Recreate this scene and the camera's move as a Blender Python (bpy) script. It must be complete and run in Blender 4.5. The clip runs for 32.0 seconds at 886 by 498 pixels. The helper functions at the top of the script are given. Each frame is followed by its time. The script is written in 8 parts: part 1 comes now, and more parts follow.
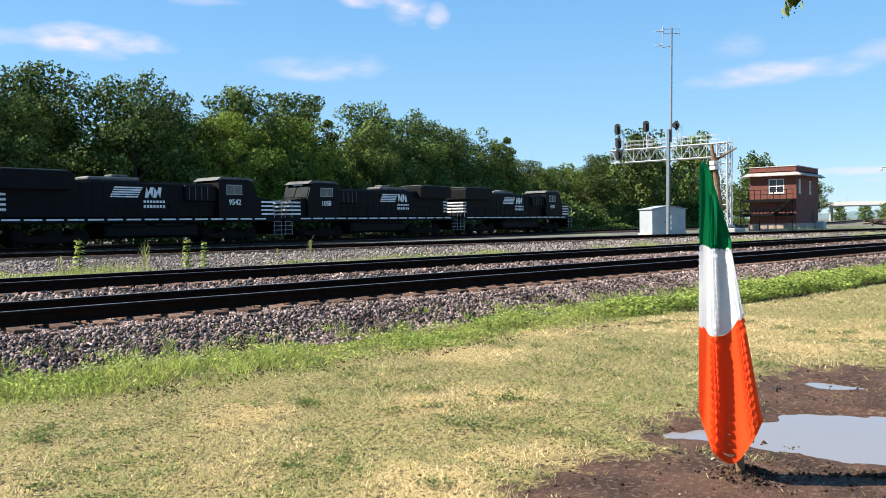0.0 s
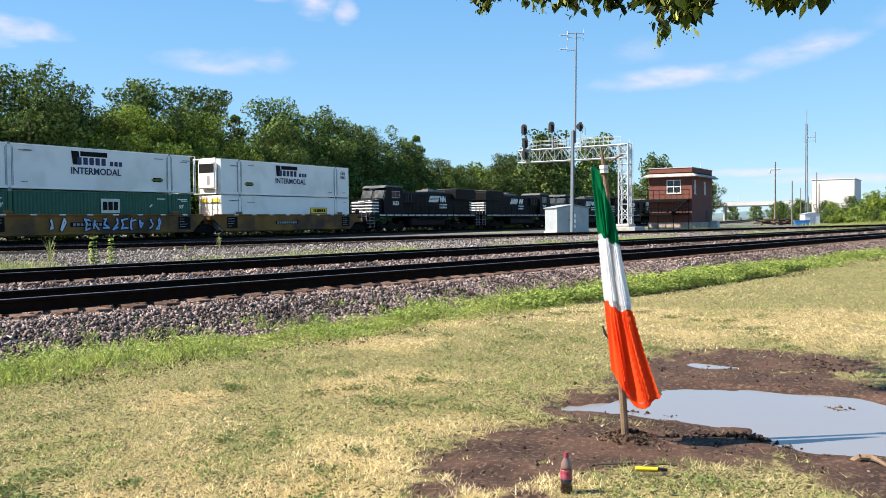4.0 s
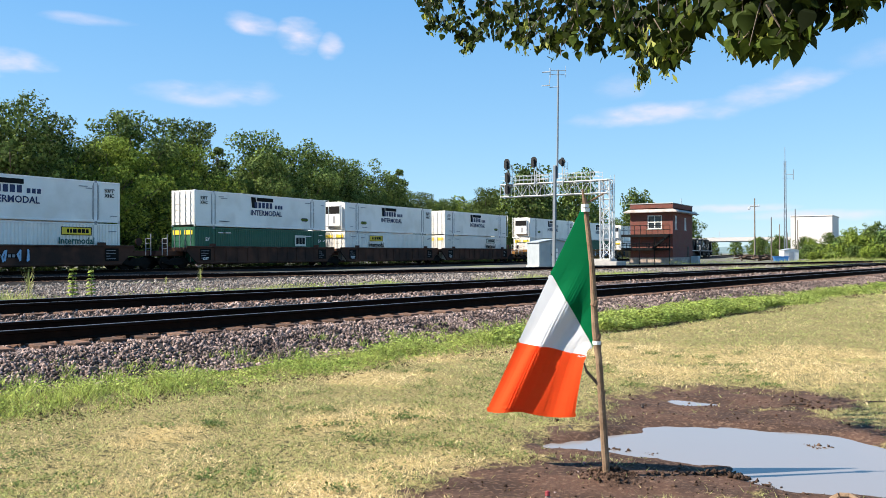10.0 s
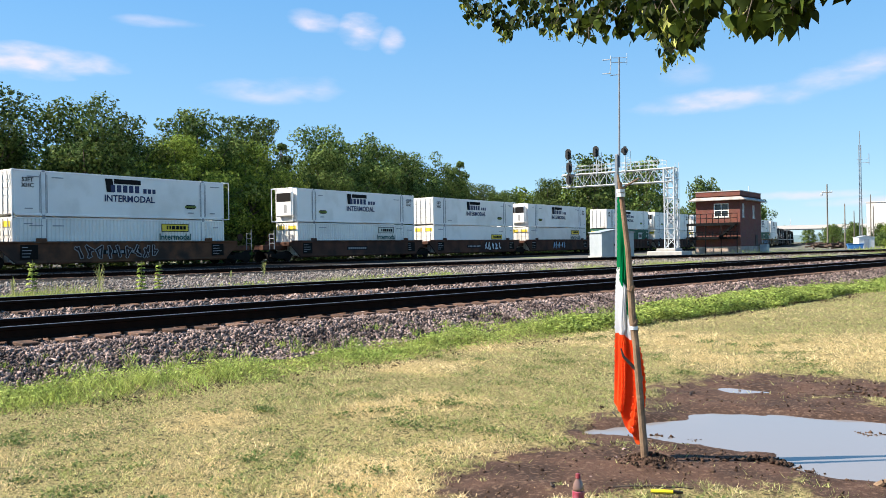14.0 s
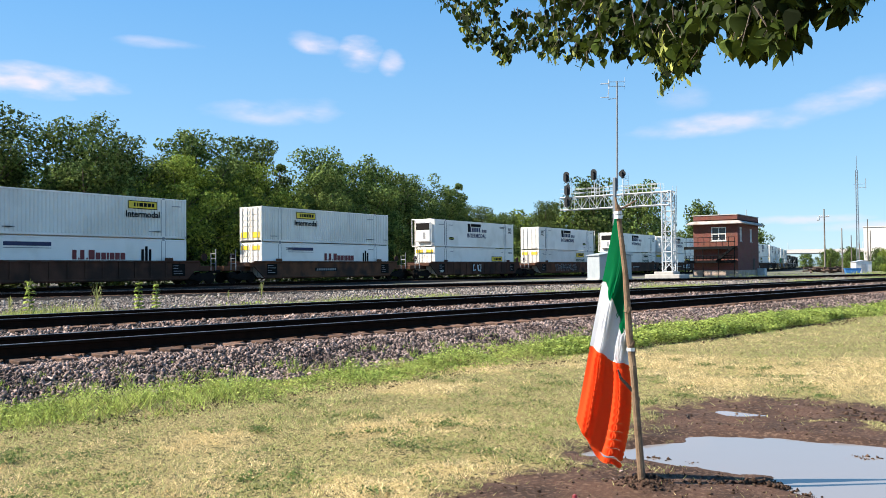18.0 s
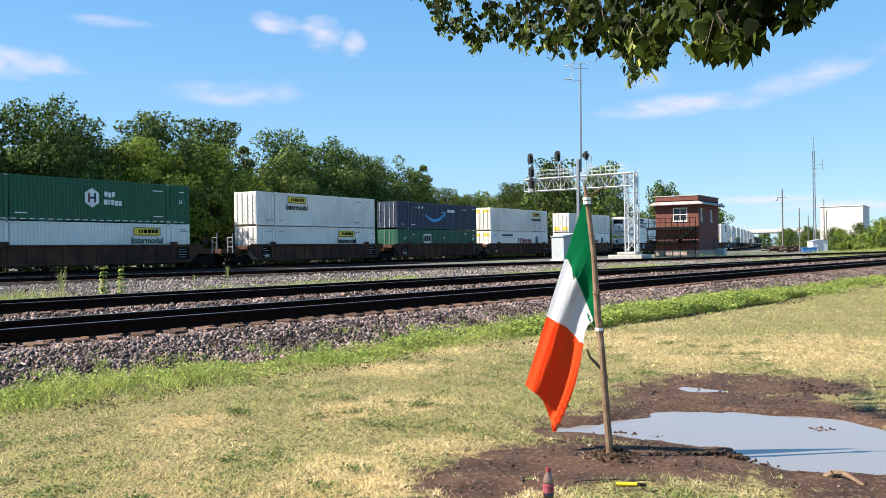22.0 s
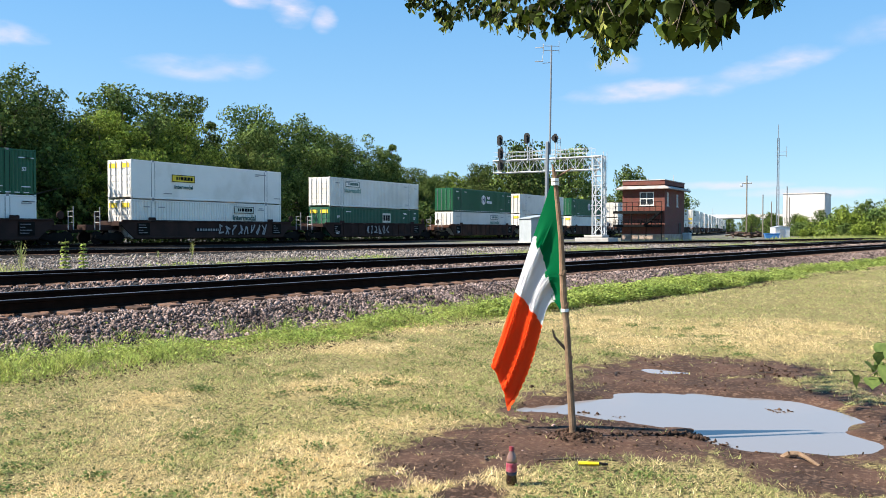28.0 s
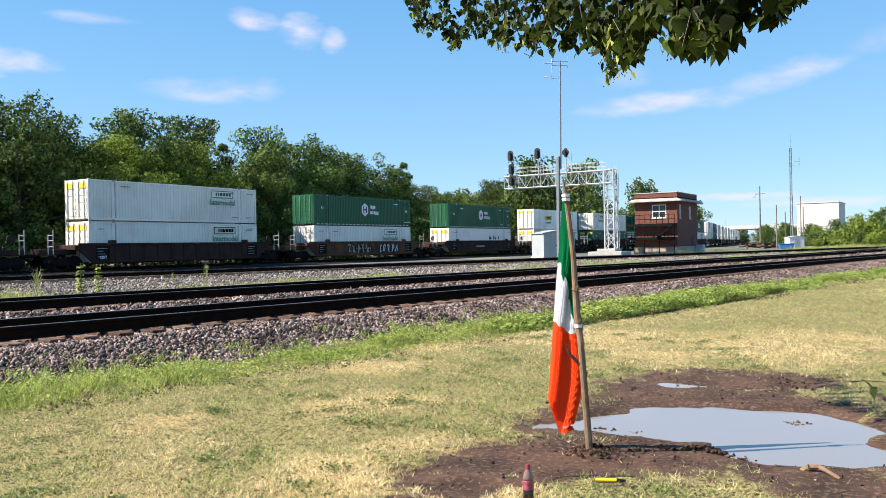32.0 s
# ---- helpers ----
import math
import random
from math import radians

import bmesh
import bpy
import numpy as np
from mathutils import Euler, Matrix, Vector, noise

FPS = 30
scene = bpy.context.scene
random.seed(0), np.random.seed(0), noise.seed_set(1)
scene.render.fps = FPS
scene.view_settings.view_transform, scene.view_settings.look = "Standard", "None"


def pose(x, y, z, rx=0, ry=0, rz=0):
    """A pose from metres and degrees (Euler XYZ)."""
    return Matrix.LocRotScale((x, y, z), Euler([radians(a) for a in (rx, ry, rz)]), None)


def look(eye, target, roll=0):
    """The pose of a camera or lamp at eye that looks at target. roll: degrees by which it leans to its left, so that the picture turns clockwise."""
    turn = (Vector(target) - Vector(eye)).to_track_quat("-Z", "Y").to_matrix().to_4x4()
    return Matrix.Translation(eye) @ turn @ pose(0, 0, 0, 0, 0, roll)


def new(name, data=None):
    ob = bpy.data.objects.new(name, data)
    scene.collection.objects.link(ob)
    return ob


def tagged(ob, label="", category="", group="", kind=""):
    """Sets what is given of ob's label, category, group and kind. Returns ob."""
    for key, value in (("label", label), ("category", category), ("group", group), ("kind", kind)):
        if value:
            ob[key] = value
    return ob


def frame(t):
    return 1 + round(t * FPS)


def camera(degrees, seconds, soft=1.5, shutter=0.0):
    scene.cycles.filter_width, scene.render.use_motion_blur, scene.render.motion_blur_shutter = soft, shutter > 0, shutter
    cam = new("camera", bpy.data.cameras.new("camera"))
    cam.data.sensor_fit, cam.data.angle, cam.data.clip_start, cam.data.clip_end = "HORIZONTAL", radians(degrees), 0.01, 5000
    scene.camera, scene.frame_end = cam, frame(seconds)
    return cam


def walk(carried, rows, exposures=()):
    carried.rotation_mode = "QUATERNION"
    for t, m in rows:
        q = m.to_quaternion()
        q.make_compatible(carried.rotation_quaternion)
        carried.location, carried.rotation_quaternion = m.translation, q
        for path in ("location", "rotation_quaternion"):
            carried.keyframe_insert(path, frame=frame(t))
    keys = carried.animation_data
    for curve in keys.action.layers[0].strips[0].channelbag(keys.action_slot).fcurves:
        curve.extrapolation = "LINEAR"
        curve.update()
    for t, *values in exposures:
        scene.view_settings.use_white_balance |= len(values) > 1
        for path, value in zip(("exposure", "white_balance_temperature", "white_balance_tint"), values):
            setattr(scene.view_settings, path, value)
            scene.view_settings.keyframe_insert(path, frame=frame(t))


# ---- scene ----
# Camera and its path: x runs along the far railway track, y away from the lawn, z up; the lawn by the flag is z = 0.
cam = camera(55.9, 32.0, soft=0.5)
PATH = [
    (0, (0.726, 0.59, 1.611), (2.296, 1.827, 1.552), -0.9),
    (0.5, (0.681, 0.49, 1.601), (2.276, 1.695, 1.53), -1.2),
    (1, (0.343, 0.36, 1.591), (1.975, 1.515, 1.52), -0.9),
    (1.5, (0.149, 0.288, 1.608), (1.805, 1.406, 1.535), -0.8),
    (2, (0.159, 0.287, 1.602), (1.831, 1.382, 1.529), -0.7),
    (2.5, (0.151, 0.285, 1.607), (1.834, 1.362, 1.534), -0.6),
    (3, (0.145, 0.28, 1.605), (1.835, 1.347, 1.533), -0.6),
    (3.5, (0.18, 0.293, 1.591), (1.875, 1.353, 1.521), -0.5),
    (5.5, (0.104, 0.254, 1.615), (1.797, 1.317, 1.562), -1.2),
    (6, (0.154, 0.267, 1.612), (1.842, 1.338, 1.565), -1.3),
    (6.5, (0.148, 0.273, 1.622), (1.83, 1.354, 1.581), -1.4),
    (7, (0.157, 0.279, 1.62), (1.836, 1.365, 1.581), -1.2),
    (7.5, (0.139, 0.278, 1.622), (1.82, 1.361, 1.586), -1.0),
    (8, (0.186, 0.283, 1.611), (1.875, 1.354, 1.582), -0.9),
    (8.5, (0.217, 0.282, 1.603), (1.918, 1.334, 1.584), -0.6),
    (9, (0.138, 0.275, 1.633), (1.851, 1.308, 1.628), -0.4),
    (9.5, (0.06, 0.272, 1.64), (1.779, 1.294, 1.646), -0.1),
    (10, (0.135, 0.27, 1.622), (1.854, 1.293, 1.634), -0.2),
    (10.5, (0.145, 0.268, 1.617), (1.857, 1.302, 1.63), -0.2),
    (11, (0.055, 0.237, 1.637), (1.756, 1.289, 1.651), -0.7),
    (11.5, (0.126, 0.206, 1.634), (1.812, 1.283, 1.646), -0.9),
    (12, (0.176, 0.138, 1.594), (1.843, 1.243, 1.598), -0.9),
    (12.5, (0.191, 0.091, 1.57), (1.842, 1.22, 1.567), -0.9),
    (13, (0.193, 0.073, 1.574), (1.834, 1.216, 1.564), -0.8),
    (13.5, (0.182, 0.06, 1.577), (1.817, 1.211, 1.568), -1.0),
    (14, (0.181, 0.06, 1.582), (1.817, 1.21, 1.577), -0.9),
    (14.5, (0.176, 0.054, 1.578), (1.818, 1.196, 1.583), -0.9),
    (16.5, (0.146, 0.037, 1.579), (1.8, 1.162, 1.619), -0.7),
    (17, (0.144, 0.035, 1.579), (1.793, 1.167, 1.624), -0.6),
    (17.5, (0.126, 0.033, 1.579), (1.77, 1.171, 1.627), -0.6),
    (18, (0.155, 0.046, 1.572), (1.794, 1.191, 1.619), -0.5),
    (18.5, (0.13, 0.039, 1.576), (1.768, 1.186, 1.62), -0.7),
    (19, (0.028, 0.026, 1.589), (1.669, 1.169, 1.625), -0.7),
    (19.5, (-0.019, 0.026, 1.587), (1.629, 1.159, 1.614), -0.7),
    (20, (-0.038, 0.018, 1.592), (1.618, 1.139, 1.61), -0.7),
    (20.5, (-0.061, 0.005, 1.593), (1.605, 1.112, 1.604), -0.6),
    (21, (-0.066, 0.006, 1.596), (1.609, 1.099, 1.603), -0.6),
    (21.5, (-0.062, 0.005, 1.596), (1.621, 1.086, 1.602), -0.7),
    (22, (-0.062, -0.002, 1.596), (1.624, 1.073, 1.598), -0.9),
    (22.5, (-0.061, -0.012, 1.598), (1.624, 1.066, 1.592), -1.3),
    (23, (-0.051, -0.016, 1.602), (1.629, 1.069, 1.586), -1.5),
    (23.5, (-0.037, -0.02, 1.596), (1.64, 1.069, 1.569), -1.5),
    (24, (-0.03, -0.014, 1.59), (1.65, 1.071, 1.554), -1.3),
    (24.5, (-0.012, -0.008, 1.583), (1.676, 1.064, 1.543), -0.8),
    (25, (-0.028, -0.026, 1.584), (1.67, 1.03, 1.541), -0.5),
    (25.5, (-0.031, -0.016, 1.583), (1.679, 1.021, 1.539), -0.1),
    (26, (-0.034, -0.014, 1.582), (1.686, 1.007, 1.538), 0.1),
    (26.5, (-0.028, -0.008, 1.582), (1.699, 1.001, 1.539), 0.2),
    (28.5, (-0.051, 0.008, 1.586), (1.672, 1.022, 1.539), -0.1),
    (29, (-0.063, 0.0, 1.584), (1.65, 1.031, 1.538), -0.4),
    (29.5, (-0.044, 0.018, 1.581), (1.661, 1.064, 1.537), -0.4),
    (30, (-0.033, 0.019, 1.579), (1.665, 1.076, 1.542), -0.4),
    (30.5, (-0.038, 0.016, 1.586), (1.659, 1.075, 1.556), -0.4),
    (31, (-0.062, 0.006, 1.592), (1.641, 1.055, 1.575), -0.7),
    (31.5, (-0.038, 0.017, 1.589), (1.67, 1.057, 1.58), -0.9),
    (32, (-0.043, -0.002, 1.594), (1.668, 1.034, 1.589), -1.1),
]
walk(cam, [(t, look(eye, target, roll)) for t, eye, target, roll in PATH])

# ---- daylight ----
SUN_AZ, SUN_EL = 323.0, 43.0   # degrees clockwise from +y, and above the horizon
world = bpy.data.worlds.new("world")
scene.world = world
world.use_nodes = True


def build_sky():
    nt = world.node_tree
    nt.nodes.clear()
    out = nt.nodes.new("ShaderNodeOutputWorld")
    bg = nt.nodes.new("ShaderNodeBackground")
    sky = nt.nodes.new("ShaderNodeTexSky")
    sky.sky_type = "NISHITA"
    sky.sun_disc = False
    sky.sun_elevation, sky.sun_rotation = radians(SUN_EL), radians(SUN_AZ)
    sky.air_density, sky.dust_density, sky.ozone_density = 1.0, 0.0, 3.0
    bg.inputs["Strength"].default_value = 0.07
    co = nt.nodes.new("ShaderNodeTexCoord")
    noise_n = nt.nodes.new("ShaderNodeTexNoise")
    stretch = nt.nodes.new("ShaderNodeMapping")
    stretch.inputs["Scale"].default_value = (6, 6, 17)
    noise_n.inputs["Detail"].default_value = 6
    nt.links.new(co.outputs["Generated"], stretch.inputs["Vector"])
    nt.links.new(stretch.outputs["Vector"], noise_n.inputs["Vector"])
    ragged = nt.nodes.new("ShaderNodeMapRange")
    ragged.clamp = False
    ragged.inputs["From Min"].default_value, ragged.inputs["From Max"].default_value = 0.25, 0.75
    ragged.inputs["To Min"].default_value, ragged.inputs["To Max"].default_value = 0.35, 1.5
    fray = nt.nodes.new("ShaderNodeTexNoise")
    fray.inputs["Scale"].default_value, fray.inputs["Detail"].default_value = 2.6, 7
    nt.links.new(stretch.outputs["Vector"], fray.inputs["Vector"])
    nt.links.new(fray.outputs["Fac"], ragged.inputs["Value"])
    total = None
    # wispy clouds: heading (degrees clockwise from +y), elevation, half widths along and across, tilt, strength
    for az, el, wa, we, tilt, amount in CLOUDS:
        wa, we = wa * 1.08, we * 1.25
        a, e = radians(az), radians(el)
        d = Vector((math.sin(a) * math.cos(e), math.cos(a) * math.cos(e), math.sin(e)))
        side = Vector((math.cos(a), -math.sin(a), 0))
        up = side.cross(d)
        t = radians(tilt)
        ax1 = (side * math.cos(t) + up * math.sin(t)) / math.sin(radians(wa))
        ax2 = (up * math.cos(t) - side * math.sin(t)) / math.sin(radians(we))
        sq = []
        for ax in (ax1, ax2):
            dot = nt.nodes.new("ShaderNodeVectorMath")
            dot.operation = "DOT_PRODUCT"
            dot.inputs[1].default_value = ax
            sub = nt.nodes.new("ShaderNodeVectorMath")
            sub.operation = "SUBTRACT"
            sub.inputs[1].default_value = d
            nt.links.new(co.outputs["Generated"], sub.inputs[0])
            nt.links.new(sub.outputs["Vector"], dot.inputs[0])
            m = nt.nodes.new("ShaderNodeMath")
            m.operation = "POWER"
            m.inputs[1].default_value = 2
            ab = nt.nodes.new("ShaderNodeMath")
            ab.operation = "ABSOLUTE"
            nt.links.new(dot.outputs["Value"], ab.inputs[0])
            nt.links.new(ab.outputs[0], m.inputs[0])
            sq.append(m)
        add = nt.nodes.new("ShaderNodeMath")
        nt.links.new(sq[0].outputs[0], add.inputs[0])
        nt.links.new(sq[1].outputs[0], add.inputs[1])
        ex = nt.nodes.new("ShaderNodeMath")
        ex.operation = "MULTIPLY_ADD"
        ex.inputs[1].default_value = -1.0
        ex.use_clamp = True
        nt.links.new(ragged.outputs[0], ex.inputs[2])
        nt.links.new(add.outputs[0], ex.inputs[0])
        am = nt.nodes.new("ShaderNodeMath")
        am.operation = "MULTIPLY"
        am.inputs[1].default_value = amount
        soft = nt.nodes.new("ShaderNodeMath")
        soft.operation = "POWER"
        soft.inputs[1].default_value = 1.4
        nt.links.new(ex.outputs[0], soft.inputs[0])
        nt.links.new(soft.outputs[0], am.inputs[0])
        if total is None:
            total = am
        else:
            mx = nt.nodes.new("ShaderNodeMath")
            mx.operation = "MAXIMUM"
            nt.links.new(total.outputs[0], mx.inputs[0])
            nt.links.new(am.outputs[0], mx.inputs[1])
            total = mx
    ramp = nt.nodes.new("ShaderNodeMapRange")
    ramp.inputs["From Min"].default_value, ramp.inputs["From Max"].default_value = 0.1, 0.6
    nt.links.new(noise_n.outputs["Fac"], ramp.inputs["Value"])
    mul = nt.nodes.new("ShaderNodeMath")
    mul.operation = "MULTIPLY"
    mul.use_clamp = True
    nt.links.new(total.outputs[0], mul.inputs[0])
    nt.links.new(ramp.outputs[0], mul.inputs[1])
    mix = nt.nodes.new("ShaderNodeMix")
    mix.data_type = "RGBA"
    mix.inputs["B"].default_value = (5.7, 5.3, 6.0, 1)
    nt.links.new(mul.outputs[0], mix.inputs["Factor"])
    grade = nt.nodes.new("ShaderNodeHueSaturation")
    grade.inputs["Saturation"].default_value = 1.15
    nt.links.new(sky.outputs["Color"], grade.inputs["Color"])
    # thin bright haze evens out the blue from the horizon upwards
    axes = nt.nodes.new("ShaderNodeSeparateXYZ")
    nt.links.new(co.outputs["Generated"], axes.inputs[0])
    rise = nt.nodes.new("ShaderNodeMapRange")
    rise.inputs["From Min"].default_value, rise.inputs["From Max"].default_value = 0.0, 0.36
    nt.links.new(axes.outputs["Z"], rise.inputs["Value"])
    haze = nt.nodes.new("ShaderNodeMix")
    haze.data_type = "RGBA"
    haze.inputs["A"].default_value, haze.inputs["B"].default_value = (2.5, 4.4, 6.0, 1), (0.85, 2.75, 5.6, 1)
    nt.links.new(rise.outputs[0], haze.inputs["Factor"])
    even = nt.nodes.new("ShaderNodeMix")
    even.data_type = "RGBA"
    even.inputs["Factor"].default_value = 0.72
    nt.links.new(grade.outputs["Color"], even.inputs["A"])
    nt.links.new(haze.outputs["Result"], even.inputs["B"])
    nt.links.new(even.outputs["Result"], mix.inputs["A"])
    nt.links.new(mix.outputs["Result"], bg.inputs["Color"])
    nt.links.new(bg.outputs[0], out.inputs[0])


CLOUDS = [
    (28.6, 11.7, 6.0, 0.9, 0, 0.9), (36.0, 14.6, 3.0, 0.35, 0, 0.35), (43.9, 10.6, 4.6, 0.9, 2, 0.5),
    (46.2, 15.2, 2.2, 0.7, -14, 0.7), (49.4, 14.5, 1.6, 1.0, 0, 0.95), (51.6, 13.9, 0.9, 0.75, 0, 0.7),
    (73.6, 9.2, 6.6, 0.75, 3, 0.62), (80.6, 10.2, 4.6, 0.8, 14, 0.58), (71.4, 11.0, 2.0, 0.8, 6, 0.25), (88.0, 12.2, 4.0, 0.8, 8, 0.25),
    (78.0, 2.9, 5.0, 0.3, 0, 0.8), (84.0, 2.4, 6.0, 0.35, 0, 0.6), (14.0, 17.0, 8.0, 1.0, 0, 0.5), (2.0, 10.0, 8.0, 1.1, 0, 0.6), (112.0, 15.0, 9.0, 1.3, 10, 0.5),
]
build_sky()
sun = new("sun", bpy.data.lights.new("sun", "SUN"))
sun.data.energy, sun.data.angle, sun.data.color = 5.2, radians(0.53), (1.0, 0.92, 0.79)
SUN_WAY = Vector((math.sin(radians(SUN_AZ)) * math.cos(radians(SUN_EL)), math.cos(radians(SUN_AZ)) * math.cos(radians(SUN_EL)), math.sin(radians(SUN_EL))))
sun.matrix_world = look(SUN_WAY * 60, (0, 0, 0))
scene.view_settings.exposure = 1.3

# ---- materials ----


def surf(name, c1, c2=None, scale=4.0, rough=0.7, bump=0.1, metal=0.0, fine=40.0, speck=0.25, c3=None, big=0.6, island=0.0, obj=0.0, trans=0.0, spec=0.4, coords="Object"):
    """A surface of two colours mixed by coarse noise, darkened and lightened by fine noise, with bump."""
    m = bpy.data.materials.new(name)
    m.use_nodes = True
    nt = m.node_tree
    b = nt.nodes["Principled BSDF"]
    b.inputs["Metallic"].default_value = metal
    b.inputs["Specular IOR Level"].default_value = spec
    co = nt.nodes.new("ShaderNodeTexCoord")
    n1 = nt.nodes.new("ShaderNodeTexNoise")
    n1.inputs["Scale"].default_value, n1.inputs["Detail"].default_value = scale, 5
    n2 = nt.nodes.new("ShaderNodeTexNoise")
    n2.inputs["Scale"].default_value, n2.inputs["Detail"].default_value = fine, 3
    for n in (n1, n2):
        nt.links.new(co.outputs[coords], n.inputs["Vector"])
    mix = nt.nodes.new("ShaderNodeMix")
    mix.data_type = "RGBA"
    mix.inputs["A"].default_value, mix.inputs["B"].default_value = (*c1, 1), (*(c2 or [v * 0.8 for v in c1]), 1)
    rmp = nt.nodes.new("ShaderNodeMapRange")
    rmp.inputs["From Min"].default_value, rmp.inputs["From Max"].default_value = 0.35, 0.65
    nt.links.new(n1.outputs["Fac"], rmp.inputs["Value"])
    nt.links.new(rmp.outputs[0], mix.inputs["Factor"])
    col = mix.outputs["Result"]
    if c3:
        n3 = nt.nodes.new("ShaderNodeTexNoise")
        n3.inputs["Scale"].default_value, n3.inputs["Detail"].default_value = big, 4
        nt.links.new(co.outputs[coords], n3.inputs["Vector"])
        r3 = nt.nodes.new("ShaderNodeMapRange")
        r3.inputs["From Min"].default_value, r3.inputs["From Max"].default_value = 0.5, 0.66
        nt.links.new(n3.outputs["Fac"], r3.inputs["Value"])
        m3 = nt.nodes.new("ShaderNodeMix")
        m3.data_type = "RGBA"
        m3.inputs["B"].default_value = (*c3, 1)
        nt.links.new(r3.outputs[0], m3.inputs["Factor"])
        nt.links.new(col, m3.inputs["A"])
        col = m3.outputs["Result"]
    hsv = nt.nodes.new("ShaderNodeHueSaturation")
    val = nt.nodes.new("ShaderNodeMapRange")
    val.inputs["To Min"].default_value, val.inputs["To Max"].default_value = 1 - speck, 1 + speck
    val.clamp = False
    nt.links.new(n2.outputs["Fac"], val.inputs["Value"])
    last = val.outputs[0]
    for amount, kind, socket in ((island, "ShaderNodeNewGeometry", "Random Per Island"), (obj, "ShaderNodeObjectInfo", "Random")):
        if amount:
            g = nt.nodes.new(kind)
            mr = nt.nodes.new("ShaderNodeMapRange")
            mr.inputs["To Min"].default_value, mr.inputs["To Max"].default_value = 1 - amount, 1 + amount
            nt.links.new(g.outputs[socket], mr.inputs["Value"])
            mu = nt.nodes.new("ShaderNodeMath")
            mu.operation = "MULTIPLY"
            nt.links.new(mr.outputs[0], mu.inputs[0])
            nt.links.new(last, mu.inputs[1])
            last = mu.outputs[0]
    nt.links.new(last, hsv.inputs["Value"])
    nt.links.new(col, hsv.inputs["Color"])
    nt.links.new(hsv.outputs["Color"], b.inputs["Base Color"])
    rr = nt.nodes.new("ShaderNodeMapRange")
    rr.inputs["To Min"].default_value, rr.inputs["To Max"].default_value = max(0.02, rough - 0.12), min(1, rough + 0.12)
    nt.links.new(n1.outputs["Fac"], rr.inputs["Value"])
    nt.links.new(rr.outputs[0], b.inputs["Roughness"])
    if bump:
        bp = nt.nodes.new("ShaderNodeBump")
        bp.inputs["Strength"].default_value, bp.inputs["Distance"].default_value = bump, 0.02
        nt.links.new(n2.outputs["Fac"], bp.inputs["Height"])
        nt.links.new(bp.outputs[0], b.inputs["Normal"])
    if trans:
        tr = nt.nodes.new("ShaderNodeBsdfTranslucent")
        ms = nt.nodes.new("ShaderNodeMixShader")
        ms.inputs["Fac"].default_value = trans
        nt.links.new(hsv.outputs["Color"], tr.inputs["Color"])
        nt.links.new(b.outputs[0], ms.inputs[1])
        nt.links.new(tr.outputs[0], ms.inputs[2])
        nt.links.new(ms.outputs[0], nt.nodes["Material Output"].inputs["Surface"])
    return m


M = {}
M["white_box"] = surf("white_box", (0.79, 0.75, 0.69), (0.72, 0.685, 0.63), 0.5, 0.5, 0.05, 0, 30, 0.1, c3=(0.66, 0.62, 0.56), big=0.35)
M["reefer_white"] = surf("reefer_white", (0.83, 0.795, 0.745), (0.77, 0.74, 0.695), 0.4, 0.4, 0.04, 0, 25, 0.08, c3=(0.7, 0.665, 0.61), big=0.5)
M["green_box"] = surf("green_box", (0.012, 0.085, 0.05), (0.02, 0.1, 0.06), 0.8, 0.5, 0.05, 0, 30, 0.15)
M["leaf_box_green"] = surf("leaf_box_green", (0.007, 0.085, 0.036), (0.01, 0.1, 0.045), 0.8, 0.45, 0.05, 0, 30, 0.12)
M["navy_box"] = surf("navy_box", (0.022, 0.035, 0.065), (0.03, 0.045, 0.08), 0.8, 0.5, 0.05, 0, 30, 0.15)
M["panel_yellow"] = surf("panel_yellow", (0.82, 0.6, 0.03), (0.7, 0.5, 0.05), 2, 0.5, 0.02, 0, 30, 0.1)
M["panel_faded"] = surf("panel_faded", (0.6, 0.6, 0.52), (0.5, 0.52, 0.45), 2, 0.5, 0.02, 0, 30, 0.1)
M["ink_black"] = surf("ink_black", (0.012, 0.011, 0.011), None, 5, 0.7, 0, spec=0.1)
M["ink_navy"] = surf("ink_navy", (0.015, 0.025, 0.09), None, 5, 0.5, 0)
M["ink_green"] = surf("ink_green", (0.02, 0.09, 0.075), None, 5, 0.5, 0)
M["ink_teal_faded"] = surf("ink_teal_faded", (0.13, 0.3, 0.24), None, 5, 0.5, 0)
M["ink_red"] = surf("ink_red", (0.16, 0.02, 0.025), None, 5, 0.5, 0)
M["ink_white"] = surf("ink_white", (0.8, 0.8, 0.8), None, 5, 0.5, 0)
M["ink_grey"] = surf("ink_grey", (0.3, 0.3, 0.31), None, 5, 0.5, 0)
M["ink_blue"] = surf("ink_blue", (0.05, 0.36, 0.75), None, 5, 0.5, 0)
M["well_brown"] = surf("well_brown", (0.095, 0.042, 0.027), (0.065, 0.032, 0.022), 1.2, 0.8, 0.1, 0, 20, 0.25, c3=(0.04, 0.024, 0.019), big=0.5, spec=0.12)
M["well_mustard"] = surf("well_mustard", (0.25, 0.12, 0.033), (0.19, 0.092, 0.03), 1.2, 0.75, 0.1, 0, 20, 0.25, c3=(0.08, 0.05, 0.033), big=0.4, spec=0.15)
M["well_dark"] = surf("well_dark", (0.05, 0.026, 0.021), (0.033, 0.02, 0.017), 1.2, 0.8, 0.1, 0, 20, 0.25, spec=0.12)
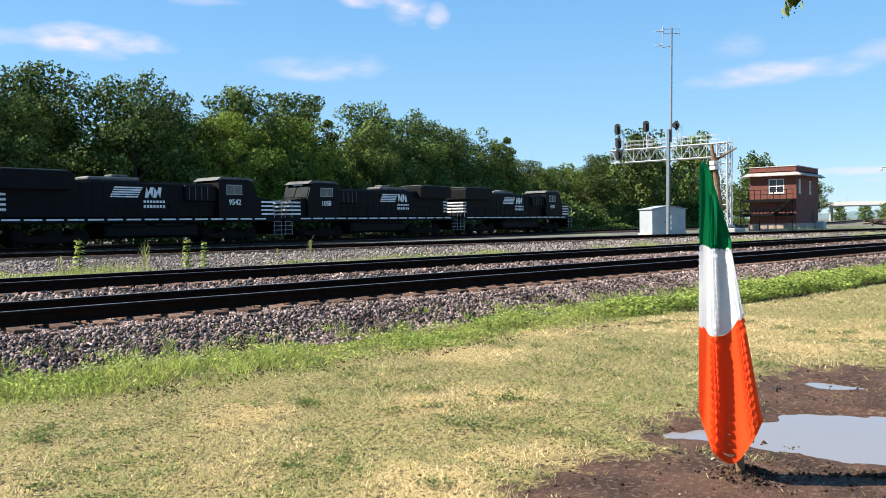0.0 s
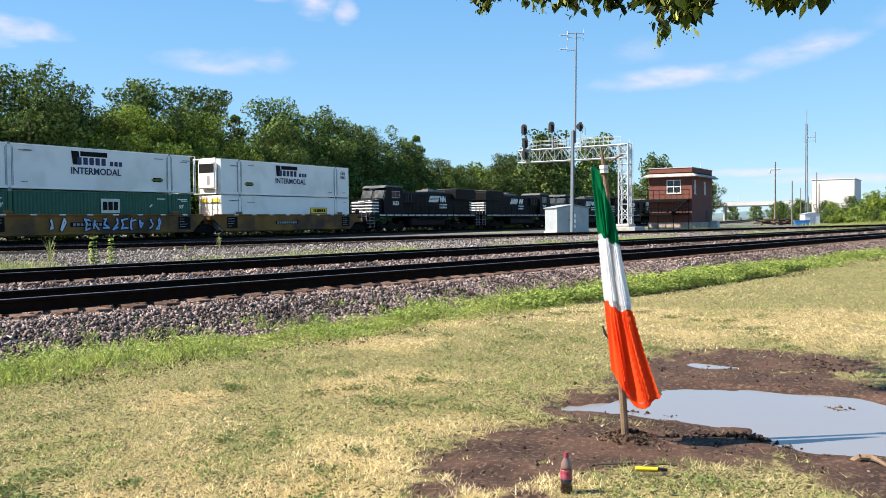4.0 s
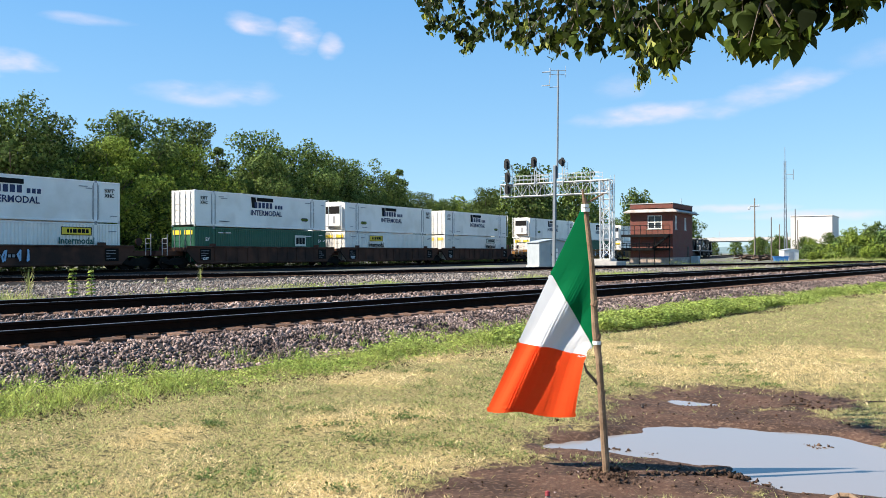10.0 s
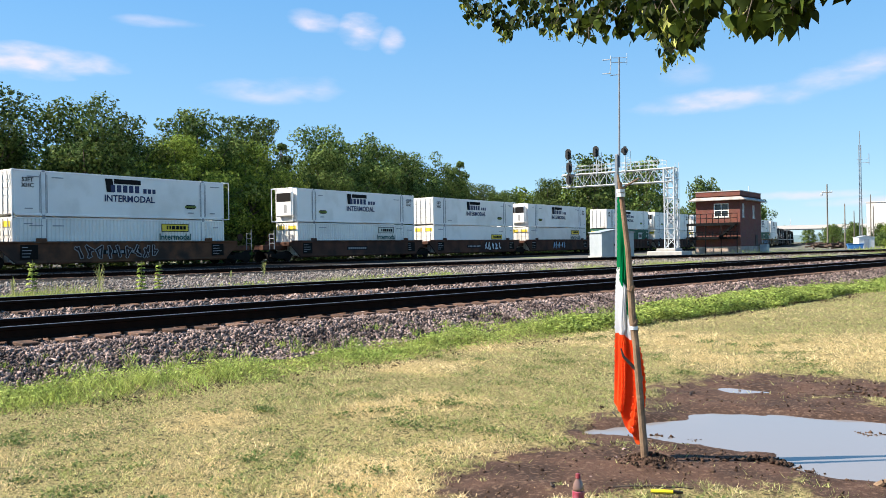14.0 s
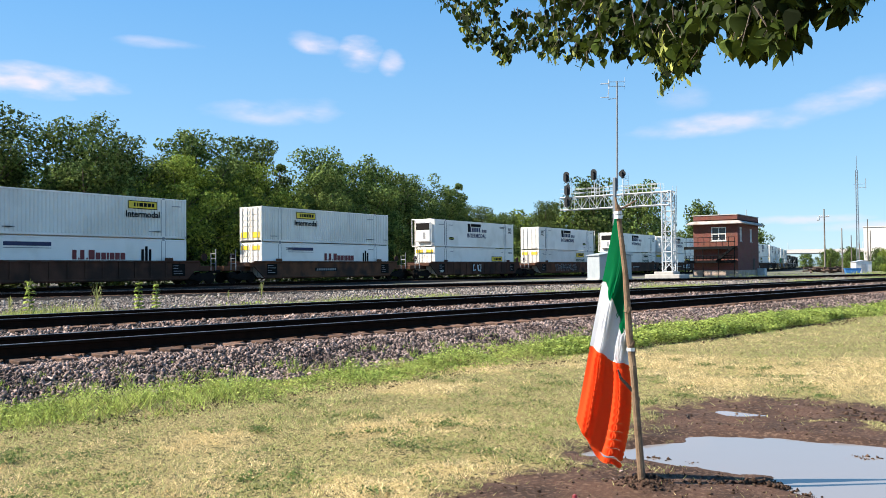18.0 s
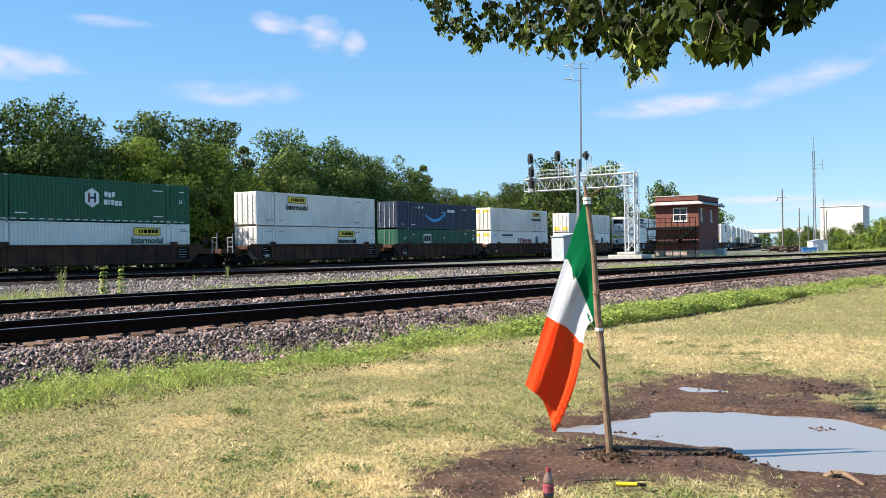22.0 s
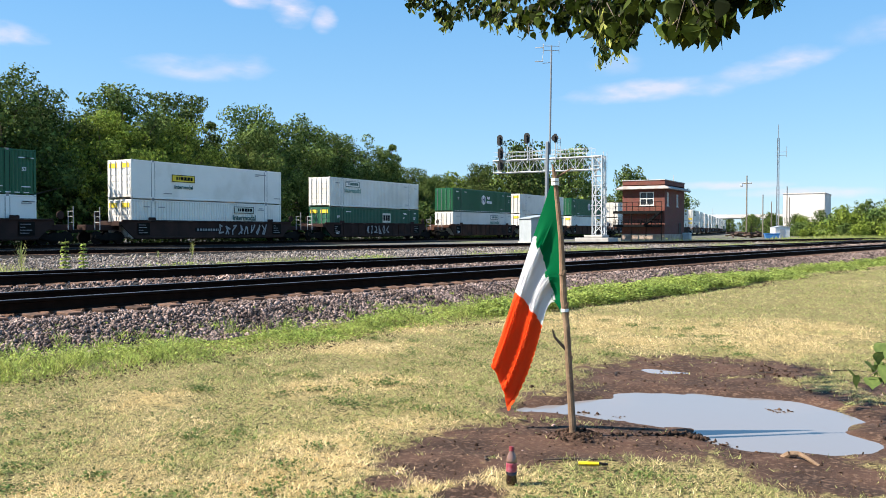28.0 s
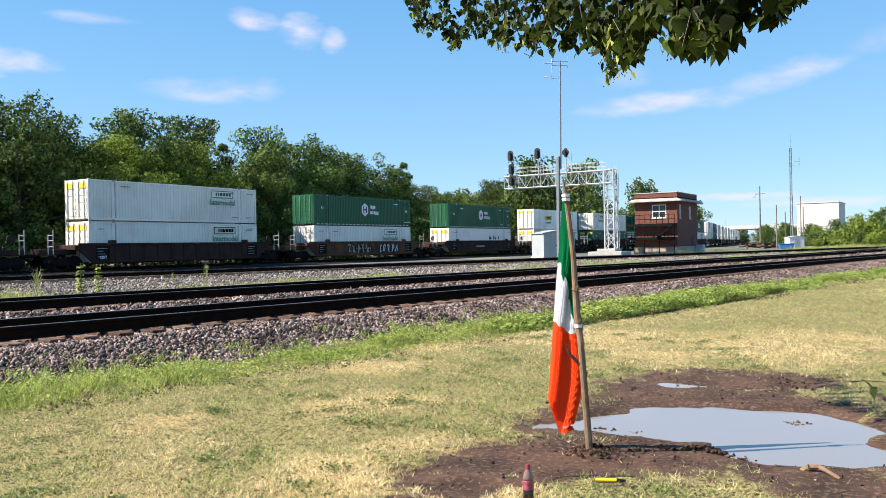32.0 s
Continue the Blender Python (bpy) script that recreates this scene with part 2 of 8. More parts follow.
M["well_rust"] = surf("well_rust", (0.14, 0.06, 0.032), (0.095, 0.044, 0.025), 1.2, 0.8, 0.1, 0, 20, 0.25, c3=(0.05, 0.03, 0.023), big=0.6, spec=0.12)
M["running_gear"] = surf("running_gear", (0.008, 0.007, 0.0065), (0.014, 0.011, 0.009), 3, 0.85, 0.15, 0, 20, 0.3, spec=0.1)
M["loco_black"] = surf("loco_black", (0.004, 0.0042, 0.005), (0.006, 0.006, 0.0065), 0.8, 0.6, 0.05, 0, 14, 0.25, spec=0.12)
# paler than the body: sunlit highlights of the roof are put into this grey
M["loco_roof"] = surf("loco_roof", (0.12, 0.12, 0.118), (0.07, 0.07, 0.07), 1.2, 0.7, 0.08, 0, 14, 0.25)
M["glass_dark"] = surf("glass_dark", (0.03, 0.035, 0.04), None, 3, 0.15, 0, 0, 10, 0.1, spec=0.6)
M["graffiti"] = surf("graffiti", (0.62, 0.66, 0.7), (0.5, 0.56, 0.62), 2, 0.6, 0)
M["graffiti_blue"] = surf("graffiti_blue", (0.25, 0.42, 0.62), (0.3, 0.45, 0.6), 2, 0.6, 0)
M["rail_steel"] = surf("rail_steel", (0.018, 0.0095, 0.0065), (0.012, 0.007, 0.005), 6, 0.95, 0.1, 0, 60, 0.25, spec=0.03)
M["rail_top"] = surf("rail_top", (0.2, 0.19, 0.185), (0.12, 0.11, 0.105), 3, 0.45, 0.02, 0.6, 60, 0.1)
M["tie_wood"] = surf("tie_wood", (0.16, 0.088, 0.06), (0.075, 0.048, 0.037), 5, 0.9, 0.5, 0, 60, 0.4, obj=0.4, spec=0.15)
M["ballast"] = surf("ballast", (0.27, 0.2, 0.178), (0.1, 0.072, 0.065), 1.5, 0.85, 0.5, 0, 25, 0.3, island=0.8, spec=0.08)
# very dark: train shadow and shade among the stones are put into this colour
M["ballast_shaded"] = surf("ballast_shaded", (0.016, 0.0135, 0.012), (0.01, 0.0085, 0.008), 3, 0.95, 0.9, 0, 22, 0.5, spec=0.1)
M["gravel_light"] = surf("gravel_light", (0.27, 0.23, 0.205), (0.1, 0.084, 0.076), 1.5, 0.9, 0.5, 0, 25, 0.3, island=0.6)
# near-black sheet under the stones: the shade in their gaps is painted in
M["ballast_gap_shade"] = surf("ballast_gap_shade", (0.016, 0.012, 0.011), (0.01, 0.008, 0.008), 14, 0.95, 0.9, 0, 30, 0.6)
M["galv"] = surf("galv", (0.5, 0.52, 0.54), (0.42, 0.44, 0.46), 3, 0.5, 0.03, 0.35, 40, 0.1)
M["galv_white"] = surf("galv_white", (0.5, 0.51, 0.52), (0.44, 0.45, 0.46), 3, 0.5, 0.02, 0.05, 40, 0.08)
M["hut_metal"] = surf("hut_metal", (0.34, 0.37, 0.4), (0.29, 0.32, 0.35), 1.5, 0.5, 0.02, 0.1, 30, 0.08)
M["mast_grey"] = surf("mast_grey", (0.2, 0.22, 0.25), (0.16, 0.18, 0.2), 2, 0.55, 0.02, 0.15, 40, 0.1)
M["stone_base"] = surf("stone_base", (0.42, 0.32, 0.26), (0.28, 0.21, 0.17), 1.2, 0.9, 0.3, 0, 12, 0.3)
M["signal_black"] = surf("signal_black", (0.012, 0.012, 0.014), None, 4, 0.6, 0.02)
M["concrete"] = surf("concrete", (0.42, 0.4, 0.37), (0.34, 0.32, 0.3), 2, 0.9, 0.2, 0, 30, 0.2)
M["eave_white"] = surf("eave_white", (0.38, 0.35, 0.33), (0.25, 0.2, 0.175), 1.5, 0.7, 0.1, 0, 20, 0.2)
M["paint_white"] = surf("paint_white", (0.75, 0.74, 0.72), (0.65, 0.63, 0.6), 2, 0.5, 0.03)
M["far_white"] = surf("far_white", (0.6, 0.55, 0.52), (0.56, 0.52, 0.5), 0.05, 0.7, 0.0, 0, 1, 0.05)
M["wood_pole"] = surf("wood_pole", (0.2, 0.175, 0.15), (0.14, 0.12, 0.104), 2, 0.9, 0.3, 0, 30, 0.3, spec=0.15)
M["blue_bin"] = surf("blue_bin", (0.03, 0.16, 0.42), (0.03, 0.13, 0.36), 1, 0.5, 0.05)
M["scrap"] = surf("scrap", (0.09, 0.055, 0.04), (0.06, 0.04, 0.03), 2, 0.9, 0.3)
M["bark"] = surf("bark", (0.13, 0.1, 0.075), (0.08, 0.06, 0.05), 5, 0.95, 0.6, 0, 40, 0.35)
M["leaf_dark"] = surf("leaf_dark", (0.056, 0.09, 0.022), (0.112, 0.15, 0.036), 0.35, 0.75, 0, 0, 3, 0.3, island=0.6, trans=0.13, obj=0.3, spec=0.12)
M["leaf_light"] = surf("leaf_light", (0.18, 0.23, 0.035), (0.12, 0.17, 0.028), 0.35, 0.75, 0, 0, 3, 0.3, island=0.6, trans=0.26, obj=0.15, spec=0.12)
M["steel_grey"] = surf("steel_grey", (0.22, 0.25, 0.28), (0.18, 0.2, 0.23), 3, 0.6, 0.03, 0.2, 40, 0.1)
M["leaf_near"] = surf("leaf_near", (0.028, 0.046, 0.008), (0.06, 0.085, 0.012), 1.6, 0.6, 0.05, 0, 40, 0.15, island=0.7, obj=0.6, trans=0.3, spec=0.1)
M["leaf_bract"] = surf("leaf_bract", (0.4, 0.42, 0.09), (0.3, 0.33, 0.06), 3, 0.55, 0.0, 0, 40, 0.12, island=0.35, obj=0.3, trans=0.45, spec=0.25)
M["mud"] = surf("mud", (0.08, 0.048, 0.032), (0.045, 0.028, 0.02), 9, 0.9, 0.8, 0, 60, 0.4, island=0.5, spec=0.12)
M["grass_dry"] = surf("grass_dry", (0.8, 0.64, 0.37), (0.66, 0.51, 0.27), 0.9, 0.8, 0, 0, 3, 0.2, island=0.5, trans=0.35, spec=0.12)
M["grass_green"] = surf("grass_green", (0.25, 0.285, 0.095), (0.41, 0.405, 0.17), 0.9, 0.7, 0, 0, 3, 0.2, island=0.7, trans=0.4, spec=0.15)
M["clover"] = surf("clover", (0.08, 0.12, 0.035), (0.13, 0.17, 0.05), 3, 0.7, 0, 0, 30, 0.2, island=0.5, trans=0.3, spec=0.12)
M["weed_green"] = surf("weed_green", (0.2, 0.27, 0.06), (0.36, 0.41, 0.11), 2.0, 0.7, 0, 0, 3, 0.2, island=0.7, trans=0.48, spec=0.15)
M["grass_pale"] = surf("grass_pale", (0.28, 0.34, 0.08), (0.42, 0.42, 0.16), 2.0, 0.7, 0, 0, 3, 0.2, island=0.5, trans=0.45, spec=0.1)
M["flag_green"] = surf("flag_green", (0.0, 0.26, 0.09), (0.0, 0.24, 0.085), 3, 0.7, 0.0, 0, 300, 0.05, trans=0.6, spec=0.15)
M["flag_white"] = surf("flag_white", (0.88, 0.88, 0.9), (0.86, 0.86, 0.88), 3, 0.7, 0.0, 0, 300, 0.03, trans=0.6, spec=0.15)
M["flag_orange"] = surf("flag_orange", (0.95, 0.14, 0.03), (0.93, 0.125, 0.027), 3, 0.7, 0.0, 0, 300, 0.04, trans=0.6, spec=0.15)
M["stick"] = surf("stick", (0.23, 0.155, 0.1), (0.15, 0.095, 0.06), 9, 0.85, 0.4, 0, 60, 0.35, spec=0.2)
M["stick_dark"] = surf("stick_dark", (0.06, 0.045, 0.035), (0.04, 0.03, 0.025), 9, 0.85, 0.4, 0, 60, 0.3)
M["cola"] = surf("cola", (0.018, 0.008, 0.006), None, 4, 0.08, 0, 0, 10, 0.1, spec=0.7)
M["cola_clear"] = surf("cola_clear", (0.2, 0.12, 0.1), None, 4, 0.08, 0, 0, 10, 0.1, spec=0.7)
M["label_red"] = surf("label_red", (0.26, 0.02, 0.045), (0.33, 0.1, 0.13), 40, 0.35, 0, 0, 90, 0.2)
M["cap_red"] = surf("cap_red", (0.2, 0.018, 0.025), None, 4, 0.4, 0)
M["plastic_yellow"] = surf("plastic_yellow", (0.85, 0.62, 0.02), None, 4, 0.4, 0)


def water_material():
    m = bpy.data.materials.new("puddle_water")
    m.use_nodes = True
    nt = m.node_tree
    b = nt.nodes["Principled BSDF"]
    b.inputs["Base Color"].default_value = (0.2, 0.185, 0.185, 1)
    b.inputs["Roughness"].default_value = 0.06
    b.inputs["IOR"].default_value = 1.33
    co = nt.nodes.new("ShaderNodeTexCoord")
    n = nt.nodes.new("ShaderNodeTexNoise")
    n.inputs["Scale"].default_value, n.inputs["Detail"].default_value = 5, 2
    bp = nt.nodes.new("ShaderNodeBump")
    bp.inputs["Strength"].default_value, bp.inputs["Distance"].default_value = 0.03, 0.01
    nt.links.new(co.outputs["Object"], n.inputs["Vector"])
    nt.links.new(n.outputs["Fac"], bp.inputs["Height"])
    nt.links.new(bp.outputs[0], b.inputs["Normal"])
    return m


M["puddle_water"] = water_material()

# ---- mesh helpers ----


def part(name, bm, material, parent=None, label="", smooth=False):
    me = bpy.data.meshes.new(name)
    bm.to_mesh(me)
    bm.free()
    me.materials.append(M[material])
    if smooth:
        me.polygons.foreach_set("use_smooth", [True] * len(me.polygons))
    ob = new(name, me)
    ob.parent = parent
    return tagged(ob, label)


def array_mesh(name, verts, faces, material, smooth=False):
    """A mesh from arrays of corners (n, 3) and of faces with k corners each (m, k)."""
    verts, faces = np.asarray(verts, np.float32), np.asarray(faces, np.int32)
    me = bpy.data.meshes.new(name)
    me.vertices.add(len(verts))
    me.vertices.foreach_set("co", verts.ravel())
    k = faces.shape[1]
    me.loops.add(faces.size)
    me.loops.foreach_set("vertex_index", faces.ravel())
    me.polygons.add(len(faces))
    me.polygons.foreach_set("loop_start", np.arange(0, faces.size, k, dtype=np.int32))
    me.polygons.foreach_set("loop_total", np.full(len(faces), k, np.int32))
    if smooth:
        me.polygons.foreach_set("use_smooth", np.ones(len(faces), bool))
    me.materials.append(M[material])
    me.update(calc_edges=True)
    me.validate()
    return me


def box(bm, x0, x1, y0, y1, z0, z1):
    c = [bm.verts.new(p) for p in ((x0, y0, z0), (x1, y0, z0), (x1, y1, z0), (x0, y1, z0), (x0, y0, z1), (x1, y0, z1), (x1, y1, z1), (x0, y1, z1))]
    for f in ((0, 3, 2, 1), (4, 5, 6, 7), (0, 1, 5, 4), (1, 2, 6, 5), (2, 3, 7, 6), (3, 0, 4, 7)):
        bm.faces.new([c[i] for i in f])
    return bm


def soft_box(bm, x0, x1, y0, y1, z0, z1, r=0.03):
    """A box with chamfered edges."""
    b2 = bmesh.new()
    box(b2, x0, x1, y0, y1, z0, z1)
    bmesh.ops.bevel(b2, geom=list(b2.edges), offset=r, segments=1, affect="EDGES")
    tmp = bpy.data.meshes.new("tmp")
    b2.to_mesh(tmp)
    b2.free()
    bm.from_mesh(tmp)
    bpy.data.meshes.remove(tmp)
    return bm


def prism(bm, outline, y0, y1):
    """An outline in x and z, drawn out along y."""
    a = [bm.verts.new((x, y0, z)) for x, z in outline]
    b = [bm.verts.new((x, y1, z)) for x, z in outline]
    n = len(outline)
    bm.faces.new(a)
    bm.faces.new(b[::-1])
    for i in range(n):
        bm.faces.new((a[i], b[i], b[(i + 1) % n], a[(i + 1) % n]))
    bmesh.ops.recalc_face_normals(bm, faces=bm.faces)
    return bm


def tube(bm, p0, p1, r0, r1=None, n=8, cap=True):
    p0, p1 = Vector(p0), Vector(p1)
    r1 = r0 if r1 is None else r1
    d = (p1 - p0).normalized()
    side = d.cross(Vector((0, 0, 1)) if abs(d.z) < 0.9 else Vector((1, 0, 0))).normalized()
    other = d.cross(side)
    rings = []
    for p, r in ((p0, r0), (p1, r1)):
        rings.append([bm.verts.new(p + (side * math.cos(2 * math.pi * i / n) + other * math.sin(2 * math.pi * i / n)) * r) for i in range(n)])
    for i in range(n):
        bm.faces.new((rings[0][i], rings[0][(i + 1) % n], rings[1][(i + 1) % n], rings[1][i]))
    if cap:
        bm.faces.new(rings[0][::-1])
        bm.faces.new(rings[1])
    return bm


def lathe(bm, profile, n=16, x=0, y=0):
    """A turned form: radius and height, bottom to top."""
    rings = [[bm.verts.new((x + r * math.cos(2 * math.pi * i / n), y + r * math.sin(2 * math.pi * i / n), z)) for i in range(n)] for r, z in profile]
    for a, b in zip(rings, rings[1:]):
        for i in range(n):
            bm.faces.new((a[i], a[(i + 1) % n], b[(i + 1) % n], b[i]))
    bm.faces.new(rings[0][::-1])
    bm.faces.new(rings[-1])
    return bm


def mesh_part(name, me, parent, m=None, label=""):
    ob = new(name, me)
    ob.parent = parent
    if m is not None:
        ob.matrix_basis = m
    return tagged(ob, label)


TEXTS = {}


def lettering(words, size, material, parent, x, y, z, turn=0, name="lettering"):
    """Flat letters that stand on the side at y, facing -y (or +y with turn = 180), centred at x, z."""
    key = (words, size, material)
    if key not in TEXTS:
        cu = bpy.data.curves.new("words", "FONT")
        cu.body, cu.size, cu.align_x, cu.align_y, cu.extrude, cu.resolution_u = words, size, "CENTER", "CENTER", 0.004, 2
        cu.offset = size * 0.022
        ob = bpy.data.objects.new("words", cu)
        scene.collection.objects.link(ob)
        bpy.context.view_layer.update()
        me = bpy.data.meshes.new_from_object(ob.evaluated_get(bpy.context.evaluated_depsgraph_get()))
        bpy.data.objects.remove(ob)
        me.materials.clear()
        me.materials.append(M[material])
        me.name = name
        TEXTS[key] = me
    return mesh_part(name, TEXTS[key], parent, pose(x, y, z, 90, 0, turn))


def empty(name, label, category, group="", kind=""):
    return tagged(new(name), label, category, group, kind)

# ---- ground: one sheet, laid out along and across the near track ----
SLOPE1 = -0.165
LINE1 = Vector((1, SLOPE1)).normalized()
NORM1 = Vector((-LINE1.y, LINE1.x))
FOOT1 = Vector((0, 12.3))


def to_world(s, d):
    """From metres along and across the near rail to x, y."""
    return FOOT1.x + LINE1.x * s + NORM1.x * d, FOOT1.y + LINE1.y * s + NORM1.y * d


def to_track(x, y):
    dx, dy = x - FOOT1.x, y - FOOT1.y
    return dx * LINE1.x + dy * LINE1.y, dx * NORM1.x + dy * NORM1.y


PROFILE_D = [-1e5, -3.4, -2.0, -0.95, -0.6, 2.1, 4.2, 7.6, 9.2, 1e5]
PROFILE_Z = [0.0, 0.0, 0.05, 0.365, 0.34, 0.34, 0.445, 0.445, 0.30, 0.30]
DRY = [(3.9, 3.2, 0.7), (4.4, 2.6, 0.6), (4.4, 3.3, 0.5), (3.0, 4.3, 0.5), (7.05, 5.0, 0.55), (6.5, 5.4, 0.35), (13.4, 4.9, 1.6), (13.6, 3.0, 1.5), (12.6, 2.2, 1.2), (14.6, 1.8, 1.3), (11.6, 3.6, 0.8), (4.6, 3.9, 0.55), (5.5, 3.7, 0.5), (9.0, 6.6, 0.7), (11.2, 7.2, 0.8), (5.3, 6.4, 0.4)]
MUD = [(4.25, 2.9, 0.2), (4.6, 2.75, 0.3), (4.3, 2.35, 0.22), (4.9, 2.95, 0.5), (5.4, 2.75, 0.7), (5.9, 2.3, 0.8), (6.3, 1.9, 0.85), (6.9, 2.7, 0.75), (7.3, 1.7, 1.5), (8.2, 2.4, 1.0), (9.0, 2.6, 0.95), (9.8, 2.4, 1.0),
       (10.1, 1.7, 0.75), (8.6, 1.8, 0.9), (8.5, 1.0, 0.5), (6.3, 0.9, 0.65), (7.0, 0.2, 0.7), (5.8, 0.6, 0.5), (8.0, 0.2, 0.6), (9.3, 0.0, 0.7)]
POOL = [(7.55, 1.85, 0.82), (7.55, 1.35, 0.85), (6.85, 1.2, 0.5), (6.95, 0.75, 0.42), (7.25, 2.5, 0.45), (6.92, 2.88, 0.24), (6.78, 3.1, 0.15)]


def wave(x, y, f, seed):
    """Smooth unevenness between about -1 and 1, from a few crossed waves."""
    r = np.random.RandomState(seed)
    out = 0
    for k in range(6):
        a, p, q = r.uniform(0, 2 * np.pi), r.uniform(0, 2 * np.pi), f * r.uniform(0.6, 1.7)
        out = out + np.sin((x * np.cos(a) + y * np.sin(a)) * q + p)
    return out / 2.6


def blobs(x, y, some):
    """Above 0 inside the joined rounds, up to 1 in their middles."""
    best = np.full(np.shape(x), -9.0)
    for cx, cy, r in some:
        best = np.maximum(best, 1 - np.hypot(x - cx, y - cy) / r)
    return best


def height(x, y):
    x, y = np.asarray(x, float), np.asarray(y, float)
    s, d = to_track(x, y)
    z = np.interp(d, PROFILE_D, PROFILE_Z)
    near = np.clip(1 - np.hypot(x - 8, y - 3) / 60, 0, 1)
    z = z + near * (0.012 * wave(x, y, 1.2, 1) + 0.006 * wave(x, y, 6, 2))
    mud = np.clip(blobs(x, y, MUD) * 2.5, 0, 1)
    z = z + mud * (0.009 * wave(x, y, 9, 3) + 0.003 * wave(x, y, 27, 4)) - 0.012 * mud
    pool = np.clip(blobs(x, y, POOL) + 0.07 * wave(x, y, 5, 5) + 0.035 * wave(x, y, 16, 8), -0.6, 1)
    wet = np.clip((pool + 0.22) / 0.5, 0, 1)
    z = z * (1 - wet * 0.8) - 0.075 * wet
    # wet mud heaped round the foot of the flag stick
    h = np.hypot(x - 5.93, y - 2.33)
    z = z + 0.055 * np.exp(-(h / 0.17) ** 2) * (1 + 0.35 * wave(x, y, 25, 6))
    h2 = np.hypot((x - 9.45) / 0.8, y - 2.7) * (1 + 0.25 * wave(x, y, 7, 9))
    return z - 0.04 * np.exp(-(h2 / 0.2) ** 2)


def lines(*spans):
    """Grid lines: (start, end, step) spans joined."""
    out = []
    for a, b, step in spans:
        out += list(np.arange(a, b, step))
    return np.array(sorted(set(np.round(out, 4))))


def lawn_material():
    """Dry and green turf that gives way to wet mud round the puddle."""
    m = bpy.data.materials.new("lawn_and_mud")
    m.use_nodes = True
    nt = m.node_tree
    b = nt.nodes["Principled BSDF"]
    b.inputs["Specular IOR Level"].default_value = 0.12
    co = nt.nodes.new("ShaderNodeTexCoord")

    def noise_at(scale, detail=4):
        n = nt.nodes.new("ShaderNodeTexNoise")
        n.inputs["Scale"].default_value, n.inputs["Detail"].default_value = scale, detail
        nt.links.new(co.outputs["Object"], n.inputs["Vector"])
        return n.outputs["Fac"]

    def span(value, lo, hi, a=0.0, c=1.0, clip=True):
        r = nt.nodes.new("ShaderNodeMapRange")
        r.clamp = clip
        for k, v in zip(("From Min", "From Max", "To Min", "To Max"), (lo, hi, a, c)):
            r.inputs[k].default_value = v
        nt.links.new(value, r.inputs["Value"])
        return r.outputs[0]

    def blend(fac, a, c):
        x = nt.nodes.new("ShaderNodeMix")
        x.data_type = "RGBA"
        nt.links.new(fac, x.inputs["Factor"])
        for k, v in (("A", a), ("B", c)):
            if isinstance(v, tuple):
                x.inputs[k].default_value = (*v, 1)
            else:
                nt.links.new(v, x.inputs[k])
        return x.outputs["Result"]

    flat = nt.nodes.new("ShaderNodeVectorMath")
    flat.operation = "MULTIPLY"
    flat.inputs[1].default_value = (1, 1, 0)
    nt.links.new(co.outputs["Object"], flat.inputs[0])

    def rounds(some):
        best = None
        for cx, cy, r in some:
            dist = nt.nodes.new("ShaderNodeVectorMath")
            dist.operation = "DISTANCE"
            dist.inputs[1].default_value = (cx, cy, 0)
            nt.links.new(flat.outputs[0], dist.inputs[0])
            inside = span(dist.outputs["Value"], 0, r, 1, 0, False)
            if best is not None:
                mx = nt.nodes.new("ShaderNodeMath")
                mx.operation = "MAXIMUM"
                nt.links.new(best, mx.inputs[0])
                nt.links.new(inside, mx.inputs[1])
                inside = mx.outputs[0]
            best = inside
        return best

    def plus(a, c):
        s = nt.nodes.new("ShaderNodeMath")
        nt.links.new(a, s.inputs[0])
        nt.links.new(c, s.inputs[1])
        return s.outputs[0]

    best = rounds(MUD)
    add = nt.nodes.new("ShaderNodeMath")
    nt.links.new(best, add.inputs[0])
    nt.links.new(span(noise_at(5.0, 8), 0.3, 0.7, -0.34, 0.34), add.inputs[1])
    muddy = span(add.outputs[0], -0.1, 0.2)
    turf = blend(span(noise_at(1.6), 0.38, 0.62), (0.07, 0.066, 0.026), (0.125, 0.1, 0.042))
    straw = plus(rounds(DRY), span(noise_at(2.4, 8), 0.3, 0.7, -0.9, 0.9))
    turf = blend(span(straw, -0.2, 0.8), turf, (0.34, 0.24, 0.1))
    turf = blend(span(noise_at(75, 8), 0.44, 0.54), turf, (0.32, 0.255, 0.115))
    turf = blend(span(noise_at(30, 8), 0.53, 0.6), turf, (0.03, 0.028, 0.012))
    soil = blend(span(noise_at(2.2, 6), 0.38, 0.62), (0.085, 0.047, 0.032), (0.04, 0.024, 0.017))
    soil = blend(span(noise_at(26, 5), 0.52, 0.7), soil, (0.16, 0.1, 0.07))
    soil = blend(span(noise_at(90, 2), 0.55, 0.75), soil, (0.03, 0.02, 0.015))
    nt.links.new(blend(muddy, turf, soil), b.inputs["Base Color"])
    nt.links.new(span(muddy, 0, 1, 0.95, 0.8), b.inputs["Roughness"])
    bp = nt.nodes.new("ShaderNodeBump")
    bp.inputs["Strength"].default_value, bp.inputs["Distance"].default_value = 0.7, 0.02
    nt.links.new(noise_at(70, 6), bp.inputs["Height"])
    nt.links.new(bp.outputs[0], b.inputs["Normal"])
    return m


M["lawn_and_mud"] = lawn_material()
M["ballast_mid"] = surf("ballast_mid", (0.15, 0.118, 0.105), (0.03, 0.024, 0.022), 13, 0.95, 1.0, 0, 20, 0.7, spec=0.05)
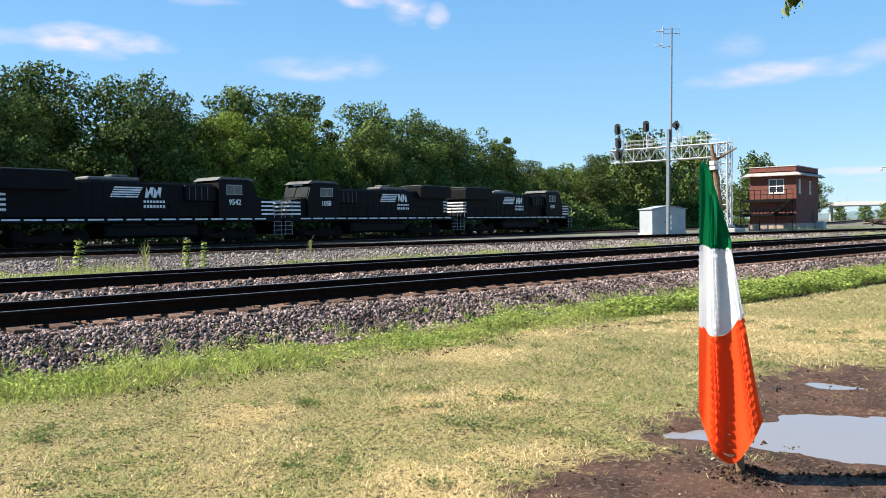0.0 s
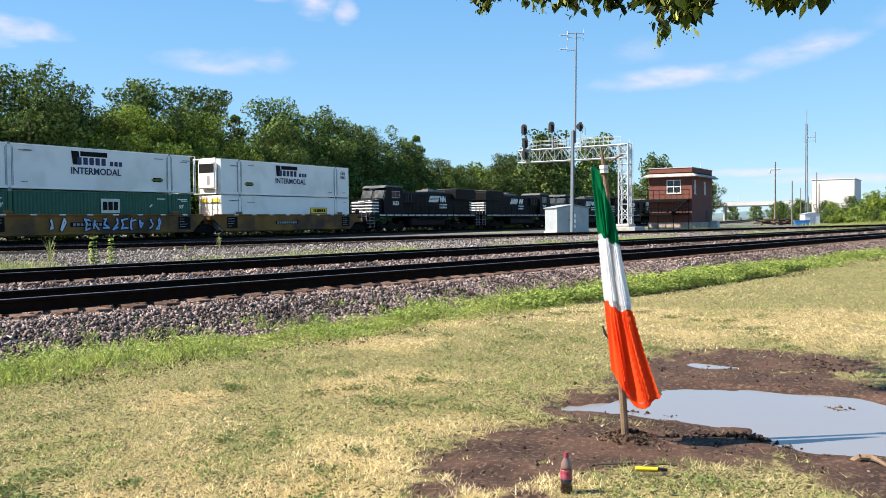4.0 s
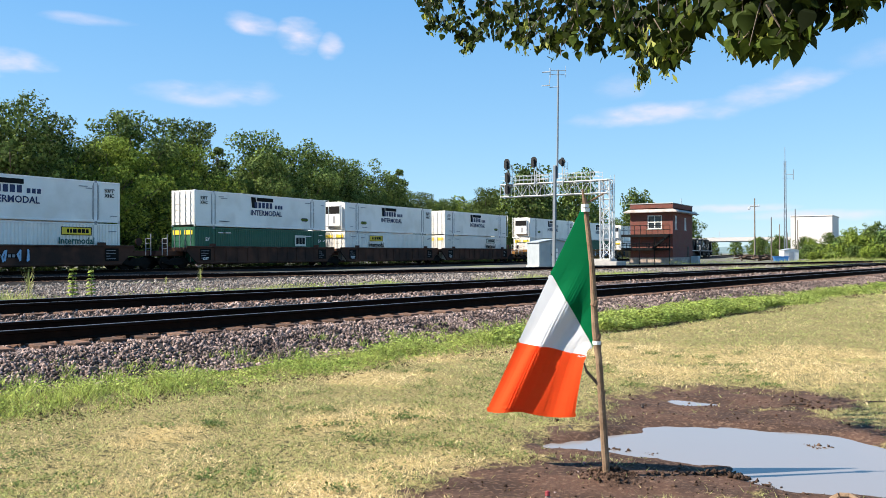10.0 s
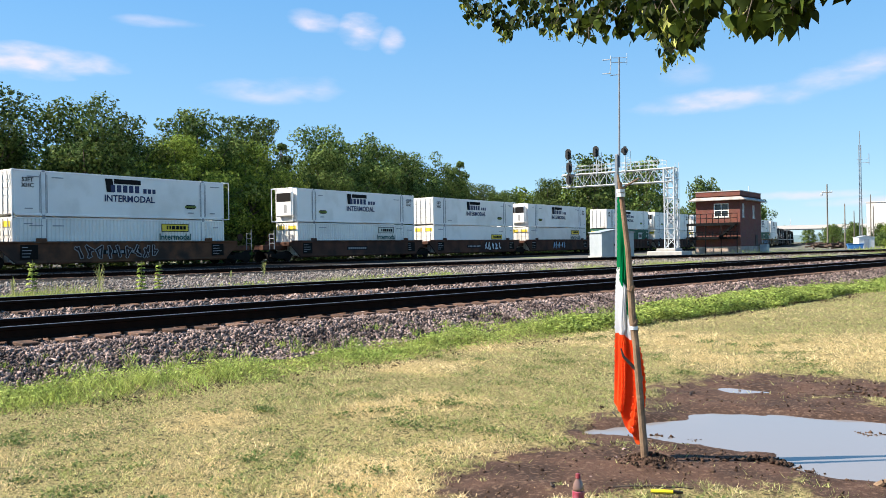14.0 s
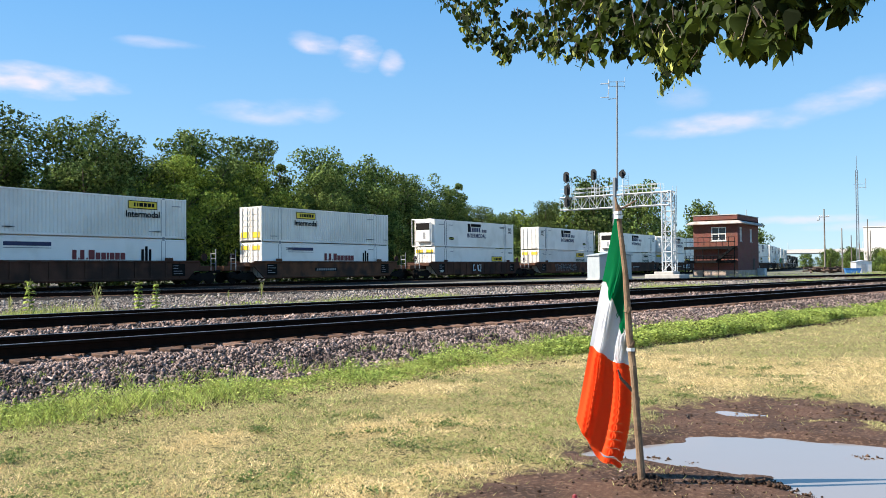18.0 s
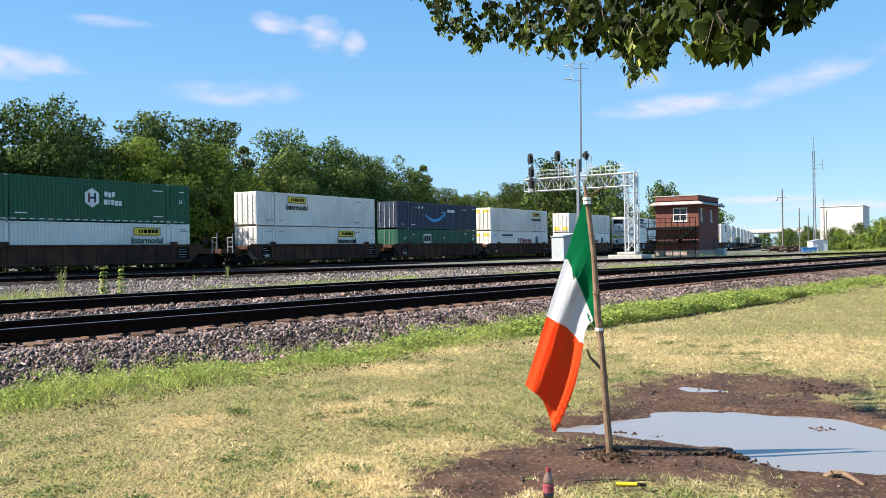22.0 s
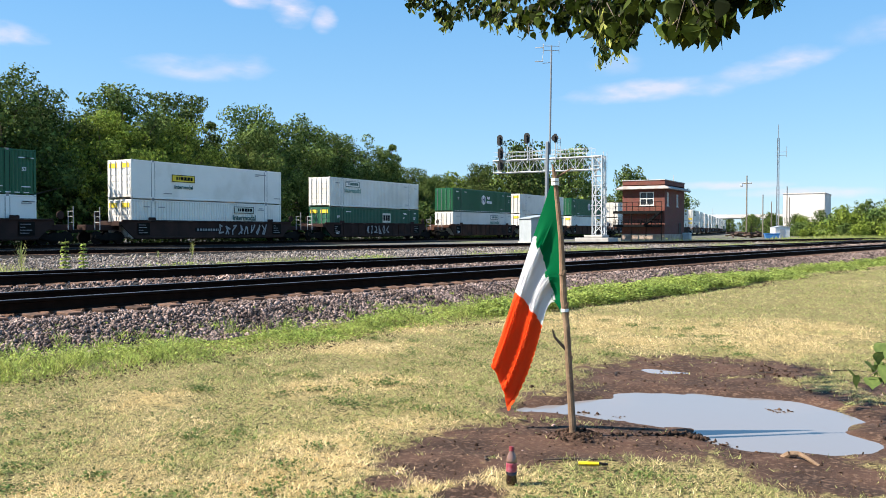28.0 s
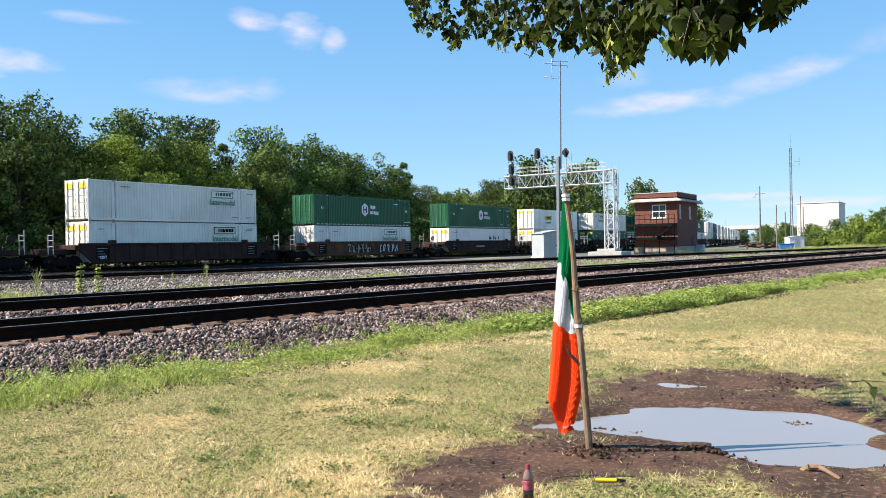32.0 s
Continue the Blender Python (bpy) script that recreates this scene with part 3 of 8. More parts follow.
M["yard_gravel"] = surf("yard_gravel", (0.11, 0.097, 0.084), (0.075, 0.066, 0.057), 0.6, 0.95, 0.6, 0, 9, 0.4, c3=(0.16, 0.18, 0.07), big=0.12)


def build_ground():
    sl = lines((-3000, -400, 400), (-400, -60, 40), (-60, -8, 4), (-8, 3, 0.6), (3, 13.5, 0.07), (13.5, 30, 0.5), (30, 80, 2), (80, 400, 20), (400, 3001, 325))
    dl = lines((-3000, -300, 300), (-300, -30, 30), (-30, -13, 1.5), (-13, -6.9, 0.07), (-6.9, -3.4, 0.35), (-3.4, -0.4, 0.2), (-0.4, 9.6, 0.6), (9.6, 60, 3), (60, 400, 40), (400, 3001, 325))
    S, D = np.meshgrid(sl, dl, indexing="ij")
    X, Y = to_world(S, D)
    V = np.stack([X, Y, height(X, Y)], -1).reshape(-1, 3)
    n, k = len(sl), len(dl)
    i, j = np.meshgrid(np.arange(n - 1), np.arange(k - 1), indexing="ij")
    a = (i * k + j).ravel()
    F = np.stack([a, a + k, a + k + 1, a + 1], -1)
    me = array_mesh("ground", V, F, "lawn_and_mud", smooth=True)
    me.materials.append(M["ballast_gap_shade"])
    me.materials.append(M["yard_gravel"])
    me.materials.append(M["ballast_mid"])
    dm = ((dl[1:] + dl[:-1]) / 2)[j.ravel()]
    sm = ((sl[1:] + sl[:-1]) / 2)[i.ravel()]
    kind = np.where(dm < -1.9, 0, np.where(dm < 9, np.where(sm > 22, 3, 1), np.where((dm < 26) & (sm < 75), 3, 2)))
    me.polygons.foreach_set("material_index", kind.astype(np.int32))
    tagged(new("ground", me), "dry mown lawn with wet mud, rising to grey railway ballast", "ground", kind="structure")


build_ground()


def pool(name, cx, cy, rx, ry, z, label):
    bm = bmesh.new()
    n = 40
    bm.faces.new([bm.verts.new((cx + rx * math.cos(2 * math.pi * i / n), cy + ry * math.sin(2 * math.pi * i / n), z)) for i in range(n)])
    bmesh.ops.triangulate(bm, faces=bm.faces)
    return tagged(part(name, bm, "puddle_water"), label, "puddle", kind="structure")


pool("water", 7.4, 1.7, 1.35, 1.9, -0.036, "shallow milky grey rain puddle lying in the mud")
pool("water", 9.45, 2.7, 0.3, 0.34, -0.037, "small milky puddle in the mud")

# ---- railway tracks ----
RAIL = [(-0.075, -0.186), (0.075, -0.186), (0.075, -0.172), (0.012, -0.15), (0.010, -0.055), (0.037, -0.042), (0.037, -0.006), (0.03, 0.0),
        (-0.03, 0.0), (-0.037, -0.006), (-0.037, -0.042), (-0.010, -0.055), (-0.012, -0.15), (-0.075, -0.172)]


def rail_mesh(points):
    """A rail swept through points in x, y, z, with its worn bright top."""
    bm = bmesh.new()
    rings = []
    top = bmesh.new()
    strip = []
    for i, p in enumerate(points):
        a, b = points[max(0, i - 1)], points[min(len(points) - 1, i + 1)]
        d = (Vector(b) - Vector(a)).normalized()
        side = Vector((-d.y, d.x, 0))
        rings.append([bm.verts.new(Vector(p) + side * u + Vector((0, 0, w))) for u, w in RAIL])
        strip.append([top.verts.new(Vector(p) + side * u + Vector((0, 0, w))) for u, w in ((-0.034, -0.004), (-0.029, 0.003), (0.029, 0.003), (0.034, -0.004))])
    for a, b in zip(rings, rings[1:]):
        for i in range(len(RAIL)):
            bm.faces.new((a[i], b[i], b[(i + 1) % len(RAIL)], a[(i + 1) % len(RAIL)]))
    bm.faces.new(rings[0])
    bm.faces.new(rings[-1][::-1])
    for a, b in zip(strip, strip[1:]):
        for i in range(3):
            top.faces.new((a[i], b[i], b[i + 1], a[i + 1]))
    bmesh.ops.recalc_face_normals(bm, faces=bm.faces)
    bmesh.ops.recalc_face_normals(top, faces=top.faces)
    return bm, top


def sleeper():
    bm = bmesh.new()
    b2 = bmesh.new()
    box(b2, -0.115, 0.115, -1.3, 1.3, -0.17, 0)
    bmesh.ops.bevel(b2, geom=list(b2.edges), offset=0.012, segments=1, affect="EDGES")
    tmp = bpy.data.meshes.new("sleeper")
    b2.to_mesh(tmp)
    b2.free()
    bm.free()
    tmp.materials.append(M["tie_wood"])
    return tmp


SLEEPER = sleeper()


def track(points, label, ties, joined=()):
    """A track whose centre line runs through points (rail top). ties: spans along x with loose sleepers; joined: spans with joined ones."""
    thing = empty("railway_track", label, "railway track", kind="structure")
    pts = [Vector(p) for p in points]
    sides = []
    for i, p in enumerate(pts):
        d = (pts[min(len(pts) - 1, i + 1)] - pts[max(0, i - 1)]).normalized()
        sides.append(Vector((-d.y, d.x, 0)))
    for off in (-0.755, 0.755):
        bm, top = rail_mesh([p + s * off for p, s in zip(pts, sides)])
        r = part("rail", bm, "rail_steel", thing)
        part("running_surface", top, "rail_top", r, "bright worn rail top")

    def at(x):
        for a, b in zip(pts, pts[1:]):
            if a.x <= x <= b.x:
                return a.lerp(b, (x - a.x) / (b.x - a.x)), (b - a).normalized()
        return pts[-1], (pts[-1] - pts[-2]).normalized()

    rnd = random.Random(len(label))
    for x0, x1, step in ties:
        x = x0
        while x < x1:
            p, d = at(x)
            o = mesh_part("sleeper", SLEEPER, thing)
            o.matrix_basis = pose(p.x, p.y, p.z - 0.186 + rnd.uniform(-0.006, 0.004), 0, 0, math.degrees(math.atan2(d.y, d.x)) + rnd.uniform(-1, 1))
            x += step * rnd.uniform(0.94, 1.06)
    if joined:
        bm = bmesh.new()
        for x0, x1, step in joined:
            x = x0
            while x < x1:
                p, d = at(x)
                m = Matrix.Translation((p.x, p.y, p.z - 0.186)) @ Matrix.Rotation(math.atan2(d.y, d.x), 4, "Z")
                before = len(bm.verts)
                box(bm, -0.115, 0.115, -1.3, 1.3, -0.12, 0)
                bm.verts.ensure_lookup_table()
                bmesh.ops.transform(bm, matrix=m, verts=bm.verts[before:])
                x += step
        tagged(part("sleepers", bm, "tie_wood", thing), kind="stuff")
    return thing


def near_line(d, z, x0, x1):
    """Centre points of a track parallel to the near rail."""
    out = []
    for x in (x0, x0 + (x1 - x0) * 0.25, x1):
        s = x / LINE1.x
        px, py = to_world(s, d)
        out.append((px, py, z))
    return out


track(near_line(0.755, 0.60, -120, 700), "near railway track with rusty rails on worn wooden sleepers", [(2, 40, 0.52)], [(40, 90, 0.52)])
track(near_line(5.8, 0.68, -120, 700), "second railway track with rusty rails in grey ballast", [(6, 45, 0.52)], [(45, 90, 0.52)])
track([(-60, 65.0, 0.6), (60, 26.0, 0.6), (240, -32.5, 0.6)], "third railway track crossing the yard in gravel", [], [(10, 120, 0.55)])


def main_y(x):
    """The far track's centre: straight, then bearing away beyond the signal tower."""
    if x < 180:
        return 51.4
    if x < 230:
        return 51.4 + 0.175 * (x - 180) ** 2 / 100
    return 51.4 + 0.175 * 25 + 0.175 * (x - 230)


RAIL_Z = 0.59
track([(x, main_y(x), RAIL_Z) for x in [-560, 0, 100, 180] + list(range(185, 235, 5)) + [240, 400, 760]], "main railway track under the freight train", [], [(20, 130, 0.55)])


def track_bed(rows, z0, z1, near, far):
    """A low bank of ballast under a far track, along its centre points; its dark colour paints in shade."""
    bm = bmesh.new()
    prev = None
    for (x, y) in rows:
        ring = [bm.verts.new((x, y + dy, z)) for dy, z in ((-near, z0), (-1.9, z1), (1.9, z1), (far, z0))]
        if prev:
            for k in range(3):
                bm.faces.new((prev[k], ring[k], ring[k + 1], prev[k + 1]))
        prev = ring
    tagged(part("ballast_bank", bm, "ballast_shaded"), "ballast bank under the far track, shade painted dark", "ballast", kind="structure")


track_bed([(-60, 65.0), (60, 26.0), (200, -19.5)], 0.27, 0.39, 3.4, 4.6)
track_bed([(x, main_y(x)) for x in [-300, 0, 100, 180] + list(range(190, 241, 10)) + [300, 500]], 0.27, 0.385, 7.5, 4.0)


# ---- loose ballast, grass and weeds ----
def scatter(count, s0, s1, d0, d1, seed, power=1.0):
    """Random places along and across the near track, thinning out with the distance along it."""
    r = np.random.RandomState(seed)
    s = s0 + (s1 - s0) * r.rand(count) ** power
    d = d0 + (d1 - d0) * r.rand(count)
    x, y = to_world(s, d)
    return r, s, d, x, y


LUMP = np.array([(x, y, z) for z in (-0.72, 0.72) for x, y in ((-0.72, -0.72), (0.72, -0.72), (0.72, 0.72), (-0.72, 0.72))], float)
LUMP_F = np.array([(0, 2, 1), (0, 3, 2), (4, 5, 6), (4, 6, 7), (0, 1, 5), (0, 5, 4), (1, 2, 6), (1, 6, 5), (2, 3, 7), (2, 7, 6), (3, 0, 4), (3, 4, 7)])


def stones(name, count, s0, s1, d0, d1, seed, size, power, label, lift=0.4, material="ballast"):
    r, s, d, x, y = scatter(count, s0, s1, d0, d1, seed, power)
    dist = np.hypot(x, y)
    return heap(name, x, y, r, size * (0.75 + dist / 38) * r.uniform(0.6, 1.25, count), label, lift, material)


def heap(name, x, y, r, sz, label, lift, material, category="gravel"):
    """Angular lumps of size sz lying at x, y, in one mesh."""
    count = len(x)
    v = LUMP[None] * r.uniform(0.6, 1.2, (count, 8, 1)) + r.uniform(-0.5, 0.5, (count, 8, 3))
    v = v * r.uniform(0.3, 1.15, (count, 1, 3)) * sz[:, None, None] * 0.62
    q = r.normal(size=(count, 4))
    q /= np.linalg.norm(q, axis=1)[:, None]
    w, a, b, c = q.T
    R = np.stack([np.stack([1 - 2 * (b * b + c * c), 2 * (a * b - w * c), 2 * (a * c + w * b)], -1),
                  np.stack([2 * (a * b + w * c), 1 - 2 * (a * a + c * c), 2 * (b * c - w * a)], -1),
                  np.stack([2 * (a * c - w * b), 2 * (b * c + w * a), 1 - 2 * (a * a + b * b)], -1)], 1)
    v = np.einsum("nij,nkj->nki", R, v)
    v += np.stack([x, y, np.maximum(height(x, y), -0.045) + sz * lift * 0.5], -1)[:, None]
    F = LUMP_F[None] + 8 * np.arange(count)[:, None, None]
    me = array_mesh(name, v.reshape(-1, 3), F.reshape(-1, 3), material)
    return tagged(new(name, me), label, category, kind="stuff")


NEAR_BALLAST = stones("ballast_stones", 35000, 2, 24, -2.25, 0.05, 11, 0.042, 1.2, "loose angular grey and purple ballast beside the near rail")
stones("ballast_stones", 10500, 4, 30, 0.1, 5.1, 12, 0.054, 1.2, "loose angular ballast between the two near tracks")
stones("ballast_stones", 14000, 15, 60, -2.25, 0.05, 17, 0.034, 1.5, "loose angular ballast along the near rail")
stones("ballast_stones", 6000, 22, 90, -2.1, 5.1, 13, 0.05, 1.5, "loose ballast along the far stretch of the near tracks")
stones("ballast_stones", 12000, 3, 90, 6.9, 22, 14, 0.05, 1.3, "light grey gravel between the tracks", 0.4, "gravel_light")


stones("ballast_stones", 9500, 6, 64, 11.5, 29, 15, 0.055, 1.2, "light grey gravel before the third track", 0.4, "gravel_light")


def loose_stones(parent):
    """Single angular stones on the slope of ballast that lies nearest to the lawn's end."""
    r, s, d, x, y = scatter(270, 4.2, 9.5, -2.2, -1.1, 16)
    shapes = []
    for k in range(9):
        v = LUMP * r.uniform(0.7, 1.2, (8, 1)) + r.uniform(-0.4, 0.4, (8, 3))
        shapes.append(array_mesh("stone", v * r.uniform(0.5, 1.1, (1, 3)), LUMP_F, "ballast"))
    for k in range(len(x)):
        size = r.uniform(0.02, 0.038)
        m = pose(x[k], y[k], float(height(x[k], y[k])) + size * 0.9, *r.uniform(0, 360, 3)) @ Matrix.Scale(size, 4)
        mesh_part("stone", shapes[k % 9], parent, m)


loose_stones(NEAR_BALLAST)


def blades(name, x, y, r, h, w, lean, material, label, base_z=None):
    """Grass blades: one thin triangle each."""
    n = len(x)
    a = r.uniform(0, 2 * np.pi, n)
    hh = h * r.uniform(0.5, 1.25, n)
    ww = w * r.uniform(0.6, 1.3, n)
    la = r.uniform(0, 2 * np.pi, n)
    ll = hh * lean * r.uniform(0.1, 1.0, n)
    z = height(x, y) - 0.004 if base_z is None else base_z
    p0 = np.stack([x - np.cos(a) * ww / 2, y - np.sin(a) * ww / 2, z], -1)
    p1 = np.stack([x + np.cos(a) * ww / 2, y + np.sin(a) * ww / 2, z], -1)
    p2 = np.stack([x + np.cos(la) * ll, y + np.sin(la) * ll, z + hh], -1)
    V = np.stack([p0, p1, p2], 1).reshape(-1, 3)
    me = array_mesh(name, V, np.arange(3 * n).reshape(-1, 3), material)
    return tagged(new(name, me), label, "grass", kind="stuff")


def lawn_places(count, seed):
    """Places on the lawn, thicker near the camera, none in water and few in mud."""
    r = np.random.RandomState(seed)
    dist = 3.2 + 34 * r.rand(count) ** 1.9
    ang = np.radians(r.uniform(22, 94, count))
    x, y = dist * np.sin(ang), dist * np.cos(ang)
    s, d = to_track(x, y)
    mud = blobs(x, y, MUD) + 0.16 * wave(x, y, 5, 21) + 0.1 * wave(x, y, 17, 22)
    keep = (d < -1.9) & (r.rand(count) < np.clip(0.7 - mud * 2.4, 0.02, 1)) & (blobs(x, y, POOL) < -0.2)
    return r, x[keep], y[keep]


def build_lawn():
    """Mown turf: blades gathered in many small tufts, each more green or more dry, with thin grass between."""
    r, x, y = lawn_places(430000, 31)
    # each tuft pulls the blades near it together and gives them its height and colour
    r2, cx, cy = lawn_places(22000, 32)
    far_c = np.hypot(cx, cy)
    grow = np.clip(0.35 + 0.9 * r2.rand(len(cx)) ** 2 + 0.3 * wave(cx, cy, 2.0, 48), 0.25, 1.5)
    per = (r2.uniform(3, 12, len(cx)) * (0.5 + grow) * np.clip(7 / far_c, 0.5, 1.2)).astype(int)
    k = np.repeat(np.arange(len(cx)), per)
    spread = 0.012 + 0.03 * r2.rand(len(cx)) * np.clip(far_c / 7, 0.7, 2.2)
    tx, ty = cx[k] + r2.normal(0, 1, len(k)) * spread[k], cy[k] + r2.normal(0, 1, len(k)) * spread[k]
    tint = r2.normal(0, 0.9, len(cx))

    def dryness(x, y):
        patch = np.clip(blobs(x, y, DRY) * 1.6 + 0.3 + 0.4 * wave(x, y, 4, 45) + 0.35 * wave(x, y, 1.7, 47), 0, 1)
        return 0.55 * wave(x, y, 0.9, 41) + 0.4 * wave(x, y, 0.35, 42) + 0.5 * wave(x, y, 3.5, 44) + 0.3 * wave(x, y, 9, 46) - 0.85 + 2.5 * patch - 0.6 * np.clip((np.hypot(x, y) - 14) / 5, 0, 1)

    for px, py, lush, shade, rr, tall, what in ((x, y, np.clip(0.8 + 0.4 * wave(x, y, 14, 49), 0.35, 1.3), 0, r, 0.027, "short"), (tx, ty, grow[k], tint[k] - 0.35, r2, 0.034, "tufted")):
        pick = rr.rand(len(px)) < 1 / (1 + np.exp(-2.4 * (dryness(px, py) + shade)))
        far = 0.8 + np.hypot(px, py) / 10
        for mask, mat, label in ((pick, "grass_dry", "dry yellow mown grass"), (~pick, "grass_green", "olive green mown grass")):
            blades("lawn_grass", px[mask], py[mask], rr, tall * (0.75 + 0.25 * far[mask]) * lush[mask], (0.0045 if what == "short" else 0.005) * far[mask], 2.0, mat, what + " " + label)
    # thinner grass on the lawn all round
    r = np.random.RandomState(33)
    x, y = r.uniform(-14, 26, 90000), r.uniform(-16, 12, 90000)
    seen = (np.hypot(x, y) > 3.2) & (np.degrees(np.arctan2(x, y)) > 22) & (np.degrees(np.arctan2(x, y)) < 94)
    x, y = x[~seen], y[~seen]
    keep = to_track(x, y)[1] < -2.2
    blades("lawn_grass", x[keep], y[keep], r, 0.04, 0.011, 1.4, "grass_green", "thin olive green mown grass")
    # darker clover clumps in the lawn
    r = np.random.RandomState(55)
    cx, cy = [], []
    for k in range(230):
        dist, ang = 3.8 + 11 * r.rand(), np.radians(r.uniform(28, 80))
        px, py = dist * np.sin(ang), dist * np.cos(ang)
        if to_track(px, py)[1] > -3.6 or blobs(np.array([px]), np.array([py]), MUD)[0] > -0.1:
            continue
        m = r.randint(40, 140)
        wide, turn = r.uniform(0.05, 0.2), r.uniform(0, 6.28)
        u, v = r.normal(0, wide, m), r.normal(0, 0.06, m)
        cx.append(px + u * np.cos(turn) - v * np.sin(turn))
        cy.append(py + u * np.sin(turn) + v * np.cos(turn))
    cx, cy = np.concatenate(cx), np.concatenate(cy)
    leaflets("clover_clumps", cx, cy, r, 0.04, 0.024, "clover", "small dark green clover clumps in the lawn")


def leaflets(name, x, y, r, top, size, material, label, category="grass"):
    """Small diamond leaves at random heights up to top, turned every way: low leafy cover."""
    n = len(x)
    size = np.broadcast_to(size, (n,)) * r.uniform(0.6, 1.3, n)
    z = height(x, y) + np.broadcast_to(top, (n,)) * r.uniform(0.05, 1.0, n) ** 0.7
    a, tip = r.uniform(0, 2 * np.pi, n), r.uniform(-0.5, 1.0, n)
    u = np.stack([np.cos(a) * np.cos(tip), np.sin(a) * np.cos(tip), np.sin(tip)], -1) * size[:, None]
    v = np.stack([-np.sin(a), np.cos(a), r.uniform(-0.5, 0.5, n)], -1) * size[:, None] * 0.36
    c = np.stack([x, y, z], -1)
    V = np.stack([c - u * 0.5, c + v, c + u * 0.5, c - v], 1).reshape(-1, 3)
    me = array_mesh(name, V, np.arange(4 * n).reshape(-1, 4), material)
    return tagged(new(name, me), label, category, kind="stuff")


build_lawn()


def build_weeds():
    # leafy verge at the foot of the ballast, thinning to both sides
    r, s, d, x, y = scatter(230000, 2, 75, -3.9, -1.6, 61, 1.9)
    off = np.abs(d + 2.6 + 0.3 * wave(x, y, 1.0, 62) + 0.12 * wave(x, y, 4, 67))
    keep = r.rand(len(x)) < np.clip(1.3 - off / 0.74, 0, 1) * np.clip(0.85 + 0.45 * wave(x, y, 2.2, 69) + 0.35 * wave(x, y, 9, 57), 0.08, 1)
    x, y, off = x[keep], y[keep], off[keep]
    dist = np.hypot(x, y)
    tall = np.clip(0.5 + 0.4 * wave(x, y, 1.4, 63) + 0.35 * wave(x, y, 5, 60) + 0.25 * wave(x, y, 15, 59), 0.1, 1.35) * np.clip(1.2 - off / 0.8, 0.25, 1)
    leafy = r.rand(len(x)) < np.clip(0.75 + 0.35 * wave(x, y, 1.1, 78), 0.3, 0.95)
    leaflets("verge_weeds", x[leafy], y[leafy], r, 0.23 * tall[leafy], 0.025 * (0.6 + dist[leafy] / 14), "weed_green", "bright green leafy weeds along the foot of the ballast")
    k = ~leafy
    blades("verge_grass", x[k], y[k], r, 0.23 * tall[k], 0.006 * (1 + dist[k] / 12), 1.7, "weed_green", "feathery green grass along the foot of the ballast")
    k = r.rand(len(x)) < 0.3
    blades("verge_grass", x[k], y[k], r, 0.2 * tall[k], 0.006 * (1 + dist[k] / 12), 1.1, "grass_pale", "pale green grass among the verge weeds")
    # single tufts that have spread up into the ballast
    rt, s2, d2, cx, cy = scatter(260, 3, 34, -2.1, -1.1, 79, 1.4)
    size = rt.uniform(0.3, 1.2, len(cx)) * np.clip(1.3 - (d2 + 2.1) / 0.9, 0.15, 1.2)
    k = np.repeat(np.arange(len(cx)), (28 * size).astype(int) + 4)
    tx, ty = cx[k] + rt.normal(0, 0.05, len(k)) * size[k], cy[k] + rt.normal(0, 0.05, len(k)) * size[k]
    blades("verge_grass", tx, ty, rt, 0.16 * size[k], 0.007 * (1 + np.hypot(tx, ty) / 14), 1.2, "weed_green", "small green grass tufts growing up through the ballast")
    # bare dark soil specks and clods where verge meets lawn
    r, s, d, x, y = scatter(20000, 2, 40, -4.3, -3.0, 68, 1.7)
    keep = r.rand(len(x)) < np.clip(1.0 - np.abs(d + 3.55 + 0.25 * wave(x, y, 1.3, 70)) / 0.45, 0, 1) * np.clip(0.55 + 0.7 * wave(x, y, 1.2, 71), 0, 1)
    x, y = x[keep], y[keep]
    heap("soil_clods", x, y, r, r.uniform(0.1, 1, len(x)) ** 2 * 0.026 * (0.7 + np.hypot(x, y) / 20), "dark crumbs of bare soil beside the verge", 0.3, "mud", "soil")
    # thick low bush of weeds on the verge
    r, s, d, x, y = scatter(40000, 13, 31, -3.75, -2.2, 64)
    e = (np.abs(s - 21.5) / 8.0) ** 2 + (np.abs(d + 2.95) / 0.72) ** 2
    keep = e < 1 + 0.35 * wave(x, y, 2.5, 72)
    x, y, e = x[keep], y[keep], e[keep]
    leaflets("verge_bush", x, y, r, 0.34 * np.sqrt(np.clip(1.25 - e, 0.05, 1)) * (0.85 + 0.25 * wave(x, y, 3, 73)), 0.065, "weed_green", "dense low green bush of clover-like weeds on the verge", "bush")
    # grass strip behind the second track
    r, s, d, x, y = scatter(76000, 3, 85, 8.0, 14.0, 65, 1.5)
    keep = r.rand(len(x)) < np.clip(0.5 + 0.8 * wave(x, y, 0.5, 66) + 0.6 * wave(x, y, 2.1, 74) - np.abs(d - 10.0) * 0.24, 0, 1)
    x, y = x[keep], y[keep]
    blades("yard_grass", x, y, r, 0.33 * np.clip(0.7 + 0.5 * wave(x, y, 1.2, 75), 0.2, 1.4), 0.016, 1.0, "grass_pale", "pale tall grass in the gravel behind the second track")
    k = r.rand(len(x)) < 0.5
    leaflets("yard_weeds", x[k], y[k], r, 0.24 * np.clip(0.7 + 0.6 * wave(x[k], y[k], 1.2, 76), 0.2, 1.4), 0.07, "weed_green", "leafy weeds in the gravel behind the second track")
    # wet clods: round the stick, along the near edge of the puddle, and loose over the mud
    r = np.random.RandomState(91)
    px, py, ps = [], [], []
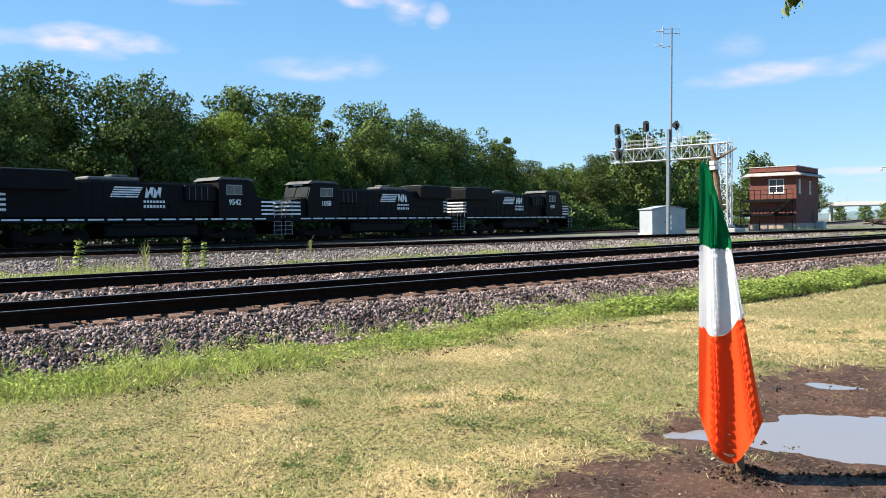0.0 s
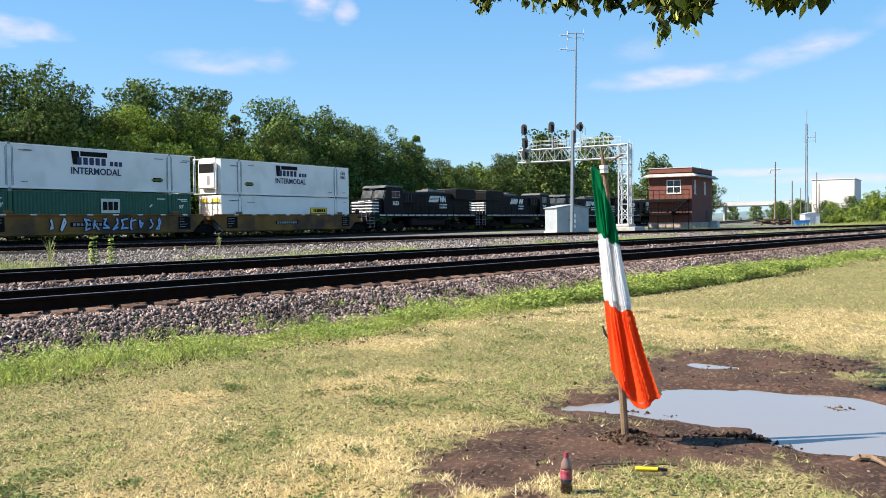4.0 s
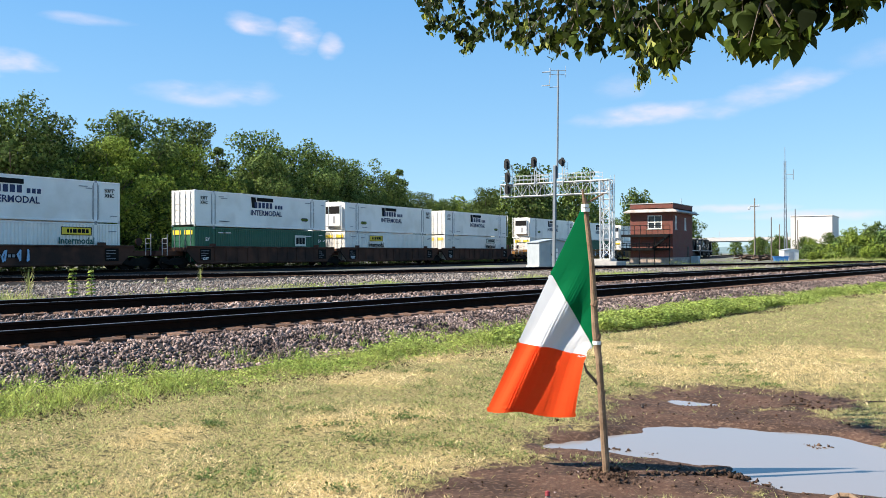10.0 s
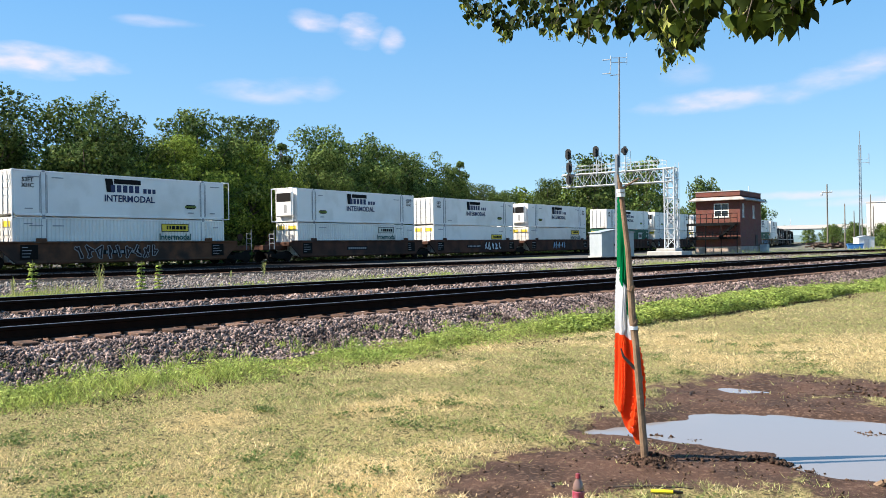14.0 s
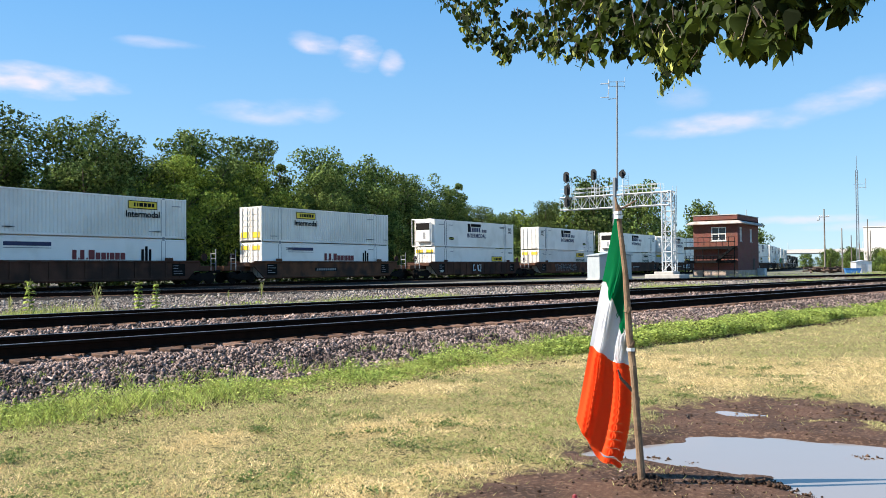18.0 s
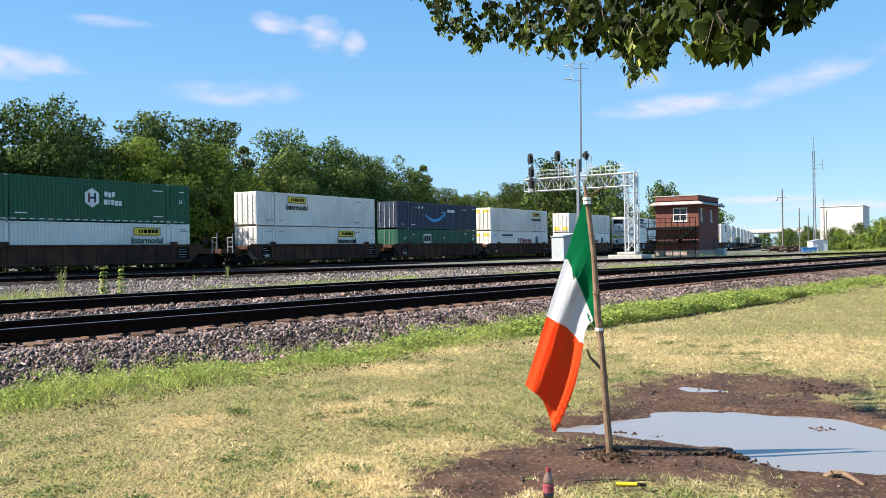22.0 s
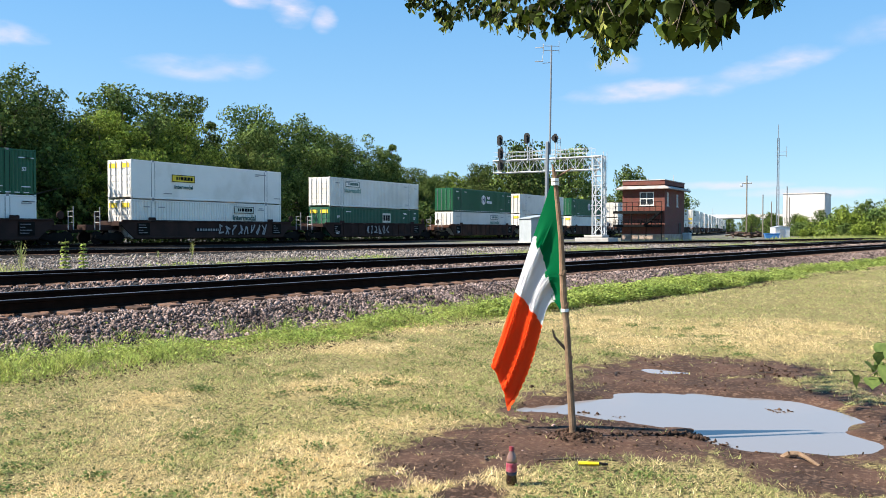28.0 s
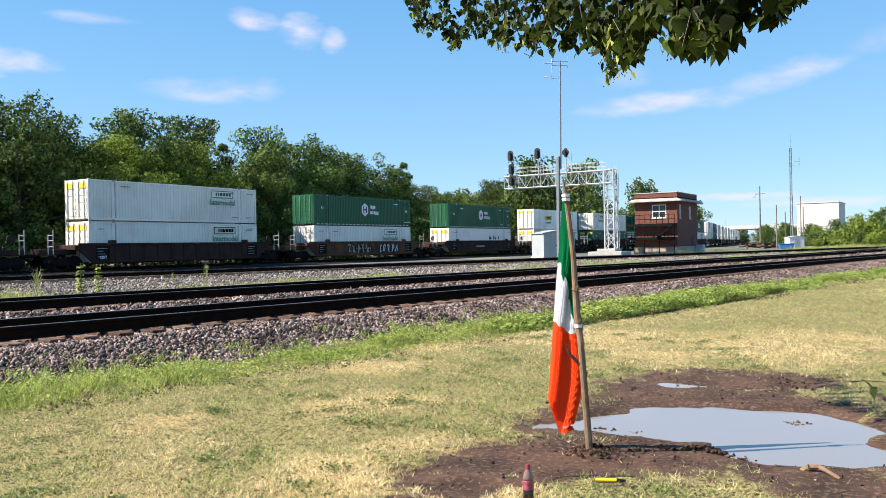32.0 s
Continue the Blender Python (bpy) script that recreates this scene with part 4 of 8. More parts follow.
    for cx, cy, spread, n, big in ((5.93, 2.33, 0.1, 420, 0.018), (5.97, 2.2, 0.2, 260, 0.011), (6.45, 1.73, 0.05, 60, 0.03), (6.5, 1.62, 0.05, 110, 0.034), (6.52, 1.53, 0.045, 90, 0.034), (6.43, 1.32, 0.04, 50, 0.028), (6.95, 2.62, 0.025, 22, 0.026),
                                   (6.96, 2.53, 0.02, 16, 0.024), (6.96, 2.34, 0.03, 20, 0.02), (6.3, 1.9, 0.05, 40, 0.022), (6.2, 2.05, 0.06, 40, 0.02), (7.9, 1.18, 0.05, 40, 0.026), (9.99, 1.55, 0.22, 60, 0.03)):
        px.append(cx + r.normal(0, spread, n))
        py.append(cy + r.normal(0, spread, n))
        ps.append(r.uniform(0.2, 1.2, n) ** 1.6 * big)
    n = 5200
    x, y = r.uniform(3.6, 11.5, n), r.uniform(-1.2, 4.2, n)
    keep = (blobs(x, y, MUD) + 0.2 * wave(x, y, 5, 77) > 0.12) & (blobs(x, y, POOL) < -0.12)
    px.append(x[keep])
    py.append(y[keep])
    ps.append(r.uniform(0.1, 1.0, n)[keep] ** 3 * 0.02 + 0.003)
    heap("mud_clods", np.concatenate(px), np.concatenate(py), r, np.concatenate(ps), "crumbly dark wet mud clods", 0.5, "mud", "mud")


build_weeds()


def undergrowth():
    """Low dark scrub along the foot of the wood behind the far track, added in place of tree shade under the train."""
    r = np.random.RandomState(93)
    n = 26000
    x, y = r.uniform(4, 172, n), r.uniform(55.6, 57.6, n)
    leaflets("undergrowth", x, y, r, 1.5 * np.clip(0.75 + 0.35 * wave(x, y, 0.6, 94), 0.3, 1.3), 0.3, "leaf_dark", "added dark scrub along the foot of the wood, standing in for shade", "undergrowth")


undergrowth()


def rough_grass():
    """Uncut pale grass on the far side of the yard, and weeds round the foot of the tower."""
    r = np.random.RandomState(95)
    n = 15000
    x, y = r.uniform(112, 172, n), r.uniform(-14, 19, n)
    keep = (y < 18.4 - 0.03 * (x - 112)) & (r.rand(n) < np.clip(0.7 + 0.5 * wave(x, y, 0.3, 96), 0.1, 1))
    x, y = x[keep], y[keep]
    blades("rough_grass", x, y, r, 0.55 * np.clip(0.7 + 0.4 * wave(x, y, 0.5, 97), 0.3, 1.3), 0.09, 0.8, "grass_pale", "uncut pale green grass beyond the yard", np.full(len(x), 0.28))
    n = 2600
    x, y = r.uniform(80, 118, n), r.uniform(21.5, 26.5, n)
    keep = r.rand(n) < np.clip(0.35 + 0.8 * wave(x, y, 0.6, 98), 0, 1)
    x, y = x[keep], y[keep]
    leaflets("yard_weeds", x, y, r, 0.5 * np.clip(0.6 + 0.5 * wave(x, y, 0.9, 99), 0.2, 1.2), 0.1, "weed_green", "scattered green weeds before the brick tower")


rough_grass()

# ---- freight train: containers, well cars, locomotives ----
LONG, TALL, WIDE = 16.15, 2.89, 2.59


def ribbed_side(bm, x0, x1, y, z0, z1, out, ribs, depth=0.05):
    """A corrugated wall in the plane y, its ribs standing proud towards out (+1 or -1)."""
    step = (x1 - x0) / ribs
    cols = []
    for i in range(ribs):
        for f, p in ((0.0, 0), (0.18, 1), (0.55, 1), (0.73, 0)):
            cols.append((x0 + (i + f) * step, y + out * depth * p))
    cols.append((x1, y))
    lo = [bm.verts.new((x, yy, z0)) for x, yy in cols]
    hi = [bm.verts.new((x, yy, z1)) for x, yy in cols]
    for i in range(len(cols) - 1):
        f = (lo[i], lo[i + 1], hi[i + 1], hi[i])
        bm.faces.new(f if out < 0 else f[::-1])


def container_parts(thing, material, ribs, posts="white_box"):
    """Shell, frame, posts, castings and doors of a 53-foot box; its length along x, its foot at z = 0."""
    hx, hy = LONG / 2, WIDE / 2
    bm = bmesh.new()
    box(bm, -hx + 0.05, hx - 0.05, -hy + 0.06, hy - 0.06, 0.12, TALL - 0.03)
    part("shell", bm, material, thing)
    for side in (-1, 1):
        bm = bmesh.new()
        if ribs:
            ribbed_side(bm, -hx + 0.16, hx - 0.16, side * (hy - 0.055), 0.2, TALL - 0.14, side, ribs)
        else:
            box(bm, -hx + 0.16, hx - 0.16, min(side * (hy - 0.05), side * (hy - 0.02)), max(side * (hy - 0.05), side * (hy - 0.02)), 0.2, TALL - 0.14)
        part("side_wall", bm, material, thing)
    for side in (-1, 1):
        y0, y1 = sorted((side * hy, side * (hy - 0.09)))
        bm = bmesh.new()
        soft_box(bm, -hx + 0.03, hx - 0.03, y0, y1, TALL - 0.14, TALL - 0.04, 0.015)
        part("top_rail", bm, material, thing)
        bm = bmesh.new()
        soft_box(bm, -hx + 0.03, hx - 0.03, y0, y1, 0.045, 0.2, 0.015)
        part("bottom_rail", bm, material, thing)
        for x in (-6.1, 6.1):
            bm = bmesh.new()
            soft_box(bm, x - 0.14, x + 0.14, y0 + (0 if side > 0 else -0.006), y1 + (0.006 if side > 0 else 0), 0.02, TALL - 0.005, 0.02)
            post = part("lifting_post", bm, posts, thing)
            if side < 0:
                bm = bmesh.new()
                for o in (-0.17, 0.15):
                    box(bm, x + o, x + o + 0.025, y0 - 0.004, y0 + 0.03, 0.2, TALL - 0.16)
                part("post_seam", bm, "ink_grey" if material in ("white_box", "reefer_white") else "ink_black", post)
            for z in (0.0, TALL - 0.13):
                bm = bmesh.new()
                box(bm, x - 0.1, x + 0.1, min(side * (hy - 0.08), side * (hy + 0.012)), max(side * (hy - 0.08), side * (hy + 0.012)), z + 0.005, z + 0.12)
                part("casting", bm, "ink_grey", thing)
        for x in (-hx + 0.09, hx - 0.09):
            bm = bmesh.new()
            soft_box(bm, x - 0.09, x + 0.09, y0, y1, 0.0, TALL - 0.004, 0.02)
            part("corner_post", bm, material, thing)


def door_end(thing, end, material, marks):
    """Double doors with lock rods at the end (-1 rear, +1 front)."""
    x = end * LONG / 2
    hy = WIDE / 2
    for k in (-1, 1):
        bm = bmesh.new()
        x0, x1 = sorted((x - end * 0.045, x + end * 0.012))
        y0, y1 = sorted((k * 0.02, k * (hy - 0.1)))
        box(bm, x0, x1, y0, y1, 0.16, TALL - 0.12)
        for i in range(5):
            z = 0.35 + i * 0.47
            xa, xb = sorted((x + end * 0.01, x + end * 0.035))
            box(bm, xa, xb, y0 + 0.08, y1 - 0.08, z, z + 0.3)
        d = part("door", bm, material, thing)
        for yy in (y0 + 0.3, y1 - 0.3):
            bm = bmesh.new()
            tube(bm, (x + end * 0.06, yy, 0.15), (x + end * 0.06, yy, TALL - 0.12), 0.025, n=6)
            part("lock_rod", bm, "ink_grey" if material != "navy_box" else "ink_white", d)
    if marks:
        for k in (-1, 1):
            bm = bmesh.new()
            xa, xb = sorted((x + end * 0.036, x + end * 0.045))
            box(bm, xa, xb, min(k * 0.2, k * 1.1), max(k * 0.2, k * 1.1), *((TALL - 0.62, TALL - 0.28) if marks == 1 else (0.35, 0.8)))
            part("door_mark", bm, "panel_yellow", thing, "yellow warning mark on the door")


def cooler_end(thing, end):
    """A cooling unit in its tube frame, with a dark grille above."""
    x = end * LONG / 2
    bm = bmesh.new()
    x0, x1 = sorted((x, x + end * 0.32))
    soft_box(bm, x0, x1, -0.95, 0.95, 0.5, TALL - 0.28, 0.08)
    unit = part("cooling_unit", bm, "reefer_white", thing)
    bm = bmesh.new()
    xa, xb = sorted((x + end * 0.3, x + end * 0.335))
    soft_box(bm, xa, xb, -0.85, 0.85, TALL - 1.15, TALL - 0.42, 0.012)
    part("grille", bm, "ink_black", unit, "black fan grille")
    bm = bmesh.new()
    box(bm, xa, xb, -0.35, -0.05, 0.8, 1.5)
    part("hatch", bm, "ink_grey", unit)
    bm = bmesh.new()
    xf = x + end * 0.5
    for y in (-1.25, 1.25):
        tube(bm, (xf, y, 0.05), (xf, y, TALL), 0.035, n=6)
        for z in (0.08, TALL - 0.04):
            tube(bm, (x, y, z), (xf, y, z), 0.035, n=6)
    for z in (0.08, TALL - 0.04):
        tube(bm, (xf, -1.25, z), (xf, 1.25, z), 0.035, n=6)
    part("guard_frame", bm, "reefer_white", thing)


def side_plate(thing, x0, x1, z0, z1, material, name="panel", label="", proud=0.0):
    """A thin plate on the side that faces the lawn."""
    y = -WIDE / 2 - 0.004 - proud
    bm = bmesh.new()
    box(bm, x0, x1, y - 0.006, y, z0, z1)
    return part(name, bm, material, thing, label)


def slanted(thing, x0, x1, z0, z1, lean, material, name, proud=0.0, label=""):
    y = -WIDE / 2 - 0.005 - proud
    bm = bmesh.new()
    prism(bm, [(x0, z0), (x1, z0), (x1 + lean, z1), (x0 + lean, z1)], y - 0.006, y)
    return part(name, bm, material, thing, label)


def haulier_panel(thing, x, z, style):
    """The framed panel with a dark mark on it and, under it, the word that all these boxes carry."""
    back, ink = {"yellow": ("panel_yellow", "ink_black"), "faded": ("panel_faded", "ink_black"), "plaque": ("panel_yellow", "ink_black"), "pale": ("reefer_white", "ink_green")}[style]
    p = side_plate(thing, x - 1.15, x + 1.15, z - 0.28, z + 0.28, back, "panel", "framed haulier's panel", 0.03)
    edge = bmesh.new()
    for a, b, c, d in ((-1.15, 1.15, -0.28, -0.23), (-1.15, 1.15, 0.23, 0.28), (-1.15, -1.1, -0.23, 0.23), (1.1, 1.15, -0.23, 0.23)):
        box(edge, x + a, x + b, -WIDE / 2 - 0.05, -WIDE / 2 - 0.04, z + c, z + d)
    part("panel_frame", edge, ink, p)
    for k, w in enumerate((0.16, 0.16, 0.34, 0.3, 0.3, 0.26)):
        bm = bmesh.new()
        x0 = x - 0.72 + (0, 0.24, 0.46, 0.84, 1.18, 1.52)[k] * 0.93
        box(bm, x0, x0 + w * 0.85, -WIDE / 2 - 0.05, -WIDE / 2 - 0.041, z - 0.12, z + 0.14)
        part("mark", bm, ink, p)


def fine_print(thing, rnd, ink, count=5):
    """Rows of small unreadable stencils."""
    for k in range(count):
        x = rnd.choice((-7.2, -5.4, 5.0, 7.0)) + rnd.uniform(-0.3, 0.3)
        z = rnd.choice((0.45, 2.3, 2.42))
        side_plate(thing, x, x + rnd.uniform(0.4, 0.9), z, z + 0.07, ink, "stencil", "", 0.045)


def container(kind, word_at=3.6, style="yellow", front_cooler=False, marks=1, word_ink="ink_green", seed=0):
    """One box. kind: cooled, ribbed, smooth, brace, square, hexagon, navy."""
    rnd = random.Random(seed)
    what = {"cooled": ("white refrigerated container with a dark slanted logo and the word INTERMODAL", "reefer_white", 0),
            "ribbed": ("white ribbed steel container with a haulier's panel and the word Intermodal", "white_box", 62),
            "smooth": ("white smooth-sided container with a yellow haulier's panel", "reefer_white", 0),
            "brace": ("white smooth-sided container with dark red lettering shapes and a crest", "reefer_white", 0),
            "plain": ("white smooth-sided container with scuffed black marks", "reefer_white", 0),
            "square": ("dark green ribbed container with a pale square logo", "green_box", 62),
            "hexagon": ("green ribbed container with a white hexagon logo", "leaf_box_green", 62),
            "navy": ("dark navy container with a blue curved arrow", "navy_box", 62)}[kind]
    thing = empty("shipping_container", what[0], "container", "containers on the train")
    container_parts(thing, what[1], what[2], what[1] if kind != "cooled" else "paint_white")
    end = "ink_grey" if kind in ("ribbed", "smooth", "brace", "cooled", "plain") else "ink_white"
    if kind == "cooled":
        cooler_end(thing, 1 if front_cooler else -1)
        door_end(thing, -1 if front_cooler else 1, "reefer_white", 0)
        slanted(thing, -1.75, -1.2, 1.72, 2.62, -0.12, "ink_black", "logo_shape", 0.0, "dark logo shape")
        slanted(thing, -1.2, 0.85, 2.3, 2.62, 0.0, "ink_black", "logo_shape")
        for k in range(5):
            slanted(thing, -1.45 + k * 0.46, -1.12 + k * 0.46, 1.74, 2.22, 0.0, "ink_navy", "logo_bar", 0.002)
        for k in range(3):
            slanted(thing, 1.05 + k * 0.36, 1.3 + k * 0.36, 1.74, 2.05, 0.0, "ink_navy", "logo_bar", 0.002)
        lettering("INTERMODAL", 0.62, "ink_navy", thing, 0, -WIDE / 2 - 0.008, 1.3)
        tail = 7.2 if not front_cooler else -7.1
        lettering("53FT", 0.36, "ink_black", thing, tail, -WIDE / 2 - 0.008, 2.25)
        lettering("XHC", 0.36, "ink_black", thing, tail, -WIDE / 2 - 0.008, 1.9)
        sx = -5.0 if not front_cooler else 5.0
        b = side_plate(thing, sx - 0.5, sx + 0.5, 0.85, 1.0, "weed_green", "sticker", "small green oval sticker")
        side_plate(thing, sx - 0.38, sx + 0.38, 0.78, 1.07, "ink_black", "sticker_edge", "", -0.001)
        for px in (-6.1, 6.1):
            for o in (-0.24, 0.24):
                side_plate(thing, px + o - 0.02, px + o + 0.02, 0.25, TALL - 0.3, "ink_grey", "seam", "", -0.001)
    else:
        door_end(thing, -1, what[1], marks)
        door_end(thing, 1, what[1], 0)
        if kind in ("ribbed", "smooth"):
            z = 2.3 if style != "plaque" else 1.68
            haulier_panel(thing, word_at, z, style)
            lettering("Intermodal", 0.62 if kind == "ribbed" else 0.42, word_ink, thing, word_at, -WIDE / 2 - 0.06, z - 0.66)
        if kind == "brace":
            for k, w in enumerate((0.3, 0.1, 0.3, 0.1, 0.42, 0.34, 0.34, 0.16, 0.34, 0.34, 0.36)):
                x0 = -0.8 + (0, 0.4, 0.55, 0.98, 1.15, 1.65, 2.05, 2.45, 2.68, 3.08, 3.48)[k]
                side_plate(thing, x0, x0 + w, 1.42, 1.42 + (0.62 if k in (0, 2, 4) else (0.12 if k in (1, 3) else 0.46)), "ink_red", "logo_shape")
            side_plate(thing, -1.0, 3.6, 1.28, 1.35, "ink_grey", "logo_line", "", 0.001)
            side_plate(thing, -5.2, -2.2, 2.25, 2.5, "ink_navy", "mark")
            side_plate(thing, -5.2, -2.2, 2.1, 2.15, "ink_grey", "mark")
            for k in range(3):
                slanted(thing, 4.3 + k * 0.3, 4.5 + k * 0.3, 1.35, 2.35 - 0.2 * abs(k - 1), 0.0, "ink_black", "crest", 0.0, "dark crest")
        if kind == "plain":
            for k in range(9):
                x0 = rnd.uniform(1.0, 4.5)
                slanted(thing, x0, x0 + 0.18, 1.5, 1.5 + rnd.uniform(0.15, 0.6), rnd.uniform(-0.1, 0.1), "ink_black", "scuff")
        if kind == "square":
            p = side_plate(thing, word_at - 0.75, word_at + 0.75, 1.42, 2.4, "panel_faded", "logo_panel", "pale square logo", 0.03)
            for k in range(3):
                bm = bmesh.new()
                box(bm, word_at - 0.6 + k * 0.42, word_at - 0.25 + k * 0.42, -WIDE / 2 - 0.05, -WIDE / 2 - 0.041, 1.62, 2.2)
                part("mark", bm, "ink_black", p)
            slanted(thing, word_at + 3.2, word_at + 3.35, 1.85, 2.05, 0.18, "ink_white", "diamond", 0.03)
            lettering("53'", 0.36, "ink_white", thing, -6.8, -WIDE / 2 - 0.06, 1.9)
            lettering("53'", 0.36, "ink_white", thing, 7.1, -WIDE / 2 - 0.06, 1.9)
        if kind == "hexagon":
            bm = bmesh.new()
            prism(bm, [(-0.2 + 0.62 * math.cos(radians(60 * i + 30)), 1.62 + 0.66 * math.sin(radians(60 * i + 30))) for i in range(6)], -WIDE / 2 - 0.05, -WIDE / 2 - 0.035)
            p = part("hexagon", bm, "ink_white", thing, "white hexagon logo")
            for a, b, c, d in ((-0.5, -0.36, 1.3, 1.95), (-0.04, 0.1, 1.3, 1.95), (-0.36, -0.04, 1.56, 1.7)):
                bm = bmesh.new()
                box(bm, a, b, -WIDE / 2 - 0.06, -WIDE / 2 - 0.051, c, d)
                part("mark", bm, "ink_red" if a < -0.4 else "ink_navy", p)
            for k, (a, b, z) in enumerate(((0.75, 1.0, 1.75), (1.06, 1.28, 1.7), (1.34, 1.56, 1.75), (0.7, 1.0, 1.2), (1.06, 1.2, 1.2), (1.26, 1.5, 1.2), (1.56, 1.8, 1.15), (1.86, 2.1, 1.15))):
                side_plate(thing, a, b, z, z + 0.34, "ink_white", "logo_letter_shape", "", 0.035)
            for x0 in np.arange(-7.7, 7.5, 0.62):
                side_plate(thing, x0, x0 + 0.36, 0.09, 0.15, "ink_white", "reflector", "", 0.012)
            lettering("53", 0.34, "ink_white", thing, -6.9, -WIDE / 2 - 0.06, 1.6)
            lettering("53", 0.34, "ink_white", thing, 7.2, -WIDE / 2 - 0.06, 1.6)
        if kind == "navy":
            bm = bmesh.new()
            up, lo = [], []
            for k in range(15):
                a = k / 14
                x, z = -3.0 + 3.9 * a, 1.75 - 0.78 * math.sin(math.pi * min(1, a * 0.92 + 0.06))
                up.append((x, z + 0.05 + 0.1 * math.sin(math.pi * a)))
                lo.append((x, z - 0.05 - 0.12 * math.sin(math.pi * a)))
            prism(bm, lo + up[::-1], -WIDE / 2 - 0.05, -WIDE / 2 - 0.036)
            part("arrow_curve", bm, "ink_blue", thing, "blue curved arrow")
            bm = bmesh.new()
            prism(bm, [(0.35, 1.95), (1.15, 2.0), (0.95, 1.3), (0.8, 1.3), (0.9, 1.82), (0.4, 1.8)], -WIDE / 2 - 0.05, -WIDE / 2 - 0.036)
            part("arrow_head", bm, "ink_blue", thing)
            for k, (a, b) in enumerate(((1.55, 1.85), (1.92, 2.06), (2.12, 2.2), (2.28, 2.72), (2.8, 3.05))):
                side_plate(thing, a, b, 1.95, 2.22, "ink_white", "logo_letter_shape", "", 0.035)
            for x0 in (-4.3, -3.7):
                slanted(thing, x0, x0 + 0.2, 2.2, 2.45, 0.15, "ink_white", "diamond", 0.035)
    fine_print(thing, rnd, end, 6)
    return thing


def bogie(thing, x, wheels=2, gauge=0.755, r=0.44, gap=1.78, frame="running_gear"):
    """A truck: side frames with springs and wheelsets, under a car at x."""
    bm = bmesh.new()
    half = gap * (wheels - 1) / 2
    for y in (-1.0, 1.0):
        prism(bm, [(x - half - 0.35, 0.42), (x - half + 0.2, 0.3), (x - 0.3, 0.24), (x + 0.3, 0.24), (x + half - 0.2, 0.3), (x + half + 0.35, 0.42), (x + half + 0.3, 0.6), (x + half - 0.3, 0.62), (x + 0.35, 0.8), (x - 0.35, 0.8), (x - half + 0.3, 0.62), (x - half - 0.3, 0.6)], y - 0.07, y + 0.07)
    box(bm, x - 0.18, x + 0.18, -1.0, 1.0, 0.5, 0.72)
    t = part("truck", bm, frame, thing)
    for i in range(wheels):
        wx = x - half + i * gap
        for y in (-gauge, gauge):
            bm = bmesh.new()
            tube(bm, (wx, y - 0.065, r), (wx, y + 0.065, r), r, n=16)
            tube(bm, (wx, y - math.copysign(0.1, y), r), (wx, y - math.copysign(0.06, y), r), r + 0.03, n=16)
            tube(bm, (wx, y + math.copysign(0.06, y), r), (wx, y + math.copysign(0.3, y), r), 0.1, n=8)
            part("wheel", bm, "running_gear", t)


